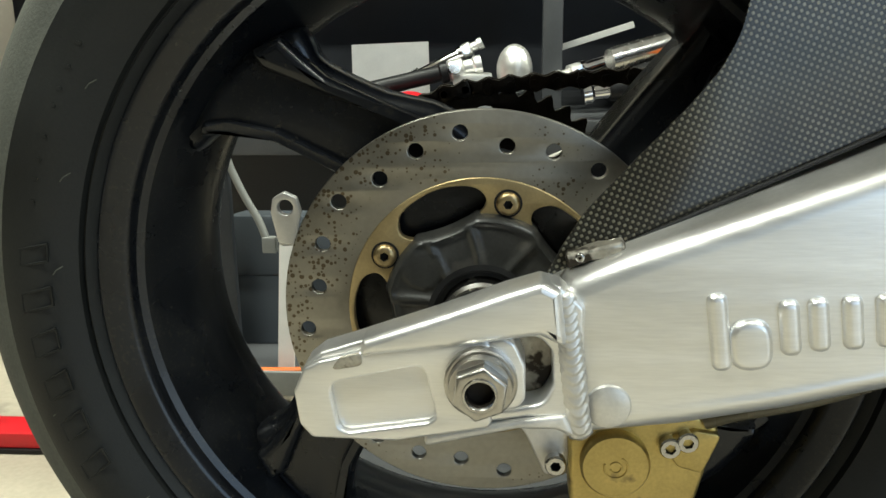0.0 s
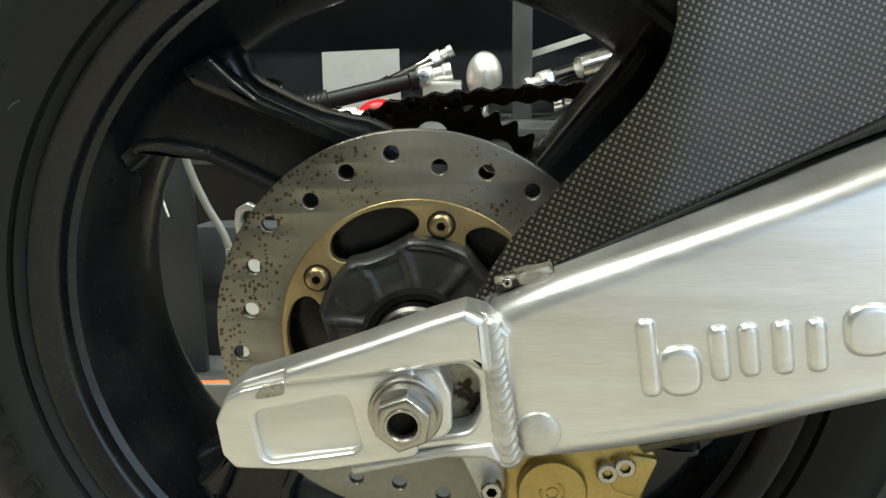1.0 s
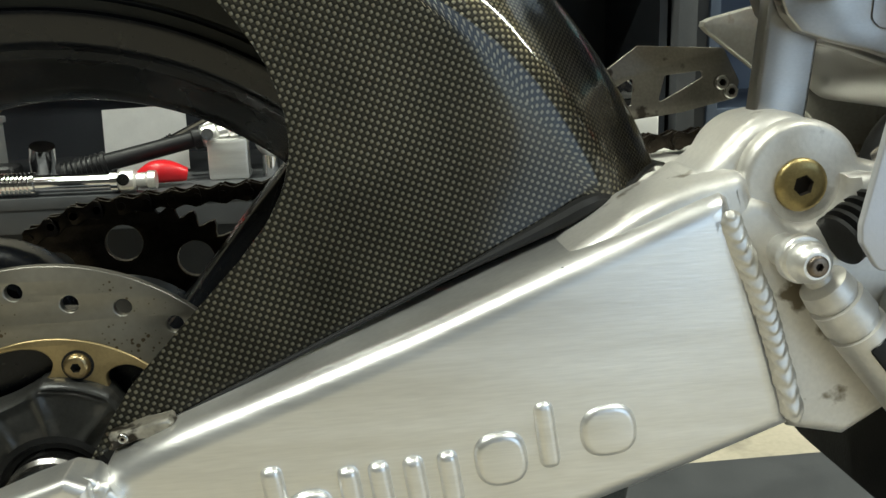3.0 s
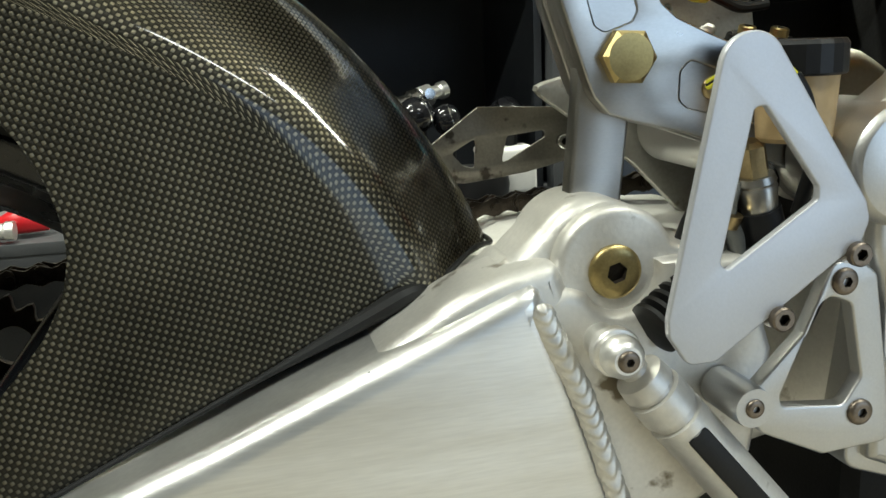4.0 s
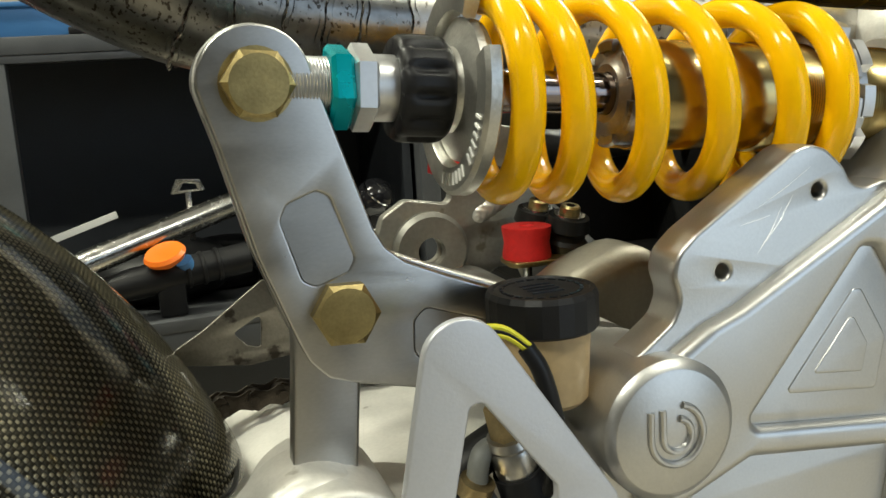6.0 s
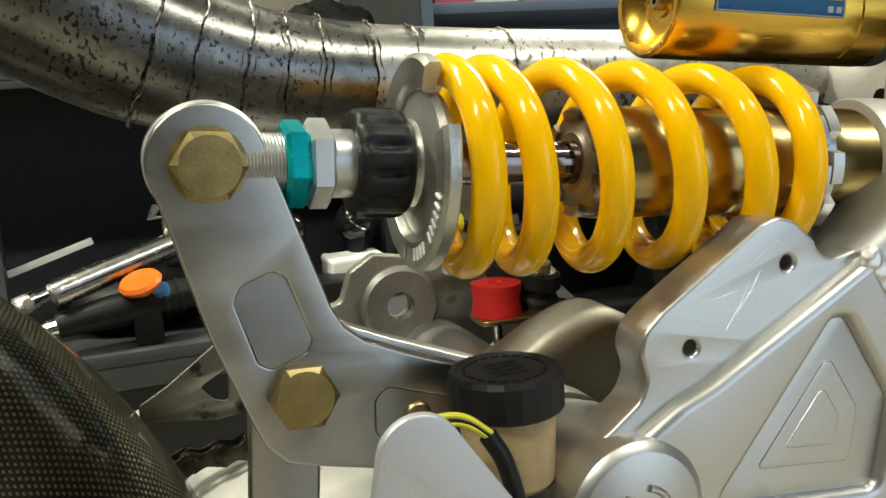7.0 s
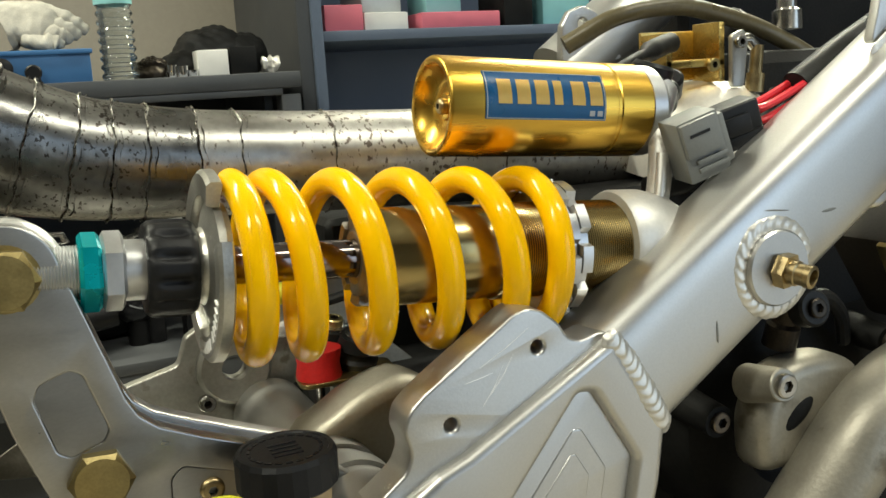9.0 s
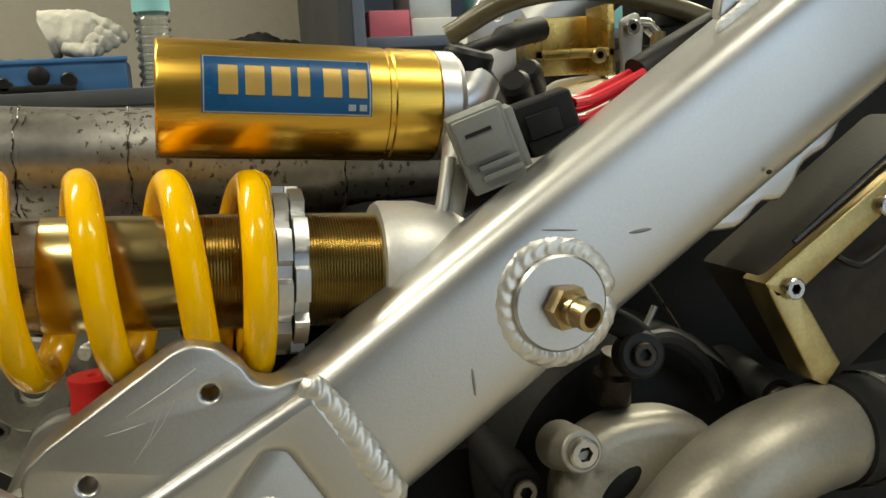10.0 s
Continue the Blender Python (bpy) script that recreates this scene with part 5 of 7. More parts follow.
    lathe([(L(0.4115), 0.0290), (L(0.4098), 0.0300), (L(0.4095), 0.0390), (L(0.4110), 0.0408), (L(0.4150), 0.0410), (L(0.4160), 0.0395), (L(0.4150), 0.0290)], o, ax, 64, bm, True, radians(158), radians(158 + 318))
    lathe([(L(0.4150), 0.0220), (L(0.4150), 0.0270), (L(0.4185), 0.0270), (L(0.4185), 0.022)], o, ax, 48, bm)
    part("spring_seat", bm, SEAT, sh, "grey cast slotted spring seat")
    # raised unreadable print on the seat: bars
    bm = bmesh.new()
    for k in range(13):
        a = radians(196 + 6.2 * k + (7 if k > 5 else 0))
        c = at(0.4103) + Vector((0.0, 0, 0))
        r = 0.0345
        q = m @ Vector((r * math.cos(a), r * math.sin(a), L(0.4093)))
        box((-0.0024, -0.0005, -0.0004), (0.0024, 0.0005, 0.0004), 0, bm, m @ Matrix.Translation((r * math.cos(a), r * math.sin(a), L(0.4094))) @ Matrix.Rotation(a, 4, "Z"))
    part("raised_print", bm, WHITE, sh, "", 0)
    # coil spring, closed ends
    tops = [0.4225, 0.4385, 0.4690, 0.5000, 0.5330, 0.5640, 0.5655, 0.5660]
    path = []
    n = 48
    for i in range(int(6.06 * n)):
        t = i / n
        xx = float(np.interp(t, range(len(tops)), tops))
        a = math.pi / 2 + math.tau * t
        c = at(xx) + Vector((0, 0, -0.0018))
        up = Vector((0.078, 0, 1)).normalized()
        path.append(c + up * (0.0368 * math.sin(a)) + Vector((0, 1, 0)) * (0.0368 * math.cos(a)))
    # soften the change of pitch
    for _ in range(3):
        path = [path[0]] + [Vector(((a.x + b.x * 2 + c.x) / 4, b.y, b.z)) for a, b, c in zip(path, path[1:], path[2:])] + [path[-1]]
    part("coil_spring", tube(path, 0.0064, 18), YELLOW, sh, "yellow enamelled coil spring", 60)
    # castellated preload rings
    for x0, off, r in ((0.5715, 0.0, 0.0345), (0.5780, 0.26, 0.0345)):
        bm = bmesh.new()
        rings = []
        for l, inner in ((x0, 1), (x0, 0), (x0 + 0.0055, 0), (x0 + 0.0055, 1)):
            ring = []
            for i in range(120):
                a = math.tau * i / 120
                f = (i / 120 * 10 + off) % 1.0
                rr = 0.0225 if inner else (r if f < 0.62 else r - 0.0042)
                ring.append(bm.verts.new(m @ Vector((rr * math.cos(a), rr * math.sin(a), L(l)))))
            rings.append(ring)
        for p, q in zip(rings, rings[1:]):
            for i in range(120):
                bm.faces.new((p[i], q[i], q[(i + 1) % 120], p[(i + 1) % 120]))
        part("preload_ring", bm, GREY_NUT, sh, "grey castellated preload ring", 30)
    # head casting, bridge to the canister
    part("shock_head", lathe([(L(0.6150), 0.0225), (L(0.6150), 0.0275), (L(0.6170), 0.0285), (L(0.6320), 0.0285), (L(0.6460), 0.0255), (L(0.6580), 0.0190), (L(0.680), 0.015), (L(0.680), 0)], o, ax, 48), ALU_CAST, sh, "cast aluminium shock head")
    bm = tube(bend([(0.644, 0.062, 0.890), (0.6515, 0.062, 0.914), (0.657, 0.066, 0.936), (0.661, 0.072, 0.956)], 6), 0.0064, 20)
    tube(bend([(0.637, 0.052, 0.890), (0.6445, 0.052, 0.913), (0.651, 0.057, 0.936)], 6), 0.0030, 12, bm)
    part("bridge", bm, ALU_CAST, sh, "cast aluminium bridge pipe")
    # the unit sits a little inboard of the link and drops towards its head
    seat_at = Matrix.Translation((0.3288, -0.30, 0.96)) @ Matrix.Scale(0.966, 4) @ Matrix.Translation((-0.33, 0.30, -0.96))
    drop = Matrix.Identity(4)
    drop[2][0], drop[2][3] = -0.0065, -0.0008 + 0.0065 * 0.335
    for ob in (sh, *sh.children):
        ob.data.transform(drop @ seat_at)
    # gold reserve canister
    cax = Vector((1, 0, -0.085)).normalized()
    co = Vector((0.5255, 0.0745, 0.9652))
    r = 0.0242
    ln = 0.1150
    prof = [(0.0072, 0.0), (0.0072, 0.0062), (0.0084, 0.0070), (0.0088, 0.0120), (0.0078, 0.0145), (0.0040, 0.0188), (0.0020, 0.0202), (0.0004, 0.0208), (0.0, 0.0216), (0.0, 0.0230), (0.0004, 0.0237), (0.0014, r), (ln * 0.80, r), (ln * 0.806, r * 0.975), (ln * 0.822, r * 0.975), (ln * 0.828, r), (ln * 0.99, r), (ln, r - 0.001), (ln, 0)]
    can = part("reserve_canister", lathe(prof, co, cax, 72), GOLD, BIKE, "gold anodised reserve canister")
    bolt(can, co + cax * 0.0073, 0.0040, 0.0035, BRASS, "dome", direction=tuple(-cax), name="end_screw")
    part("end_ring", lathe([(0.0021, 0.0203), (0.0012, 0.0206), (0.0004, 0.0209), (0.0012, 0.0205)], co, cax, 56), SEAL, can)
    part("end_cap", lathe([(ln, 0), (ln, 0.0238), (ln + 0.008, 0.0238), (ln + 0.011, 0.0215), (ln + 0.0125, 0.0)], co, cax, 56), GREY_NUT, can, "grey end cap")

    def sheet(x0, x1, a0, a1, rr, corner=0.0, nx=18, na=14):
        """A piece of foil wrapped on the canister, between two places along it and two angles above level."""
        bm = bmesh.new()
        g = []
        for i in range(nx + 1):
            row = []
            for j in range(na + 1):
                l = x0 + (x1 - x0) * i / nx
                a = radians(a0 + (a1 - a0) * j / na)
                side = Vector((0, -1, 0)) * math.cos(a) + Vector((0.085, 0, 1)).normalized() * math.sin(a)
                row.append(bm.verts.new(co + cax * l + side * rr))
            g.append(row)
        for i in range(nx):
            for j in range(na):
                bm.faces.new((g[i][j], g[i + 1][j], g[i + 1][j + 1], g[i][j + 1]))
        bmesh.ops.solidify(bm, geom=bm.faces[:], thickness=-0.00015)
        return bm
    x0, x1, a0, a1 = 0.0172, 0.0842, -13, 43
    lab = part("label", sheet(x0, x1, a0, a1, r + 0.0004), BLUE_LABEL, can, "blue maker's label, upside down")
    for q in ((x0 + 0.0006, x1 - 0.0006, a1 - 1.9, a1 - 0.8), (x0 + 0.0006, x1 - 0.0006, a0 + 0.8, a0 + 1.9), (x0 + 0.0006, x0 + 0.0011, a0 + 0.8, a1 - 0.8), (x1 - 0.0011, x1 - 0.0006, a0 + 0.8, a1 - 0.8)):
        part("label_border", sheet(*q, r + 0.0007), LABEL_SILVER, can)
    for k in range(6):
        u = x0 + 0.0065 + k * 0.0102
        part("label_bar", sheet(u, u + (0.0074 if k not in (3,) else 0.0048), a0 + 17, a1 - 11, r + 0.0007, nx=6), LABEL_GOLD, can)
    for u in (0.0745, 0.0790):
        part("label_bar", sheet(u, u + 0.003, a0 + 5, a0 + 11, r + 0.0007, nx=3, na=3), LABEL_SILVER, can)
    # black adjuster knob above the canister's end
    part("adjuster_knob", lathe([(0, 0), (0, 0.0105), (0.002, 0.0115), (0.008, 0.0115), (0.010, 0.010), (0.010, 0)], (0.660, 0.082, 0.970), (0.25, -0.2, 1), 20), PLASTIC, can, "black ribbed adjuster knob", 20)
    part("adjuster_block", tube(bend([(0.640, 0.078, 0.955), (0.656, 0.078, 0.956), (0.664, 0.082, 0.966)], 5), 0.0125, 18), GREY_NUT, can)


def exhaust():
    """Steel pipe of short welded segments that widens in its bend."""
    line = bend([(0.86, 0.20, 0.918), (0.70, 0.20, 0.924), (0.60, 0.20, 0.9295), (0.50, 0.20, 0.9345), (0.44, 0.20, 0.9390), (0.405, 0.20, 0.9425), (0.3685, 0.20, 0.9485), (0.323, 0.20, 0.9640), (0.285, 0.20, 0.985), (0.245, 0.20, 1.012), (0.20, 0.20, 1.050), (0.14, 0.20, 1.105)], 10)

    def rad(p):
        return float(np.interp(p.x, (0.20, 0.285, 0.323, 0.3685, 0.405, 0.44), (0.0415, 0.0400, 0.0380, 0.0337, 0.0315, 0.0300)))

    k = min(range(len(line)), key=lambda i: abs(line[i].x - 0.430))
    pipe = part("exhaust_pipe", tube(line[k:], [rad(p) for p in line[k:]], 44), EXHAUST, BIKE, "scaled and stained bare steel exhaust pipe", 60)
    part("straight_section", tube(line[:k + 1], 0.0300, 44), EXHAUST_B, pipe, "dull steel straight section", 60)
    rng = random.Random(12)
    for j, x in enumerate((0.329, 0.347, 0.367, 0.386, 0.406, 0.430, 0.456, 0.508, 0.62)):
        i = min(range(len(line) - 1), key=lambda i: abs(line[i].x - x))
        p, t = line[i], (line[i + 1] - line[i - 1]).normalized()
        f, r, n = frame_of(t), rad(p), 150
        def ring(shift, lift, wobble):
            pts = []
            for q in range(n + 1):
                a = math.tau * q / n
                w = wobble * (0.6 * math.sin(5 * a + j) + 0.4 * math.sin(13 * a + 2 * j))
                pts.append(p + f @ Vector(((r + lift) * math.cos(a), (r + lift) * math.sin(a), shift + w)))
            return pts
        lumps = [0.0010 + rng.uniform(-0.0005, 0.0006) for _ in range(n)]
        big = 1.5 if j == 0 else 1.0 if x < 0.45 else 0.7
        part("pipe_seam", tube(ring(0.0, 0.0, 0.0011), [big * v for v in lumps + lumps[:1]], 8, squash=(1, 1.3, 0.55)), SCORCH, pipe, "lumpy scorched ring weld")
        if x < 0.5:
            # smudged heat streaks beside the bead
            for shift in (-0.0032, 0.0030):
                width = [max(0.00012, 0.0016 * math.sin(q * 0.21 + j + shift * 900) * math.sin(q * 0.083 + 2 * j) + rng.uniform(-0.0005, 0.0005)) for q in range(n)]
                part("heat_band", tube(ring(shift, -0.0001, 0.0014), width + width[:1], 8, squash=(1, 1, 0.12)), SOOT, pipe)


def reservoir():
    o = (0.4254, 0.0130, 0.0031)
    body = lathe([(0.7905, 0.0), (0.7905, 0.0140), (0.7925, 0.0158), (0.800, 0.0163), (0.8205, 0.0176), (0.8205, 0)], o, (0, 0, 1), 40)
    res = part("fluid_reservoir", body, TAN, BIKE, "tan fluid reservoir with black cap")
    cap = part("reservoir_cap", lathe([(0.8185, 0.0), (0.8185, 0.0196), (0.8195, 0.0206), (0.8312, 0.0206), (0.8332, 0.0194), (0.8334, 0.0178), (0.8327, 0.0173), (0.8327, 0.0)], o, (0, 0, 1), 22), PLASTIC, res, "black ribbed plastic cap", 12)
    bm = bmesh.new()
    for k in range(22):
        a = math.tau * k / 22
        box((-0.0006, -0.0014, 0), (0.0006, 0.0014, 0.0005), 0, bm, Matrix.Translation((o[0] + 0.0145 * math.cos(a), o[1] + 0.0145 * math.sin(a), 0.8357)) @ Matrix.Rotation(a, 4, "Z"))
    for k in range(4):
        box((-0.006, -0.0006, 0), (0.006, 0.0006, 0.0005), 0, bm, Matrix.Translation((o[0], o[1] + 0.006 - 0.004 * k, 0.8357)))
    part("raised_print", bm, GLOSS, res, "", 0)
    # loom with two bare yellow wires
    sl = tube(bend([(0.4085, -0.010, 0.8225), (0.4128, -0.012, 0.8140), (0.4165, -0.012, 0.8000), (0.4190, -0.010, 0.786), (0.419, -0.002, 0.765)], 6), 0.0032, 14)
    loom = part("cable_loom", sl, PLASTIC, BIKE, "black sleeved cable with yellow wires")
    for k, m in ((0, WIRE_YEL), (1, SEAL), (2, WIRE_YEL)):
        w = bend([(0.3800, 0.006, 0.8185 + 0.001 * k), (0.3890, -0.004, 0.8265 + 0.0012 * k), (0.4000, -0.010, 0.8280 + 0.0013 * k), (0.4095 + 0.0012 * k, -0.0105, 0.8210)], 6)
        part("wire", tube(w, 0.0011, 8), m, loom)


def brake_rod():
    # ball joint and master-cylinder rod below the pivot
    bm = lathe([(-0.0185, 0), (-0.0185, 0.0058), (-0.0175, 0.0072), (-0.0152, 0.0086), (-0.0120, 0.0092), (-0.0092, 0.0088), (-0.0080, 0.0082), (-0.0078, 0.0100), (-0.0070, 0.0106), (-0.0030, 0.0106), (-0.0022, 0.0098), (-0.0020, 0.0076), (0.022, 0.0076), (0.022, 0)], (0.3352, 0, 0.7146), (0, 1, 0), 36)
    rod = part("rod_joint", bm, ALU_POL, BIKE, "silver ball joint of the brake rod")
    bolt(rod, (0.3352, -0.0184, 0.7146), 0.0046, 0.0020, BOLT_DK, "dome")
    a, d = Vector((0.3410, -0.004, 0.7090)), Vector((0.072, 0.0, -0.086)).normalized()
    prof = [(0, 0.0062), (0.006, 0.0060), (0.008, 0.0108), (0.015, 0.0118), (0.0155, 0.0104), (0.018, 0.0104), (0.0185, 0.0124), (0.030, 0.0128), (0.0305, 0.0112), (0.034, 0.0112), (0.0345, 0.0128), (0.115, 0.0128), (0.115, 0)]
    cyl = part("master_cylinder", lathe(prof, a, d, 40), ALU_CAST, BIKE, "silver brake master cylinder")
    part("flat_side", box((-0.0132, -0.005, 0.040), (-0.011, 0.005, 0.105), 0.002, None, Matrix.Translation(a) @ frame_of(d)), SEAL, cyl, "dark recessed flat")
    rng = a
    # ribbed rubber boot
    b, e = Vector((0.377, 0.010, 0.730)), Vector((-0.78, -0.2, -0.45)).normalized()
    prof = [(0, 0)]
    for k in range(5):
        prof += [(0.005 * k, 0.0075), (0.005 * k + 0.0012, 0.0125), (0.005 * k + 0.0032, 0.0125), (0.005 * k + 0.0045, 0.0078)]
    prof += [(0.024, 0)]
    part("rubber_boot", lathe(prof, b, e, 32), SEAL, BIKE, "black ribbed rubber boot")
    # banjo fitting and pipe seen through the guard
    bb, bd = Vector((0.4135, 0.023, 0.7785)), Vector((-0.24, -0.1, 1)).normalized()
    f = part("banjo_bolt", lathe([(0, 0), (0, 0.0068), (0.0135, 0.0066), (0.0150, 0.0052), (0.0158, 0.0048), (0.0158, 0)], bb, bd, 6), BRASS, BIKE, "brass banjo bolt", 20)
    part("collar", lathe([(-0.017, 0.0), (-0.017, 0.0082), (-0.006, 0.0094), (-0.0045, 0.0086), (-0.003, 0.0094), (0.0, 0.0084), (0.0, 0)], bb, bd, 28), NUT, f, "grey steel collar")
    part("valve_hose", tube(bend([bb - bd * 0.016, bb - bd * 0.030 + Vector((0.001, 0, 0)), bb - bd * 0.060 + Vector((0.002, 0.004, 0))], 6), 0.0098, 20), PLASTIC, f, "black hose")
    part("brake_pipe", tube(bend([(0.4130, 0.030, 0.772), (0.4030, 0.024, 0.772), (0.4000, 0.022, 0.760), (0.4060, 0.024, 0.748), (0.41, 0.03, 0.72)], 6), 0.0042, 12), GREY_PL, f, "grey brake pipe")
    part("hose", tube(bend([(0.385, 0.04, 0.70), (0.388, 0.036, 0.735), (0.398, 0.034, 0.762), (0.43, 0.04, 0.775)], 6), 0.0085, 14), SEAL, f, "black rubber hose")
    part("clamp", lathe([(0, 0.0), (0, 0.007), (0.006, 0.007), (0.006, 0)], (0.398, 0.022, 0.758), (0.3, -0.3, 1), 20), BRASS, f)
    part("clamp", lathe([(0, 0.0), (0, 0.009), (0.008, 0.009), (0.008, 0)], (0.392, 0.03, 0.748), (0.3, -0.6, 0.5), 20), STEEL, f)


def caliper():
    ol = rounded([(0.0460, 0.536), (0.0480, 0.498), (0.0560, 0.478), (0.0980, 0.470), (0.1150, 0.500), (0.1260, 0.545), (0.1120, 0.553), (0.0860, 0.552), (0.0600, 0.553)], 0.006, 4)
    cal = part("brake_caliper", flat(ol, 0.0480, 0.0720, bev=0.003, res=3), CALIPER, BIKE, "gold anodised rear brake caliper")
    part("caliper_far_half", flat(ol, 0.0840, 0.1150, bev=0.003, res=3), CALIPER, cal)
    part("piston_cap", lathe([(0.004, 0.0), (0.004, 0.0185), (-0.006, 0.0185), (-0.008, 0.0172), (-0.008, 0)], (0.0710, 0.048, 0.5250), (0, 1, 0), 48), CALIPER, cal)
    for r, a0, a1 in ((0.0062, -200, 60), (0.0030, -160, 150)):
        part("raised_hook", tube([(0.071 + r * math.cos(radians(a)), 0.0398, 0.5250 + r * math.sin(radians(a))) for a in np.linspace(a0, a1, 20)], 0.0006, 6), CALIPER, cal)
    for x, z in ((0.0995, 0.5350), (0.1085, 0.5385), (0.0395, 0.5235)):
        bolt(cal, (x, 0.0480, z), 0.0058, 0.0060, STEEL, "cap", turn=x * 50)
    part("caliper_step", flat(rounded([(0.094, 0.538), (0.112, 0.545), (0.126, 0.543), (0.117, 0.520), (0.104, 0.524)], 0.003), 0.044, 0.05, bev=0.001), CALIPER, cal)
    hang = flat(rounded([(0.008, 0.560), (0.030, 0.562), (0.050, 0.540), (0.046, 0.512), (0.034, 0.512), (0.024, 0.535)], 0.004, 3), 0.054, 0.066, bev=0.0015)
    part("caliper_bracket", hang, ALU_CAST, cal, "cast aluminium caliper bracket")
    part("brake_hose", tube(bend([(0.118, 0.05, 0.548), (0.135, 0.045, 0.556), (0.17, 0.045, 0.564), (0.22, 0.05, 0.578), (0.30, 0.06, 0.60)], 6), 0.0045, 12), HOSE, cal, "smoky rubber brake hose")


linkage()
heel_guard()
frame_side()
shock()
exhaust()
reservoir()
brake_rod()
caliper()


def engine_bits():
    # laser-cut chain guard on the far side
    ol = rounded([(0.300, 0.760), (0.318, 0.770), (0.356, 0.797), (0.419, 0.794), (0.432, 0.770), (0.428, 0.758), (0.39, 0.7495), (0.345, 0.7445), (0.305, 0.750)], 0.003, 3)
    w1 = rounded([(0.3715, 0.7560), (0.3765, 0.7760), (0.4035, 0.7785), (0.4050, 0.7740)], 0.0025, 3)
    w2 = rounded([(0.3360, 0.7660), (0.3540, 0.7760), (0.3525, 0.7545), (0.3440, 0.7570)], 0.0025, 3)
    cg = part("chain_guard", flat(ol, 0.2740, 0.2765, [w1, w2], 0.0004), STEEL_PLATE, BIKE, "bare steel chain guard plate with cut-outs")
    for x, z in ((0.4175, 0.770), (0.4245, 0.7635)):
        bolt(cg, (x, 0.2740, z), 0.0052, 0.005, STEEL, "cap")
    # far frame cheek: plate with a boss and a kidney hole
    ol = rounded([(0.370, 0.812), (0.412, 0.822), (0.418, 0.838), (0.432, 0.8465), (0.446, 0.8440), (0.457, 0.8420), (0.4595, 0.8475), (0.4555, 0.854), (0.4515, 0.861), (0.4515, 0.869), (0.457, 0.876), (0.470, 0.880), (0.492, 0.884), (0.512, 0.880), (0.520, 0.862), (0.524, 0.835), (0.560, 0.800), (0.590, 0.760), (0.560, 0.720), (0.480, 0.720), (0.440, 0.760), (0.400, 0.790)], 0.005, 3)
    kid = rounded([(0.462, 0.776), (0.470, 0.792), (0.486, 0.802), (0.500, 0.800), (0.506, 0.786), (0.490, 0.774)], 0.005, 4)
    ck = part("frame_cheek", flat(ol, 0.2050, 0.2140, [kid, circle(0.4440, 0.8165, 0.0075, 24), circle(0.4620, 0.8555, 0.0032, 16)], 0.0012, 2), CHEEK, BIKE, "grimy grey frame cheek plate")
    part("boss", lathe([(0, 0.0078), (-0.006, 0.0080), (-0.007, 0.0200), (-0.004, 0.0225), (0.002, 0.0225)], (0.4440, 0.2055, 0.8165), (0, 1, 0), 40), CHEEK, ck)
    bolt(ck, (0.426, 0.205, 0.797), 0.0052, 0.005, STEEL, "cap")
    # plate continues up behind the spring with a toothed weld
    part("weld_seam", weld([(0.470, 0.200, 0.8320), (0.490, 0.196, 0.8440)], 0.0050, 0.0028), ALU_WELD, ck)
    # red bush on its bracket, rubber grommets with bolts
    bush = part("rubber_mount", lathe([(0, 0), (0, 0.0128), (0.002, 0.0130), (0.0085, 0.0120), (0.0150, 0.0131), (0.0168, 0.0131), (0.0172, 0.012), (0.0172, 0.004), (0.0155, 0.0035), (0.0155, 0)], (0.4815, 0.153, 0.8168), (0.02, 0.0, 1), 36), RED, BIKE, "red rubber mount bush")
    part("bracket", flat(rounded([(0.468, 0.141), (0.495, 0.139), (0.525, 0.146), (0.528, 0.168), (0.495, 0.167), (0.470, 0.165)], 0.006, 4), 0.8140, 0.8168, bev=0.0006, at=Matrix(((1, 0, 0, 0), (0, 0, 1, 0), (0, 1, 0, 0), (0, 0, 0, 1)))), ZINC, bush, "zinc-plated bracket")
    part("stud", lathe([(0, 0), (0, 0.0025), (0.03, 0.0025), (0.03, 0)], (0.4815, 0.153, 0.782), (0, 0, 1), 14), STEEL, bush)
    for p in ((0.4993, 0.176, 0.838), (0.5079, 0.155, 0.836)):
        q = Vector(p)
        g = lathe([(-0.022, 0), (-0.022, 0.0110), (-0.014, 0.0125), (-0.012, 0.0105), (-0.009, 0.0105), (-0.007, 0.0125), (0.0, 0.0110), (0.0, 0)], q, (0.1, -0.25, 1), 32)
        part("grommet", g, SEAL, bush, "black rubber grommet")
        part("washer", lathe([(0, 0), (0, 0.0085), (0.0014, 0.0085), (0.0014, 0)], q, (0.1, -0.25, 1), 28), STEEL, bush)
        bolt(bush, q + Vector((0.0001, -0.0003, 0.0012)), 0.0054, 0.0048, ZINC, "cap", direction=(0.1, -0.25, 1))
    # grey cast tubes of the engine mount
    bm = flat(loop([(0.452, 0.804), (0.470, 0.8165), (0.486, 0.8250), (0.508, 0.8300), (0.526, 0.8210), (0.545, 0.806), (0.60, 0.775), (0.60, 0.72), (0.50, 0.745), (0.455, 0.775)], 3), 0.080, 0.124, bev=0.012, res=6)
    part("engine_mount", bm, CAST_DULL, BIKE, "grey cast engine mount")
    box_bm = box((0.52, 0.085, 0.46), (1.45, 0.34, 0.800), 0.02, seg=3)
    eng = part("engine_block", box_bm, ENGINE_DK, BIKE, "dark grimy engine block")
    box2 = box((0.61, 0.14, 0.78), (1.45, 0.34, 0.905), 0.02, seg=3)
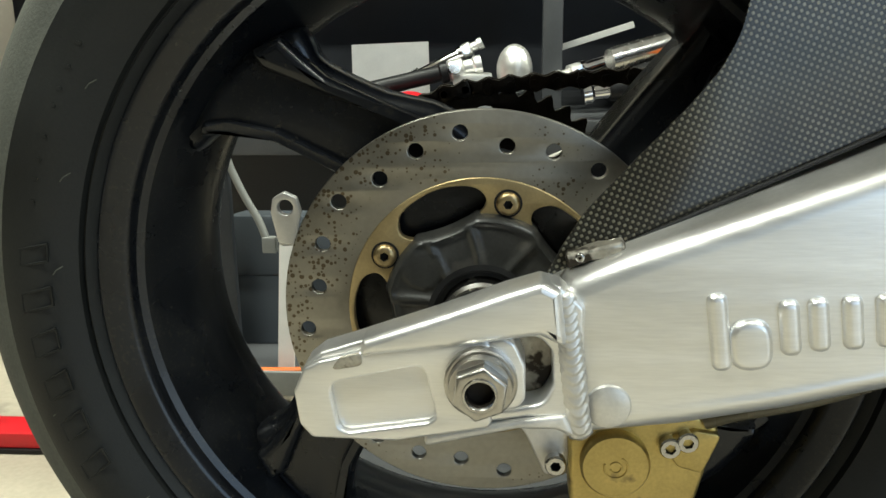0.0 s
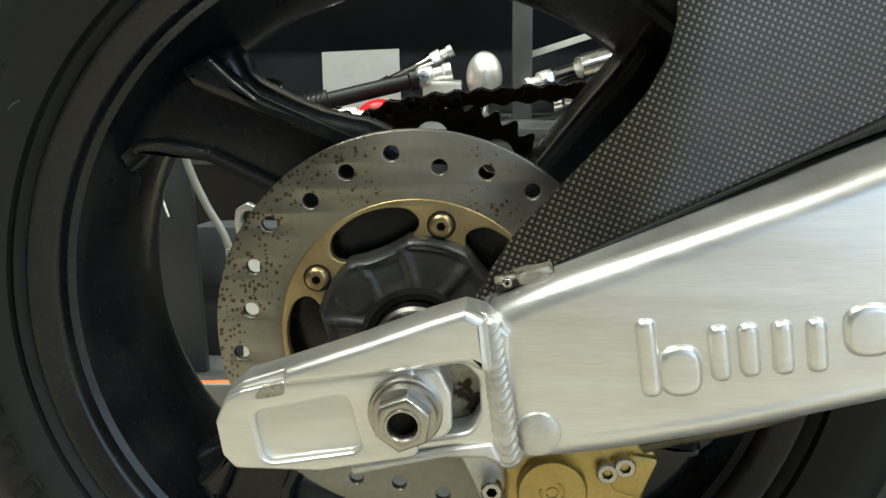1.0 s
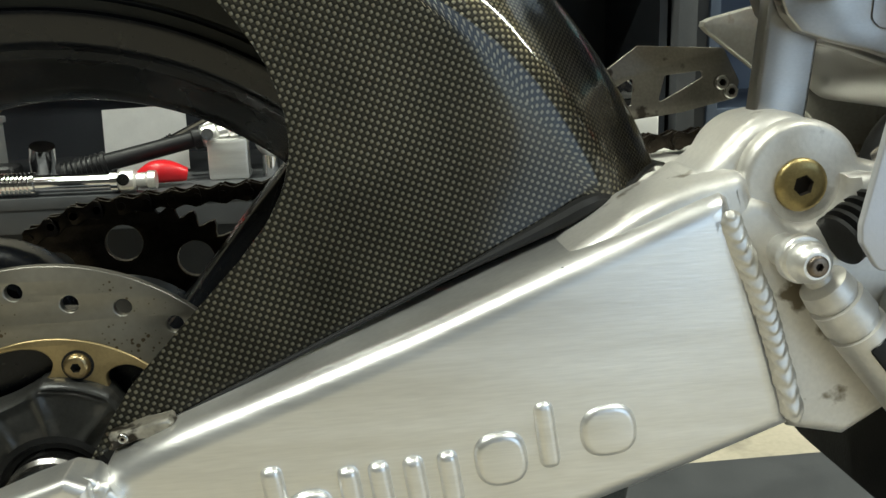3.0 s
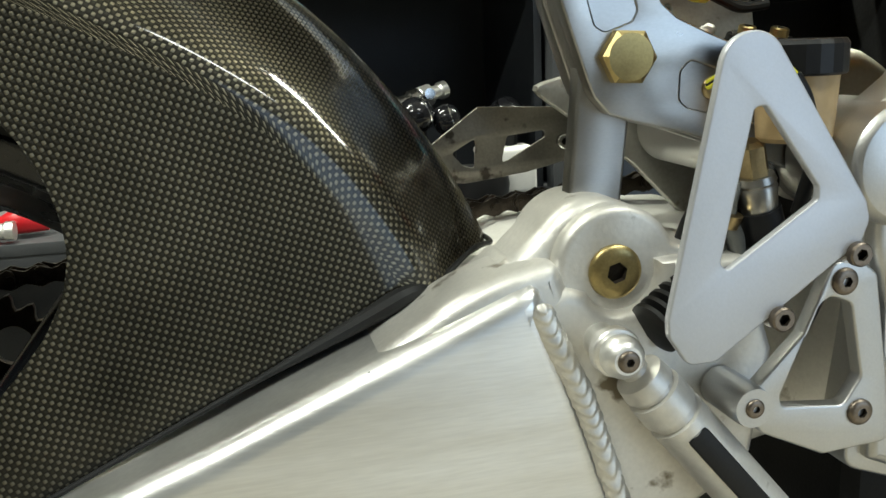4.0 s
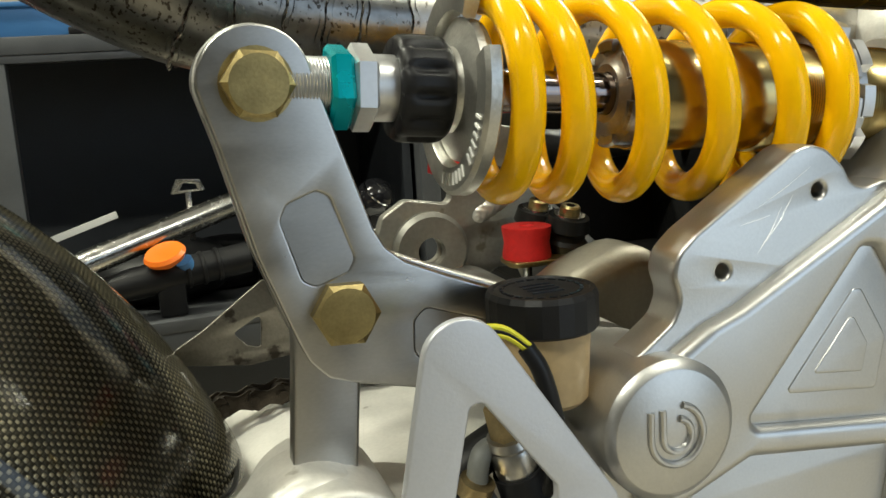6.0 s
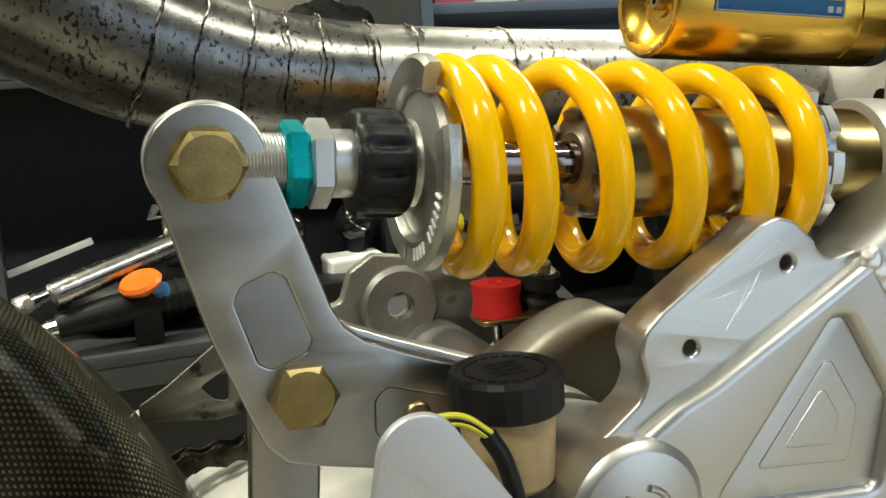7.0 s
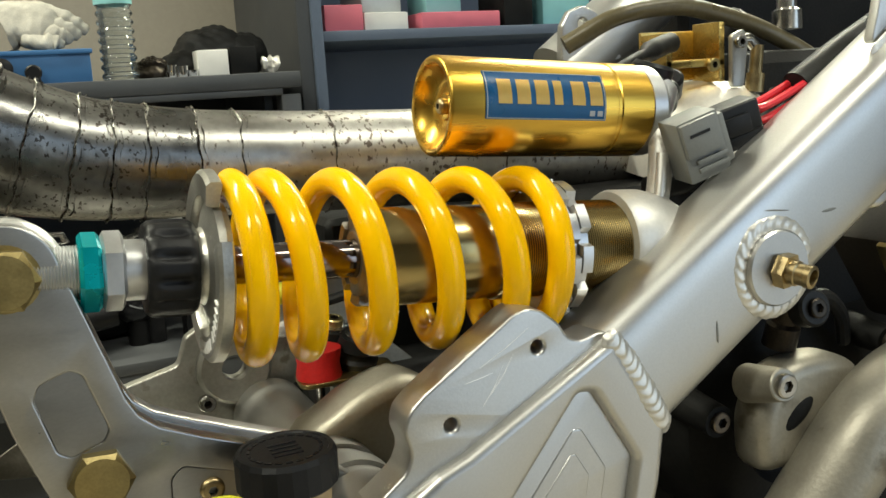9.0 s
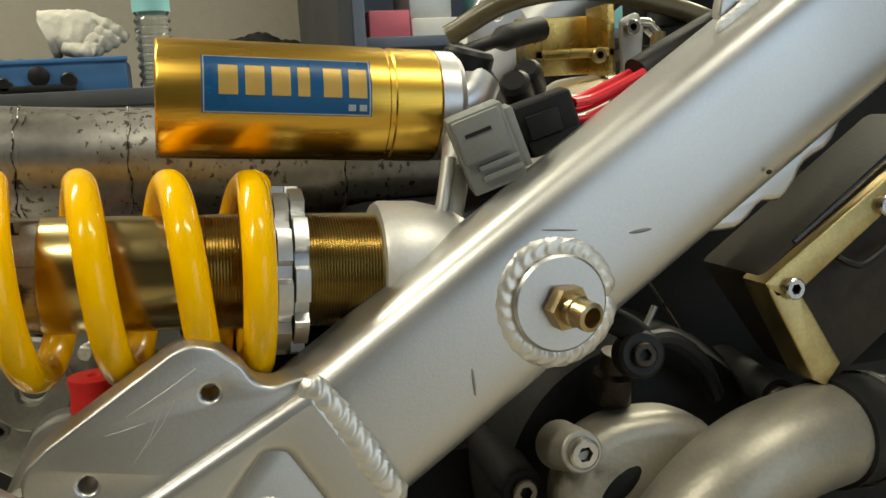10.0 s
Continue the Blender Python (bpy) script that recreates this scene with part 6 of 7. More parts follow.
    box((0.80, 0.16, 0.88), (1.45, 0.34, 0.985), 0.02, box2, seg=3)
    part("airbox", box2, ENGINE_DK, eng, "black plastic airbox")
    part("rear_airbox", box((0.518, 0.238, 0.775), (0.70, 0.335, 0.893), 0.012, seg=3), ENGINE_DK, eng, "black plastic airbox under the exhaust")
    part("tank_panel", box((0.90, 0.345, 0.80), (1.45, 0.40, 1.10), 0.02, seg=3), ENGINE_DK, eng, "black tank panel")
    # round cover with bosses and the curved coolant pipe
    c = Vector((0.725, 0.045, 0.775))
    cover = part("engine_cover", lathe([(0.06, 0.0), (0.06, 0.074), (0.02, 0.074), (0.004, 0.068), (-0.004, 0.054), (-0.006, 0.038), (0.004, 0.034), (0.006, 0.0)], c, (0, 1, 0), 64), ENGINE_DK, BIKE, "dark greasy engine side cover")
    # pale cast web that carries the screw boss and runs into the pipe
    web = [(0.667, 0.787), (0.669, 0.802), (0.677, 0.816), (0.688, 0.8225), (0.703, 0.8245), (0.722, 0.8225), (0.738, 0.813), (0.735, 0.800), (0.712, 0.792), (0.700, 0.770), (0.672, 0.768)]
    part("cover_web", flat(loop(web, 4), 0.004, 0.030, bev=0.009, res=6), CAST_DULL, cover, "dull beige cast web", 60)
    # dark blob on the web's face, painted in for the shade of a hollow
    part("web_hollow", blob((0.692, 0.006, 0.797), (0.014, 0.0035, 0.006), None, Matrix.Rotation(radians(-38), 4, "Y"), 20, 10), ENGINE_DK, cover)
    q = Vector((0.6705, -0.0060, 0.8195))
    part("screw_boss", lathe([(0.026, 0), (0.026, 0.0104), (0.0, 0.0084), (-0.0006, 0.0078), (-0.0006, 0)], q, (0.05, 1, -0.25), 28), CAST_DULL, cover, "dull beige screw boss")
    bolt(cover, q + Vector((0, -0.0004, 0)), 0.0062, 0.0030, NUT, "cap", name="cover_screw")
    for a in (35, 165, 225):
        q = c + Vector((0.070 * math.cos(radians(a)), -0.02, 0.070 * math.sin(radians(a))))
        part("screw_boss", lathe([(0.05, 0), (0.05, 0.0105), (0.0, 0.0088), (0, 0)], q, (0.05, 1, 0.05), 28), ENGINE_DK, cover)
        bolt(cover, q + Vector((0, 0.0008, 0)), 0.0056, 0.0035, BOLT_DK, "cap", name="cover_screw")
    pipe = tube(bend([(0.655, -0.002, 0.700), (0.690, -0.008, 0.750), (0.718, -0.012, 0.786), (0.742, -0.011, 0.802), (0.768, -0.006, 0.8065), (0.800, 0.004, 0.8045)], 8), [0.0225] * 40 + [0.0215], 32)
    pp = part("coolant_pipe", pipe, CAST_DULL, BIKE, "cast alloy coolant pipe")
    part("hose", tube(bend([(0.788, 0.000, 0.8055), (0.80, 0.004, 0.8045), (0.83, 0.014, 0.797), (0.87, 0.03, 0.782)], 6), 0.0245, 28), SEAL, pp, "black rubber hose")
    part("hose_clip", lathe([(0, 0.0250), (0, 0.0258), (0.009, 0.0258), (0.009, 0.0250)], (0.808, 0.0065, 0.8025), (1, 0.3, -0.22), 40), STEEL, pp, "steel hose clip")
    # union with a bolt above the cover
    u = part("pipe_union", lathe([(0, 0), (0, 0.009), (0.012, 0.009), (0.014, 0.007), (0.022, 0.007), (0.022, 0)], (0.6990, 0.026, 0.8270), (0.1, -0.2, 1), 24), CHAIN, BIKE, "dark greasy pipe union")
    part("eye", lathe([(-0.004, 0), (-0.004, 0.0085), (-0.0025, 0.0100), (0.006, 0.0100), (0.008, 0)], (0.7050, 0.010, 0.8500), (0.1, 1, -0.25), 28), SEAL, u)
    bolt(u, (0.7048, 0.0065, 0.8505), 0.0052, 0.0030, CHAIN, "cap", direction=(-0.1, -1, 0.25))
    part("hose", tube(bend([(0.688, 0.022, 0.868), (0.700, 0.015, 0.862), (0.708, 0.014, 0.8555)], 6), 0.0058, 12), ENGINE_DK, u)
    part("drain_pipe", tube(bend([(0.708, 0.016, 0.853), (0.724, 0.018, 0.852), (0.742, 0.024, 0.838), (0.756, 0.034, 0.818)], 6), 0.0040, 10), SEAL, u)
    part("stay", tube([(0.728, 0.05, 0.846), (0.736, 0.052, 0.858)], 0.0016, 8), CAST_DULL, u)
    part("thin_rod", tube([(0.735, 0.06, 0.872), (0.768, 0.075, 0.830)], 0.0008, 6), STEEL_PLATE, u)

    # gold channel bracket with its dark box
    gb = flat(rounded([(0.7565, 0.8755), (0.7620, 0.8690), (0.7730, 0.8705), (0.8350, 0.9130), (0.8350, 0.9270)], 0.0012, 2), -0.0020, 0.0150, bev=0.0008)
    flat(rounded([(0.7570, 0.8750), (0.7660, 0.8705), (0.7735, 0.8705), (0.7940, 0.8370), (0.7865, 0.8275), (0.7800, 0.8315)], 0.0012, 2), -0.0020, 0.0150, bev=0.0008, bm=gb)
    g = part("gold_bracket", gb, ZINC, BIKE, "gold anodised channel bracket")
    bolt(g, (0.7690, -0.0018, 0.8725), 0.0046, 0.0036, STEEL, "cap")
    bolt(g, (0.8150, -0.0018, 0.9030), 0.0046, 0.0036, STEEL, "cap")
    part("control_box", box((0.768, 0.004, 0.829), (0.880, 0.05, 0.893), 0.004, None, Matrix.Translation((0.778, 0, 0.866)) @ Matrix.Rotation(radians(-34), 4, "Y") @ Matrix.Translation((-0.778, 0, -0.872))), BOX_DK, g, "dusty dark control box in the bracket")
    seam = [(0.774, 0.8905), (0.842, 0.9365), (0.851, 0.9335), (0.858, 0.9235)]
    part("box_seam", tube(bend([(x, 0.0030, z) for x, z in seam], 6), 0.0012, 8), GLOSS, g)
    part("cable", tube(bend([(0.792, 0.002, 0.884), (0.797, -0.004, 0.880), (0.805, -0.004, 0.880), (0.83, 0.002, 0.890)], 6), 0.0016, 8), SEAL, g)
    # grey connector, black plug, red wires
    f = Matrix.Translation((0.6513, 0.035, 0.9378)) @ Matrix.Rotation(radians(-19), 4, "Y") @ Matrix.Rotation(radians(-12), 4, "Z")
    bm = box((-0.0115, -0.010, -0.0160), (0.0115, 0.010, 0.0160), 0.0016, None, f)
    box((0.0095, -0.0085, -0.0125), (0.0150, 0.0085, 0.0125), 0.0012, bm, f)
    box((-0.0105, -0.0125, -0.0030), (0.0095, -0.009, 0.0150), 0.0014, bm, f)
    con = part("wiring_connector", bm, GREY_PL, BIKE, "grey plastic wiring connector with black plug", 30)
    for dz in (-0.0105, -0.006):
        part("rib", box((-0.006, -0.0114, dz - 0.0012), (0.0112, -0.009, dz + 0.0012), 0.0005, None, f), GREY_PL, con)
    part("slot", box((-0.007, -0.0128, 0.0075), (0.004, -0.0120, 0.0090), 0, None, f), SEAL, con)
    f2 = Matrix.Translation((0.6810, 0.040, 0.9462)) @ Matrix.Rotation(radians(-17), 4, "Y") @ Matrix.Rotation(radians(-12), 4, "Z")
    bm = box((-0.0170, -0.0088, -0.0112), (0.0118, 0.0088, 0.0112), 0.0024, None, f2, 3)
    box((-0.0120, -0.0110, -0.0112), (0.0100, 0.0, -0.0040), 0.0016, bm, f2)
    box((-0.010, -0.0115, -0.004), (0.004, -0.009, 0.006), 0.001, bm, f2)
    part("plug", bm, PLASTIC, con, "black plastic plug", 30)
    for k in range(5):
        z, y = ((0.006, -0.006), (0.002, 0.002), (0.007, 0.004), (-0.003, -0.004), (-0.006, 0.003))[k]
        s = Vector((0.691, 0.040 + y, 0.9485 + z * 0.8))
        part("wire", tube(bend([s, s + Vector((0.010, 0.001, 0.0015)), s + Vector((0.026, 0.0, 0.0080)), s + Vector((0.048, 0.002, 0.0170))], 6), 0.0021, 8), WIRE_RED if k < 4 else SEAL, con)
    part("sleeve", tube(bend([(0.724, 0.040, 0.9625), (0.740, 0.042, 0.970), (0.765, 0.046, 0.981), (0.82, 0.05, 1.005)], 6), 0.0085, 16), SEAL, con, "black cloth wire sleeve")
    for k in range(2):
        part("cable", tube(bend([(0.640, 0.06, 0.915), (0.665, 0.055, 0.917), (0.70, 0.05, 0.925), (0.73, 0.06, 0.95 + 0.01 * k)], 6), 0.0062 - 0.002 * k, 12), SEAL, con)
    # throttle parts behind: lug, gold bracket, hose, cover
    lug = flat(rounded([(0.727, 0.985), (0.729, 1.013), (0.736, 1.024), (0.748, 1.028), (0.760, 1.023), (0.772, 1.008), (0.785, 0.985)], 0.004, 4), 0.276, 0.284, [circle(0.7478, 1.0140, 0.0042, 20)], 0.0015, 3)
    lg = part("frame_lug", lug, SATIN, BIKE, "satin silver frame lug")
    part("far_tube", tube([(0.74, 0.30, 0.975), (0.95, 0.31, 1.12)], 0.028, 28), SATIN, lg)
    bm = box((0.718, 0.1400, 0.968), (0.7230, 0.165, 0.998), 0.0008)
    box((0.718, 0.165, 0.968), (0.765, 0.168, 1.000), 0.0008, bm)
    box((0.7605, 0.1400, 0.966), (0.7650, 0.166, 1.004), 0.0008, bm)
    box((0.718, 0.1400, 0.976), (0.765, 0.1425, 0.981), 0.0008, bm)
    gb = part("throttle_bracket", bm, PASSIVATED, BIKE, "gold anodised throttle bracket", 20)
    bolt(gb, (0.7545, 0.140, 0.9770), 0.0042, 0.003, ZINC, "cap")
    part("spindle", tube([(0.770, 0.138, 0.992), (0.783, 0.138, 0.992), (0.790, 0.138, 0.985), (0.787, 0.138, 0.965)], 0.0042, 12), STEEL, gb)
    part("ferrule", lathe([(0, 0), (0, 0.006), (0.012, 0.006), (0.012, 0.004), (0.03, 0.004), (0.03, 0)], (0.786, 0.136, 0.958), (0.1, 0, 1), 16), BRASS, gb)
    part("arm_plate", flat(rounded([(0.766, 0.962), (0.766, 0.995), (0.776, 0.999), (0.779, 0.990), (0.776, 0.962)], 0.003), 0.134, 0.138, bev=0.0006), SATIN, gb)
    bolt(gb, (0.7710, 0.134, 0.9905), 0.0042, 0.004, STEEL, "cap")
    part("cable_sleeve", tube(bend([(0.655, 0.11, 0.975), (0.68, 0.12, 0.983), (0.71, 0.135, 0.990), (0.722, 0.14, 0.992)], 6), [0.0035] * 9 + [0.0065] * 10, 12), SEAL, gb, "black rubber cable sleeve")
    tb = part("throttle_body", lathe([(0, 0), (0, 0.056), (-0.02, 0.054), (-0.040, 0.044), (-0.052, 0.026), (-0.056, 0)], (0.765, 0.165, 0.912), (0.05, 0.15, -1), 40), ALU_CAST, BIKE, "pale cast throttle body")
    for p, q in (((0.706, 0.120, 0.968), 0.007), ((0.697, 0.115, 0.962), 0.008)):
        part("knob", lathe([(-0.012, 0), (-0.012, q), (0.004, q), (0.006, q * 0.7), (0.006, 0)], p, (-0.4, -0.6, 0.5), 20), PLASTIC, tb, "black plastic knob")
    part("fuel_hose", tube(bend([(0.695, 0.22, 0.996), (0.730, 0.205, 1.014), (0.775, 0.20, 1.019), (0.82, 0.20, 1.011), (0.862, 0.20, 0.998), (0.905, 0.19, 0.972), (0.95, 0.18, 0.93)], 8), 0.0064, 16), HOSE, BIKE, "smoky translucent fuel hose")
    v = part("vent_valve", lathe([(0, 0), (0, 0.011), (0.014, 0.011), (0.016, 0.0075), (0.028, 0.0075), (0.028, 0.009), (0.045, 0.009), (0.045, 0)], (0.879, 0.20, 1.000), (0.0, 0.05, 1), 24), STEEL, BIKE, "grey metal vent valve")
    part("rubber_cap", lathe([(0, 0), (0, 0.015), (0.014, 0.013), (0.02, 0.006), (0.022, 0)], (0.845, 0.22, 0.997), (0, 0, 1), 24), SEAL, v)
    # small red-and-yellow plug under the shock
    pl = part("sensor_plug", box((-0.0125, -0.006, -0.0040), (0.0105, 0.006, 0.0040), 0.0015, None, Matrix.Translation((0.4490, 0.170, 0.8660)) @ Matrix.Rotation(radians(7), 4, "Y")), RED_PAINT, BIKE, "red and yellow sensor plug")
    part("seal", lathe([(0, 0), (0, 0.0058), (0.003, 0.0064), (0.010, 0.0064), (0.012, 0.005), (0.012, 0)], (0.4590, 0.170, 0.8650), (1, 0, -0.12), 18), WIRE_YEL, pl, "yellow plug seal")
    part("clip", box((-0.008, -0.005, 0.0042), (0.007, 0.005, 0.0105), 0.0012, None, Matrix.Translation((0.4540, 0.170, 0.8655)) @ Matrix.Rotation(radians(7), 4, "Y")), PLASTIC, pl, "black plug clip")
    part("cable", tube(bend([(0.470, 0.170, 0.8635), (0.480, 0.171, 0.859), (0.494, 0.174, 0.8545), (0.515, 0.18, 0.856)], 6), 0.0032, 10), SEAL, pl)
    # tail tray and tubes in the dark under the exhaust
    part("wiring_loom", tube(bend([(0.50, 0.20, 0.872), (0.54, 0.21, 0.868), (0.60, 0.20, 0.872), (0.66, 0.19, 0.878)], 6), 0.010, 14), SEAL, BIKE, "black taped wiring loom")


engine_bits()


# ---- behind the motorcycle ----
def lift():
    t = thing("motorcycle_lift", "plain dark steel lift table under the motorcycle", "lift table", (0.4, 0.175, FLOOR))
    part("table", box((-0.34, -0.12, 0.25), (1.90, 0.64, 0.2772), 0.004), BENCH, t)
    for x in (-0.2, 1.2):
        part("leg", box((x - 0.03, 0.08, FLOOR), (x + 0.03, 0.27, 0.25), 0.004), BENCH, t)


def bench():
    t = thing("workbench", "dark grey steel workbench with an open lower shelf", "workbench", (0, 1.5, FLOOR))
    part("worktop", box((-1.15, 1.30, 0.985), (0.820, 1.93, 1.0135), 0.003), BENCH, t)
    part("front_rail", box((-1.12, 1.303, 0.9725), (0.785, 1.335, 0.985), 0.002), BENCH, t)
    for x in (-1.12, 0.080, 0.782):
        part("leg", box((x, 1.304, FLOOR), (x + 0.036, 1.345, 0.973), 0.002), BENCH, t)
    for x in (-1.12, 0.782):
        part("leg", box((x, 1.88, FLOOR), (x + 0.036, 1.92, 0.985), 0.002), BENCH, t)
    part("lower_shelf", box((-1.16, 1.175, 0.5405), (0.80, 1.93, 0.5600), 0.002), BENCH, t)
    part("shelf_bracket", box((-1.14, 1.18, 0.50), (0.78, 1.21, 0.5405), 0.002), BENCH, t)
    part("back_panel", box((-1.12, 1.70, FLOOR), (0.785, 1.715, 0.985), 0), BENCH_DK, t, "black rear panel")
    part("side_panel", box((0.76, 1.345, FLOOR), (0.775, 1.70, 0.985), 0), BENCH_DK, t, "black side panel")
    part("kick_panel", box((-1.12, 1.36, FLOOR), (0.76, 1.375, 0.5405), 0), BENCH_DK, t, "black lower panel")


SHELF_Z, TOP_Z = 0.5600, 1.0135


def ratchet(p0, p1, r, label, handle=CHROME, grip=None, rings=8):
    """A wrench lying from p0 to p1: knurled grip, shank, head."""
    a, b = Vector(p0), Vector(p1)
    d = (b - a).normalized()
    ln = (b - a).length
    t = thing("torque_wrench", label, "wrench", (a.x, a.y, SHELF_Z), "wrenches on the bench shelf")
    prof = [(0, 0), (0, r * 0.9), (ln * 0.03, r)]
    for k in range(rings):
        u = ln * (0.03 + 0.032 * k)
        prof += [(u, r), (u + ln * 0.008, r * 0.86), (u + ln * 0.020, r * 0.86), (u + ln * 0.024, r)]
    prof += [(ln * (0.30 if rings else 0.80), r), (ln * (0.305 if rings else 0.81), r * 0.75), (ln * 0.86, r * 0.72), (ln * 0.87, r * 0.95), (ln * 0.92, r * 0.95), (ln * 0.92, 0)]
    part("shank", lathe(prof, a, d, 28), grip or handle, t)
    part("head", lathe([(0, 0), (0, r * 0.8), (r * 0.2, r * 0.95), (r * 1.3, r * 0.95), (r * 1.5, r * 0.62), (r * 2.2, r * 0.62), (r * 2.4, r * 0.78), (r * 3.0, r * 0.78), (r * 3.0, 0)], a + d * ln * 0.92, d, 24), ALU_POL, t, "bright metal ratchet head")
    part("drive_pin", lathe([(0, 0), (0, r * 0.5), (r * 1.6, r * 0.5), (r * 1.6, 0)], a + d * ln * 0.95, (0.2, -1, 0.2), 16), CHROME, t)
    return t


def shelf_tools():
    # white card, box with a wooden wedge
    bm = box((-0.077, -0.002, -0.0), (0.077, 0.002, 0.124), 0.0008, None, Matrix.Translation((-0.213, 1.415, SHELF_Z)) @ Matrix.Rotation(radians(-14), 4, "X") @ Matrix.Rotation(radians(-2), 4, "Y"))
    single("card", bm, WHITE, "blank pale card leaning on the bench's rear panel", "card")
    t = thing("tool_box", "white box with a wooden block on the bench shelf", "box", (-0.50, 1.36, SHELF_Z))
    part("body", box((-0.60, 1.30, SHELF_Z), (-0.466, 1.42, 0.664), 0.004), WHITE, t)
    part("lid", box((-0.605, 1.295, 0.664), (-0.462, 1.425, 0.676), 0.003), WHITE, t)
    w = flat(rounded([(-0.502, 0.676), (-0.460, 0.676), (-0.434, 0.704), (-0.462, 0.718), (-0.497, 0.686)], 0.003), 1.33, 1.37, bev=0.002)
    single("wooden_block", w, TIMBER, "varnished wooden wedge lying on the white box", "wood block")
    # long black-gripped wrench and chrome extension bars
    ratchet((-0.335, 1.27, SHELF_Z + 0.022), (-0.072, 1.30, SHELF_Z + 0.080), 0.021, "black-handled torque wrench with a chrome head", PLASTIC, PLASTIC)
    ratchet((-0.185, 1.33, SHELF_Z + 0.050), (-0.058, 1.33, SHELF_Z + 0.112), 0.014, "bright chrome ratchet lying on the black-handled wrench")
    t = thing("impact_socket", "chrome square drive and large bright ball socket", "socket", (0.0, 1.30, SHELF_Z))
    part("drive", box((-0.083, 1.275, SHELF_Z), (-0.012, 1.32, 0.632), 0.006, None), ALU_POL, t)
    part("ball", blob((0.029, 1.300, 0.638), (0.033, 0.033, 0.046), None, None, 36, 24), ALU_POL, t, "bright polished metal ball")
    part("neck", lathe([(0, 0), (0, 0.016), (0.045, 0.016), (0.045, 0)], (0.025, 1.30, SHELF_Z), (0, 0, 1), 24), CHROME, t)
    ratchet((0.300, 1.36, SHELF_Z + 0.118), (0.135, 1.29, SHELF_Z + 0.072), 0.017, "chrome ratchet wrench with knurled handle")
    ratchet((-0.415, 1.195, SHELF_Z + 0.020), (-0.20, 1.190, SHELF_Z + 0.020), 0.020, "chrome extension wrench with ringed handle")
    b = lathe([(0, 0), (0, 0.021), (0.028, 0.023), (0.055, 0.021), (0.055, 0)], (-0.372, 1.31, SHELF_Z + 0.020), (0.15, -0.35, 0.93), 32)
    single("socket", b, CHROME, "short chrome socket on the bench shelf", "socket")
    bm = tube(bend([(-0.198, 1.240, SHELF_Z + 0.014), (-0.160, 1.240, SHELF_Z + 0.026), (-0.115, 1.245, SHELF_Z + 0.018)], 6), [0.012 + 0.010 * math.sin(i / 12 * math.pi) for i in range(13)], 16, squash=(0.7, 1.2, 0.9))
    single("red_grip", bm, RED_PAINT, "red plastic tool grip on the bench shelf", "tool grip")
    bm = box((-0.57, 1.24, SHELF_Z), (-0.40, 1.30, 0.605), 0.012, None, None, 3)
    single("black_case", bm, PLASTIC, "black plastic tool case on the bench shelf", "tool case")
    # right-hand part of the shelf: long chrome tubes, orange knob, black pistol tools
    ratchet((0.190, 1.20, SHELF_Z + 0.100), (0.56, 1.35, SHELF_Z + 0.190), 0.021, "long chrome torque wrench laid across other tools", STEEL, STEEL, 0)
    t = thing("tool_pile", "black padded tool pouch under the wrenches", "tool pouch", (0.25, 1.35, SHELF_Z))
    part("pouch", blob((0.31, 1.37, SHELF_Z + 0.048), (0.13, 0.11, 0.060), None, None, 28, 16), PLASTIC, t)
    part("flap", blob((0.43, 1.42, SHELF_Z + 0.040), (0.11, 0.09, 0.050), None, None, 28, 16), PLASTIC, t)
    t = thing("air_gun", "black air tool with chrome nose", "air tool", (0.25, 1.22, SHELF_Z))
    part("body", tube([(0.19, 1.205, SHELF_Z + 0.050), (0.27, 1.215, SHELF_Z + 0.060), (0.45, 1.235, SHELF_Z + 0.078)], [0.020, 0.026, 0.025], 24), PLASTIC, t)
    part("nose", lathe([(0, 0), (0, 0.014), (0.03, 0.012), (0.036, 0.018), (0.05, 0.018), (0.05, 0)], (0.195, 1.205, SHELF_Z + 0.050), (-1, -0.1, -0.15), 28), CHROME, t)
    part("grip", box((0.30, 1.20, SHELF_Z), (0.345, 1.235, SHELF_Z + 0.06), 0.008), PLASTIC, t)
    for k in range(3):
        part("fin", lathe([(0, 0.0262), (0.002, 0.028), (0.006, 0.028), (0.008, 0.0262)], (0.345 + 0.025 * k, 1.2225 + 0.0025 * k, SHELF_Z + 0.0675 + 0.0025 * k), (1, 0.1, 0.1), 28), PLASTIC, t)
    bm = lathe([(0, 0), (0, 0.012), (0.012, 0.030), (0.020, 0.034), (0.026, 0.030), (0.028, 0)], (0.322, 1.20, SHELF_Z + 0.086), (-0.25, -0.35, 1), 28)
    k = part("cap", bm, ORANGE, t, "orange plastic cap")
    part("blue_collar", lathe([(-0.026, 0), (-0.026, 0.012), (0, 0.014), (0, 0)], (0.345, 1.205, SHELF_Z + 0.090), (-0.35, -0.35, 0.8), 20), BLUE_PL, k)
    # glossy round heads of the tools, each on a short neck
    for at, r, d in (((0.519, 1.30, 0.716), 0.034, (0.8, 0.3, 0.35)), ((0.579, 1.31, 0.705), 0.028, (0.9, -0.2, 0.3)), ((0.491, 1.30, 0.640), 0.040, (0.3, -0.5, 0.8)), ((0.700, 1.33, 0.704), 0.036, (0.5, -0.5, 0.7))):
        p, d = Vector(at), Vector(d).normalized()
        h = thing("ball_ratchet", "ratchet with a glossy black ball head on the bench shelf", "ratchet", (p.x, p.y, SHELF_Z), "ball ratchets on the bench shelf")
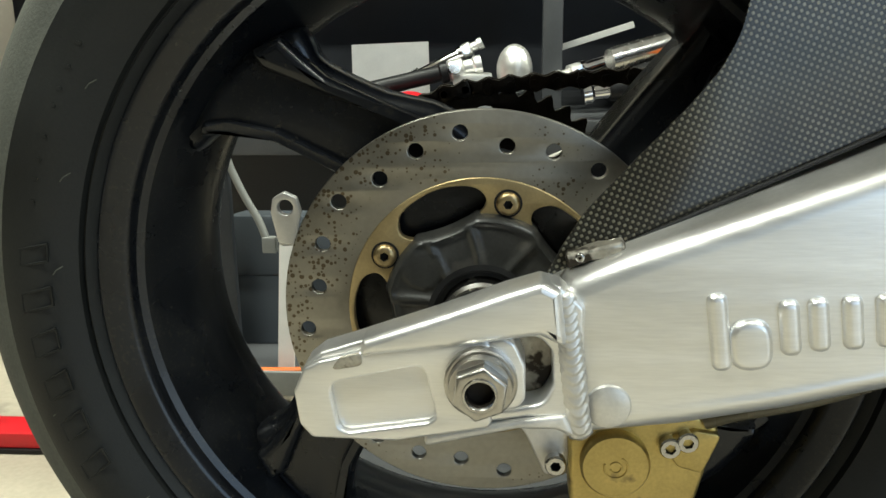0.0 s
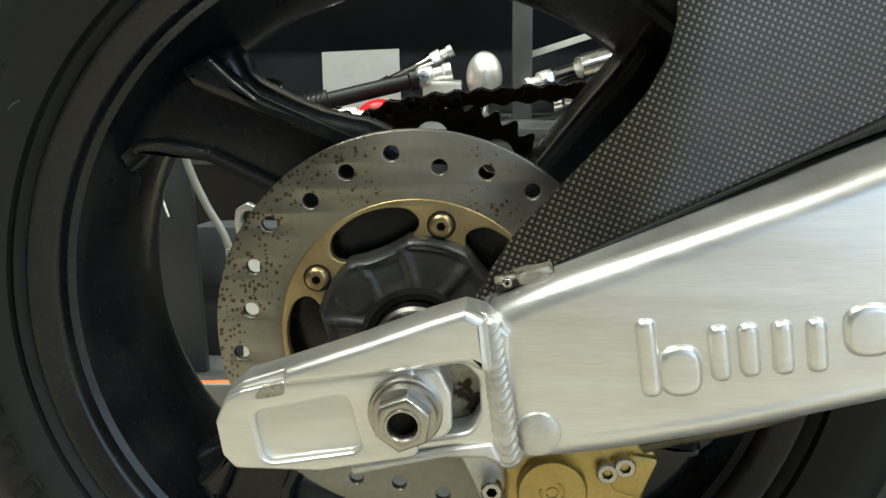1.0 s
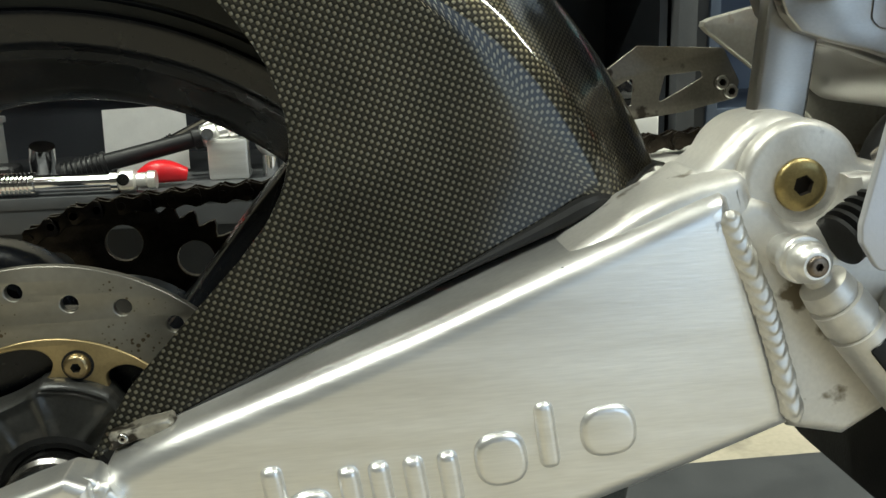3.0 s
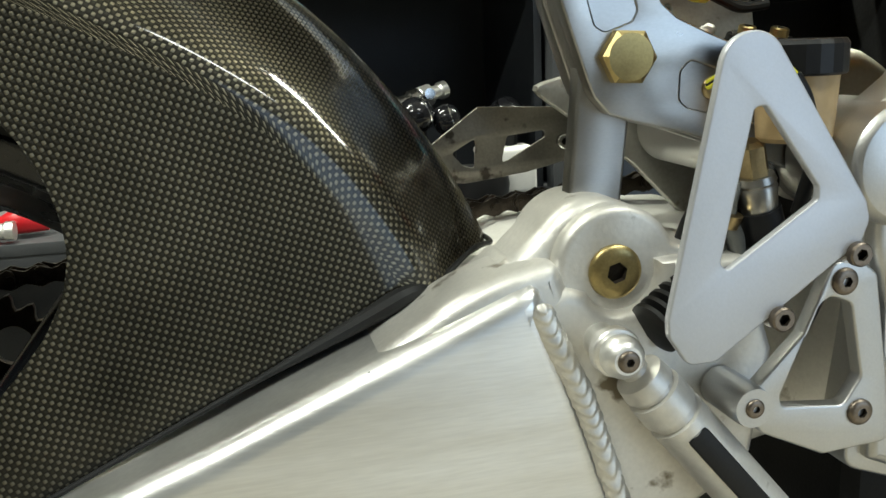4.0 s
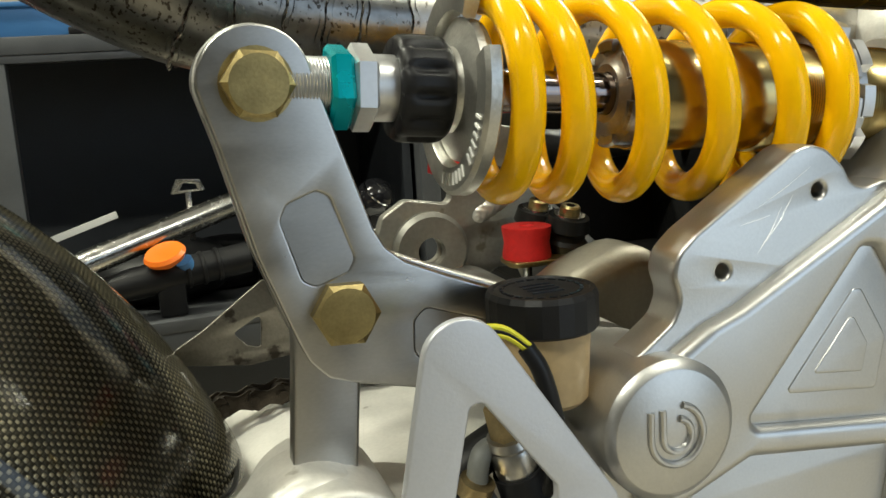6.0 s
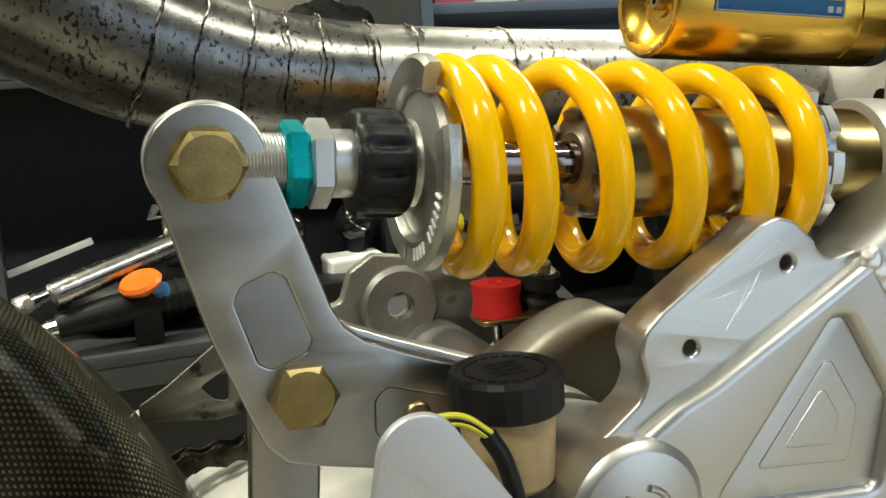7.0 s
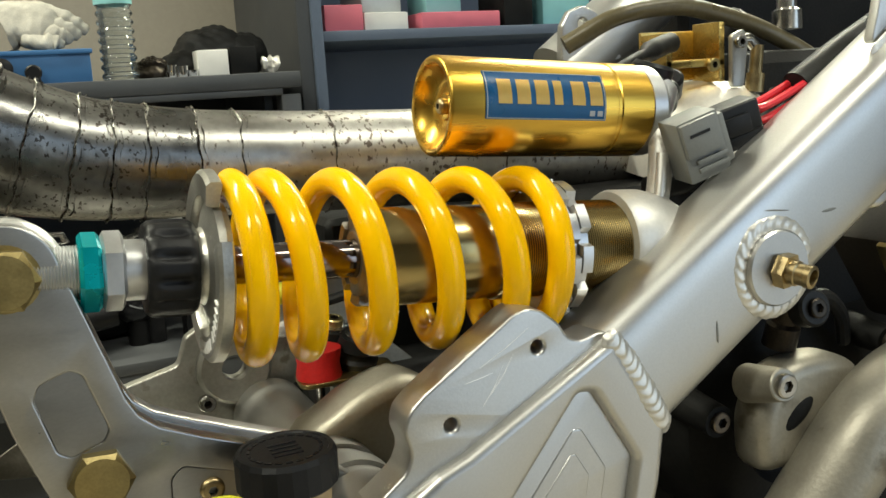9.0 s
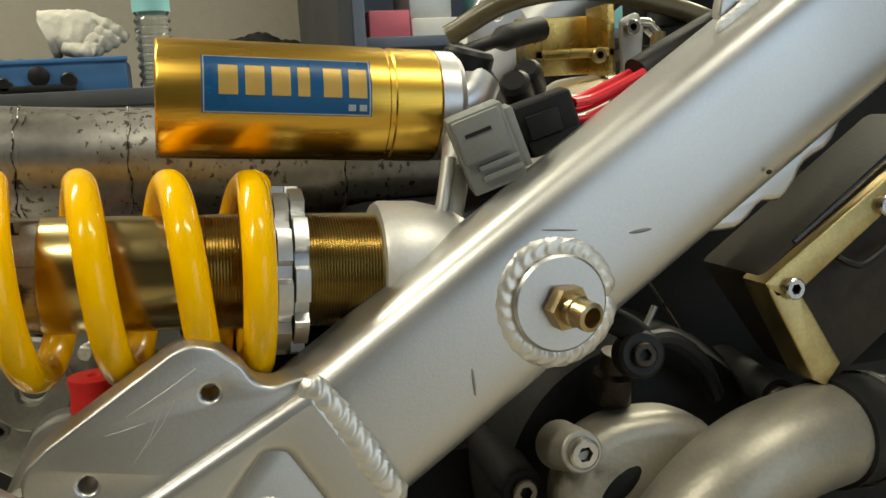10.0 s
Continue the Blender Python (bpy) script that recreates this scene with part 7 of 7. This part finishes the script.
        prof = [(-1.0, 0.0), (-1.0, 0.45), (-0.85, 0.72), (-0.45, 0.96), (0.0, 1.0), (0.22, 0.94), (0.26, 0.86), (0.32, 0.86), (0.36, 0.90), (0.62, 0.74), (0.80, 0.50), (0.88, 0.0)]
        part("head", lathe([(a * r, b * r) for a, b in prof], p, d, 32), GLOSS, h)
        part("ring", lathe([(0.25 * r, 0.85 * r), (0.25 * r, 0.93 * r), (0.33 * r, 0.92 * r), (0.33 * r, 0.85 * r)], p, d, 32), CHROME, h)
        part("neck", tube([p - Vector((0, 0, 0.4 * r)), (p.x, p.y, SHELF_Z)], r * 0.5, 16), PLASTIC, h)
    bm = flat(rounded([(0.34, 0.742), (0.352, 0.768), (0.392, 0.765), (0.400, 0.745)], 0.003), 1.335, 1.345, [rounded([(0.356, 0.748), (0.364, 0.76), (0.384, 0.757), (0.386, 0.748)], 0.002)], 0.001)
    box((0.365, 1.336, SHELF_Z + 0.10), (0.375, 1.344, 0.745), 0.001, bm)
    single("metal_tag", bm, STEEL, "small bright metal bracket among the tools", "bracket")
    bm = box((-0.072, -0.004, -0.006), (0.072, 0.004, 0.006), 0.002, None, Matrix.Translation((0.182, 1.365, SHELF_Z + 0.1335)) @ Matrix.Rotation(radians(-17), 4, "Y"))
    single("steel_rule", bm, WHITE, "white plastic strip lying on the wrenches", "strip")
    wrap = crumple(box((0.632, 1.27, SHELF_Z), (0.738, 1.34, SHELF_Z + 0.088), 0.012, None, None, 6), 0.006, 60, 11)
    single("white_packet", wrap, WHITE, "crumpled white plastic packet on the bench shelf", "packet", smooth=60)
    bm = lathe([(0, 0.0), (0, 0.052), (0.03, 0.055), (0.06, 0.05), (0.065, 0.0)], (0.62, 1.25, SHELF_Z), (0, 0, 1), 32)
    single("black_tin", bm, PLASTIC, "round black tin on the bench shelf", "tin")


def low_trolley():
    t = thing("tool_trolley", "low grey steel trolley with a tray", "trolley", (-0.35, 0.87, FLOOR))
    part("tray", box((-0.56, 0.775, 0.232), (0.05, 1.02, 0.252), 0.003), BENCH, t)
    part("tray_lip", box((-0.56, 0.768, 0.226), (0.05, 0.775, 0.262), 0.002), GREY_PL, t, "pale tray lip")
    for x in (-0.53, 0.02):
        part("leg", box((x - 0.012, 0.79, FLOOR), (x + 0.012, 0.815, 0.232), 0.002), BENCH, t)
        part("leg", box((x - 0.012, 0.98, FLOOR), (x + 0.012, 1.005, 0.232), 0.002), BENCH, t)
    m = Matrix.Translation((-0.355, 0.90, 0.252)) @ Matrix.Rotation(radians(-8), 4, "X")
    c = thing("storage_case", "slate grey plastic storage case on the trolley", "case", (-0.355, 0.90, 0.252))
    part("body", box((-0.055, 0, 0), (0.14, 0.09, 0.170), 0.006, None, m), SLATE, c)
    part("lid", box((-0.058, -0.004, 0.108), (0.143, 0.094, 0.200), 0.006, None, m), SLATE, c)
    part("latch", box((-0.058, -0.008, 0.188), (-0.050, 0.0, 0.206), 0.002, None, m), WHITE, c, "white latch")
    s = thing("ring_spanner", "white flat ring spanner leaning on the slate case", "spanner", (-0.30, 0.80, 0.252))
    bar = flat(rounded([(-0.3125, 0.252), (-0.2885, 0.252), (-0.2775, 0.445), (-0.2990, 0.445)], 0.002), 0.800, 0.806, bev=0.001)
    part("shank", bar, WHITE, s)
    part("ring", flat(rounded([(-0.2990, 0.440), (-0.3080, 0.485), (-0.3045, 0.505), (-0.2885, 0.514), (-0.2715, 0.506), (-0.2665, 0.486), (-0.2775, 0.440)], 0.006, 4), 0.797, 0.809, [circle(-0.2870, 0.4925, 0.0105, 24)], 0.002, 3), GREY_NUT, s, "bright ring end")
    w = thing("cable_end", "frayed clear cable with white plug hanging on the trolley", "cable", (-0.36, 0.82, 0.252))
    part("lead", tube(bend([(-0.385, 0.83, 0.60), (-0.37, 0.825, 0.55), (-0.35, 0.82, 0.505), (-0.330, 0.815, 0.47), (-0.318, 0.81, 0.44)], 6), 0.0055, 12), GREY_PL, w)
    part("plug", box((-0.325, 0.803, 0.425), (-0.305, 0.817, 0.448), 0.003), GREY_PL, w)
    part("thin_lead", tube(bend([(-0.425, 0.83, 0.56), (-0.415, 0.825, 0.52), (-0.405, 0.82, 0.49)], 6), 0.0016, 8), WHITE, w)
    part("white_plug", box((-0.434, 0.822, 0.545), (-0.416, 0.838, 0.585), 0.003), WHITE, w)
    part("hook_post", box((-0.435, 0.835, 0.252), (-0.375, 0.85, 0.61), 0.003), BENCH_DK, w)
    bm = tube([(-0.37, 0.782, 0.2575), (-0.25, 0.790, 0.2575)], 0.0045, 10)
    single("orange_pencil", bm, ORANGE, "orange pencil lying on the trolley tray", "pencil")


def red_jack():
    t = thing("trolley_jack", "red and black steel trolley jack on the floor", "jack", (-0.95, 0.85, FLOOR))
    part("beam", box((-1.35, 0.80, 0.118), (-0.62, 0.86, 0.142), 0.003), RED_PAINT, t, "red steel beam")
    part("base", box((-1.35, 0.795, FLOOR), (-0.62, 0.88, 0.118), 0.003), PLASTIC, t)
    part("arm", tube([(-0.95, 0.83, 0.142), (-0.84, 0.83, 0.20), (-0.78, 0.83, 0.24)], 0.022, 14), PLASTIC, t)
    b = box((-1.6, 1.05, FLOOR), (-0.98, 1.28, 0.62), 0.01)
    single("crate", b, WALL_W, "pale storage crate on the floor", "crate")
    b = box((-1.30, 1.0, 0.62), (-1.05, 1.2, 0.80), 0.02)
    single("red_can", b, RED_PAINT, "red metal can standing on the crate", "can")


def cabinet():
    t = thing("steel_cabinet", "blue-grey open steel cabinet with boxes on its shelves", "cabinet", (1.4, 1.6, FLOOR))
    part("side_panel", box((0.845, 1.385, FLOOR), (0.885, 1.90, 2.1), 0.002), CAB_DK, t, "charcoal side panel")
    part("front_edge", box((0.872, 1.375, FLOOR), (0.893, 1.387, 2.1), 0.002), CAB, t)
    part("side_panel", box((2.05, 1.385, FLOOR), (2.07, 1.90, 2.1), 0.002), CAB, t)
    part("rear_panel", box((0.885, 1.88, FLOOR), (2.05, 1.90, 2.1), 0), CAB, t)
    for z in (0.62, 1.067, 1.52):
        part("shelf", box((0.885, 1.386, z), (2.05, 1.88, z + 0.020), 0.002), CAB, t)
    z = 1.087
    items = (((0.905, 1.40), (0.985, 1.55), 0.050, PINK, "pink cardboard box"), ((0.99, 1.41), (1.085, 1.56), 0.035, WHITE, "white cardboard box"), ((0.99, 1.42), (1.075, 1.55), 0.105, LABEL_SILVER, "clear plastic parts box"), ((1.11, 1.40), (1.29, 1.56), 0.032, PINK, "flat lilac box"), ((1.30, 1.40), (1.37, 1.52), 0.10, ENGINE_DK, "dark cardboard box"), ((1.40, 1.41), (1.52, 1.56), 0.07, BOTTLE_LB, "turquoise box"))
    for (x0, y0), (x1, y1), h, m, lab in items:
        z0 = z
        if "clear" in lab:
            z0 = z + 0.035
            h -= 0.035
        single("storage_box", box((x0, y0, z0), (x1, y1, z0 + h), 0.004), m, lab + " on the cabinet shelf", "box", "boxes on the cabinet shelf")
    single("storage_box", box((1.13, 1.42, z + 0.032), (1.21, 1.52, z + 0.12), 0.004), BOTTLE_LB, "turquoise box stacked on the lilac box", "box", "boxes on the cabinet shelf")
    single("storage_box", box((1.078, 1.41, 0.64), (1.165, 1.56, 0.830), 0.004), WHITE, "tall white box in the cabinet", "box", "boxes on the cabinet shelf")


def bench_top():
    z = TOP_Z
    c = thing("parts_tray", "blue plastic parts tray on the workbench", "tray", (0.30, 1.42, z))
    bm = box((-0.10, 1.32, z), (0.468, 1.326, z + 0.050), 0.002)
    part("front_side", bm, BLUE_PL, c)
    part("rear_side", box((-0.10, 1.52, z), (0.468, 1.526, z + 0.050), 0.002), BLUE_PL, c)
    part("end_side", box((0.462, 1.326, z), (0.468, 1.52, z + 0.050), 0.002), BLUE_PL, c)
    part("end_side", box((-0.10, 1.326, z), (-0.094, 1.52, z + 0.050), 0.002), BLUE_PL, c)
    part("bottom", box((-0.094, 1.326, z), (0.462, 1.52, z + 0.006), 0), BLUE_PL, c)
    part("rim", box((-0.104, 1.314, z + 0.046), (0.472, 1.322, z + 0.054), 0.002), BLUE_PL, c)
    bm = bmesh.new()
    rng = random.Random(8)
    for k in range(9):
        blob((0.24 + 0.024 * k + rng.uniform(-0.01, 0.01), 1.40 + rng.uniform(-0.03, 0.03), z + 0.034), (rng.uniform(0.018, 0.03), 0.03, 0.026), bm, None, 10, 7)
    single("dark_parts", bm, SEAL, "small dark oily parts in the blue tray", "parts", kind="stuff")
    # work glove lying over the tray
    g = tube(bend([(0.346, 1.402, z + 0.098), (0.362, 1.40, z + 0.102), (0.385, 1.398, z + 0.100), (0.408, 1.395, z + 0.096), (0.424, 1.394, z + 0.088)], 8), [0.043 - 0.004 * math.sin(i * 0.22) - 0.0004 * i for i in range(33)], 48, squash=(0.72, 1.0, 1.0))
    for k in range(4):
        x1, z1 = 0.474 - 0.015 * k, z + 0.086 - 0.0085 * k
        y0 = 1.392 - 0.007 * k
        line = bend([(0.396 - 0.004 * k, y0 + 0.006, z + 0.114 - 0.017 * k), (0.424 - 0.005 * k, y0 - 0.010, z + 0.116 - 0.016 * k), (0.450 - 0.010 * k, y0 - 0.012, z + 0.104 - 0.012 * k), (x1, y0 - 0.006, z1)], 10)
        m = len(line) - 1
        tube(line, [0.0120 * min(1.0, 0.25 + 1.1 * (1 - i / m) ** 0.4) * (1 + 0.10 * math.sin(i * 0.9 + k)) for i in range(m + 1)], 20, g)
    tube(bend([(0.372, 1.375, z + 0.075), (0.398, 1.362, z + 0.066), (0.424, 1.362, z + 0.062)], 10), [0.0125 * min(1.0, 0.3 + 0.12 * (20 - i)) for i in range(21)], 20, g)
    crumple(g, 0.0030, 75, 4)
    crumple(g, 0.0009, 260, 9)
    single("work_glove", g, CLOTH, "off-white cloth work glove lying on the tray", "glove", smooth=60)
    c = thing("hose_clamp", "black plastic clamp with round knobs before the blue tray", "clamp", (0.30, 1.305, z))
    part("bar", box((0.215, 1.302, z), (0.388, 1.313, z + 0.012), 0.003), PLASTIC, c)
    for x, zz, r in ((0.333, 0.026, 0.0165), (0.378, 0.018, 0.013), (0.280, 0.014, 0.012)):
        part("knob", lathe([(-0.004, 0), (-0.004, r * 0.8), (-0.002, r), (0.006, r), (0.006, 0)], (x, 1.306, z + zz), (0, 1, 0), 24), PLASTIC, c)
    b = thing("water_bottle", "clear plastic bottle with turquoise band on the workbench", "bottle", (0.517, 1.36, z))
    prof = [(0, 0), (0, 0.026), (0.004, 0.030)]
    for k in range(8):
        prof += [(0.006 + 0.015 * k, 0.0308), (0.010 + 0.015 * k, 0.0305), (0.0135 + 0.015 * k, 0.0268), (0.0165 + 0.015 * k, 0.0268)]
    prof += [(0.127, 0.0305), (0.186, 0.0305), (0.20, 0.026), (0.215, 0.014), (0.23, 0.013), (0.23, 0)]
    ob = part("body", lathe(prof, (0.517, 1.36, z), (0, 0, 1), 36), BOTTLE, b, "", 60)
    part("band", lathe([(0.127, 0.0312), (0.127, 0.0316), (0.185, 0.0316), (0.185, 0.0312)], (0.517, 1.36, z), (0, 0, 1), 36), BOTTLE_LB, b)
    part("screw_cap", lathe([(0.222, 0.0), (0.222, 0.0155), (0.24, 0.0155), (0.24, 0)], (0.517, 1.36, z), (0, 0, 1), 24), BLUE_PL, b)
    # clutter: oily lump, sockets, boxes, black bag
    lump = blob((0.566, 1.37, z + 0.018), (0.030, 0.018, 0.020), None, None, 40, 24)
    crumple(lump, 0.008, 130, 3)
    single("oily_part", lump, CHAIN, "oily machined part on the workbench", "part")
    for x, h in ((0.603, 0.022), (0.622, 0.020), (0.640, 0.012)):
        single("socket", lathe([(0, 0), (0, 0.0085), (h, 0.0095), (h, 0.006), (h * 0.4, 0.006), (h * 0.4, 0)], (x, 1.36, z), (0, 0, 1), 20), CHROME, "small chrome socket on the workbench", "socket", "sockets on the workbench")
    bag = bmesh.new()
    blob((0.70, 1.47, z + 0.034), (0.080, 0.06, 0.056), bag, None, 60, 36)
    blob((0.645, 1.46, z + 0.02), (0.045, 0.05, 0.034), bag, None, 40, 24)
    blob((0.75, 1.46, z + 0.034), (0.050, 0.05, 0.044), bag, None, 40, 24)
    crumple(bag, 0.009, 55, 7)
    single("black_bag", bag, SEAL, "crumpled black bag on the workbench", "bag", smooth=60)
    single("carton", box((0.650, 1.36, z), (0.705, 1.41, z + 0.046), 0.002), WHITE, "small white carton on the workbench", "carton", "cartons on the workbench")
    single("carton", box((0.709, 1.36, z), (0.757, 1.41, z + 0.050), 0.002), ENGINE_DK, "small dark printed carton on the workbench", "carton", "cartons on the workbench")
    single("silver_part", crumple(blob((0.783, 1.37, z + 0.016), (0.018, 0.014, 0.016), None, None, 30, 20), 0.004, 210, 5), ALU_CAST, "small silver casting on the workbench", "part")


lift()
bench()
shelf_tools()
low_trolley()
red_jack()
cabinet()
bench_top()
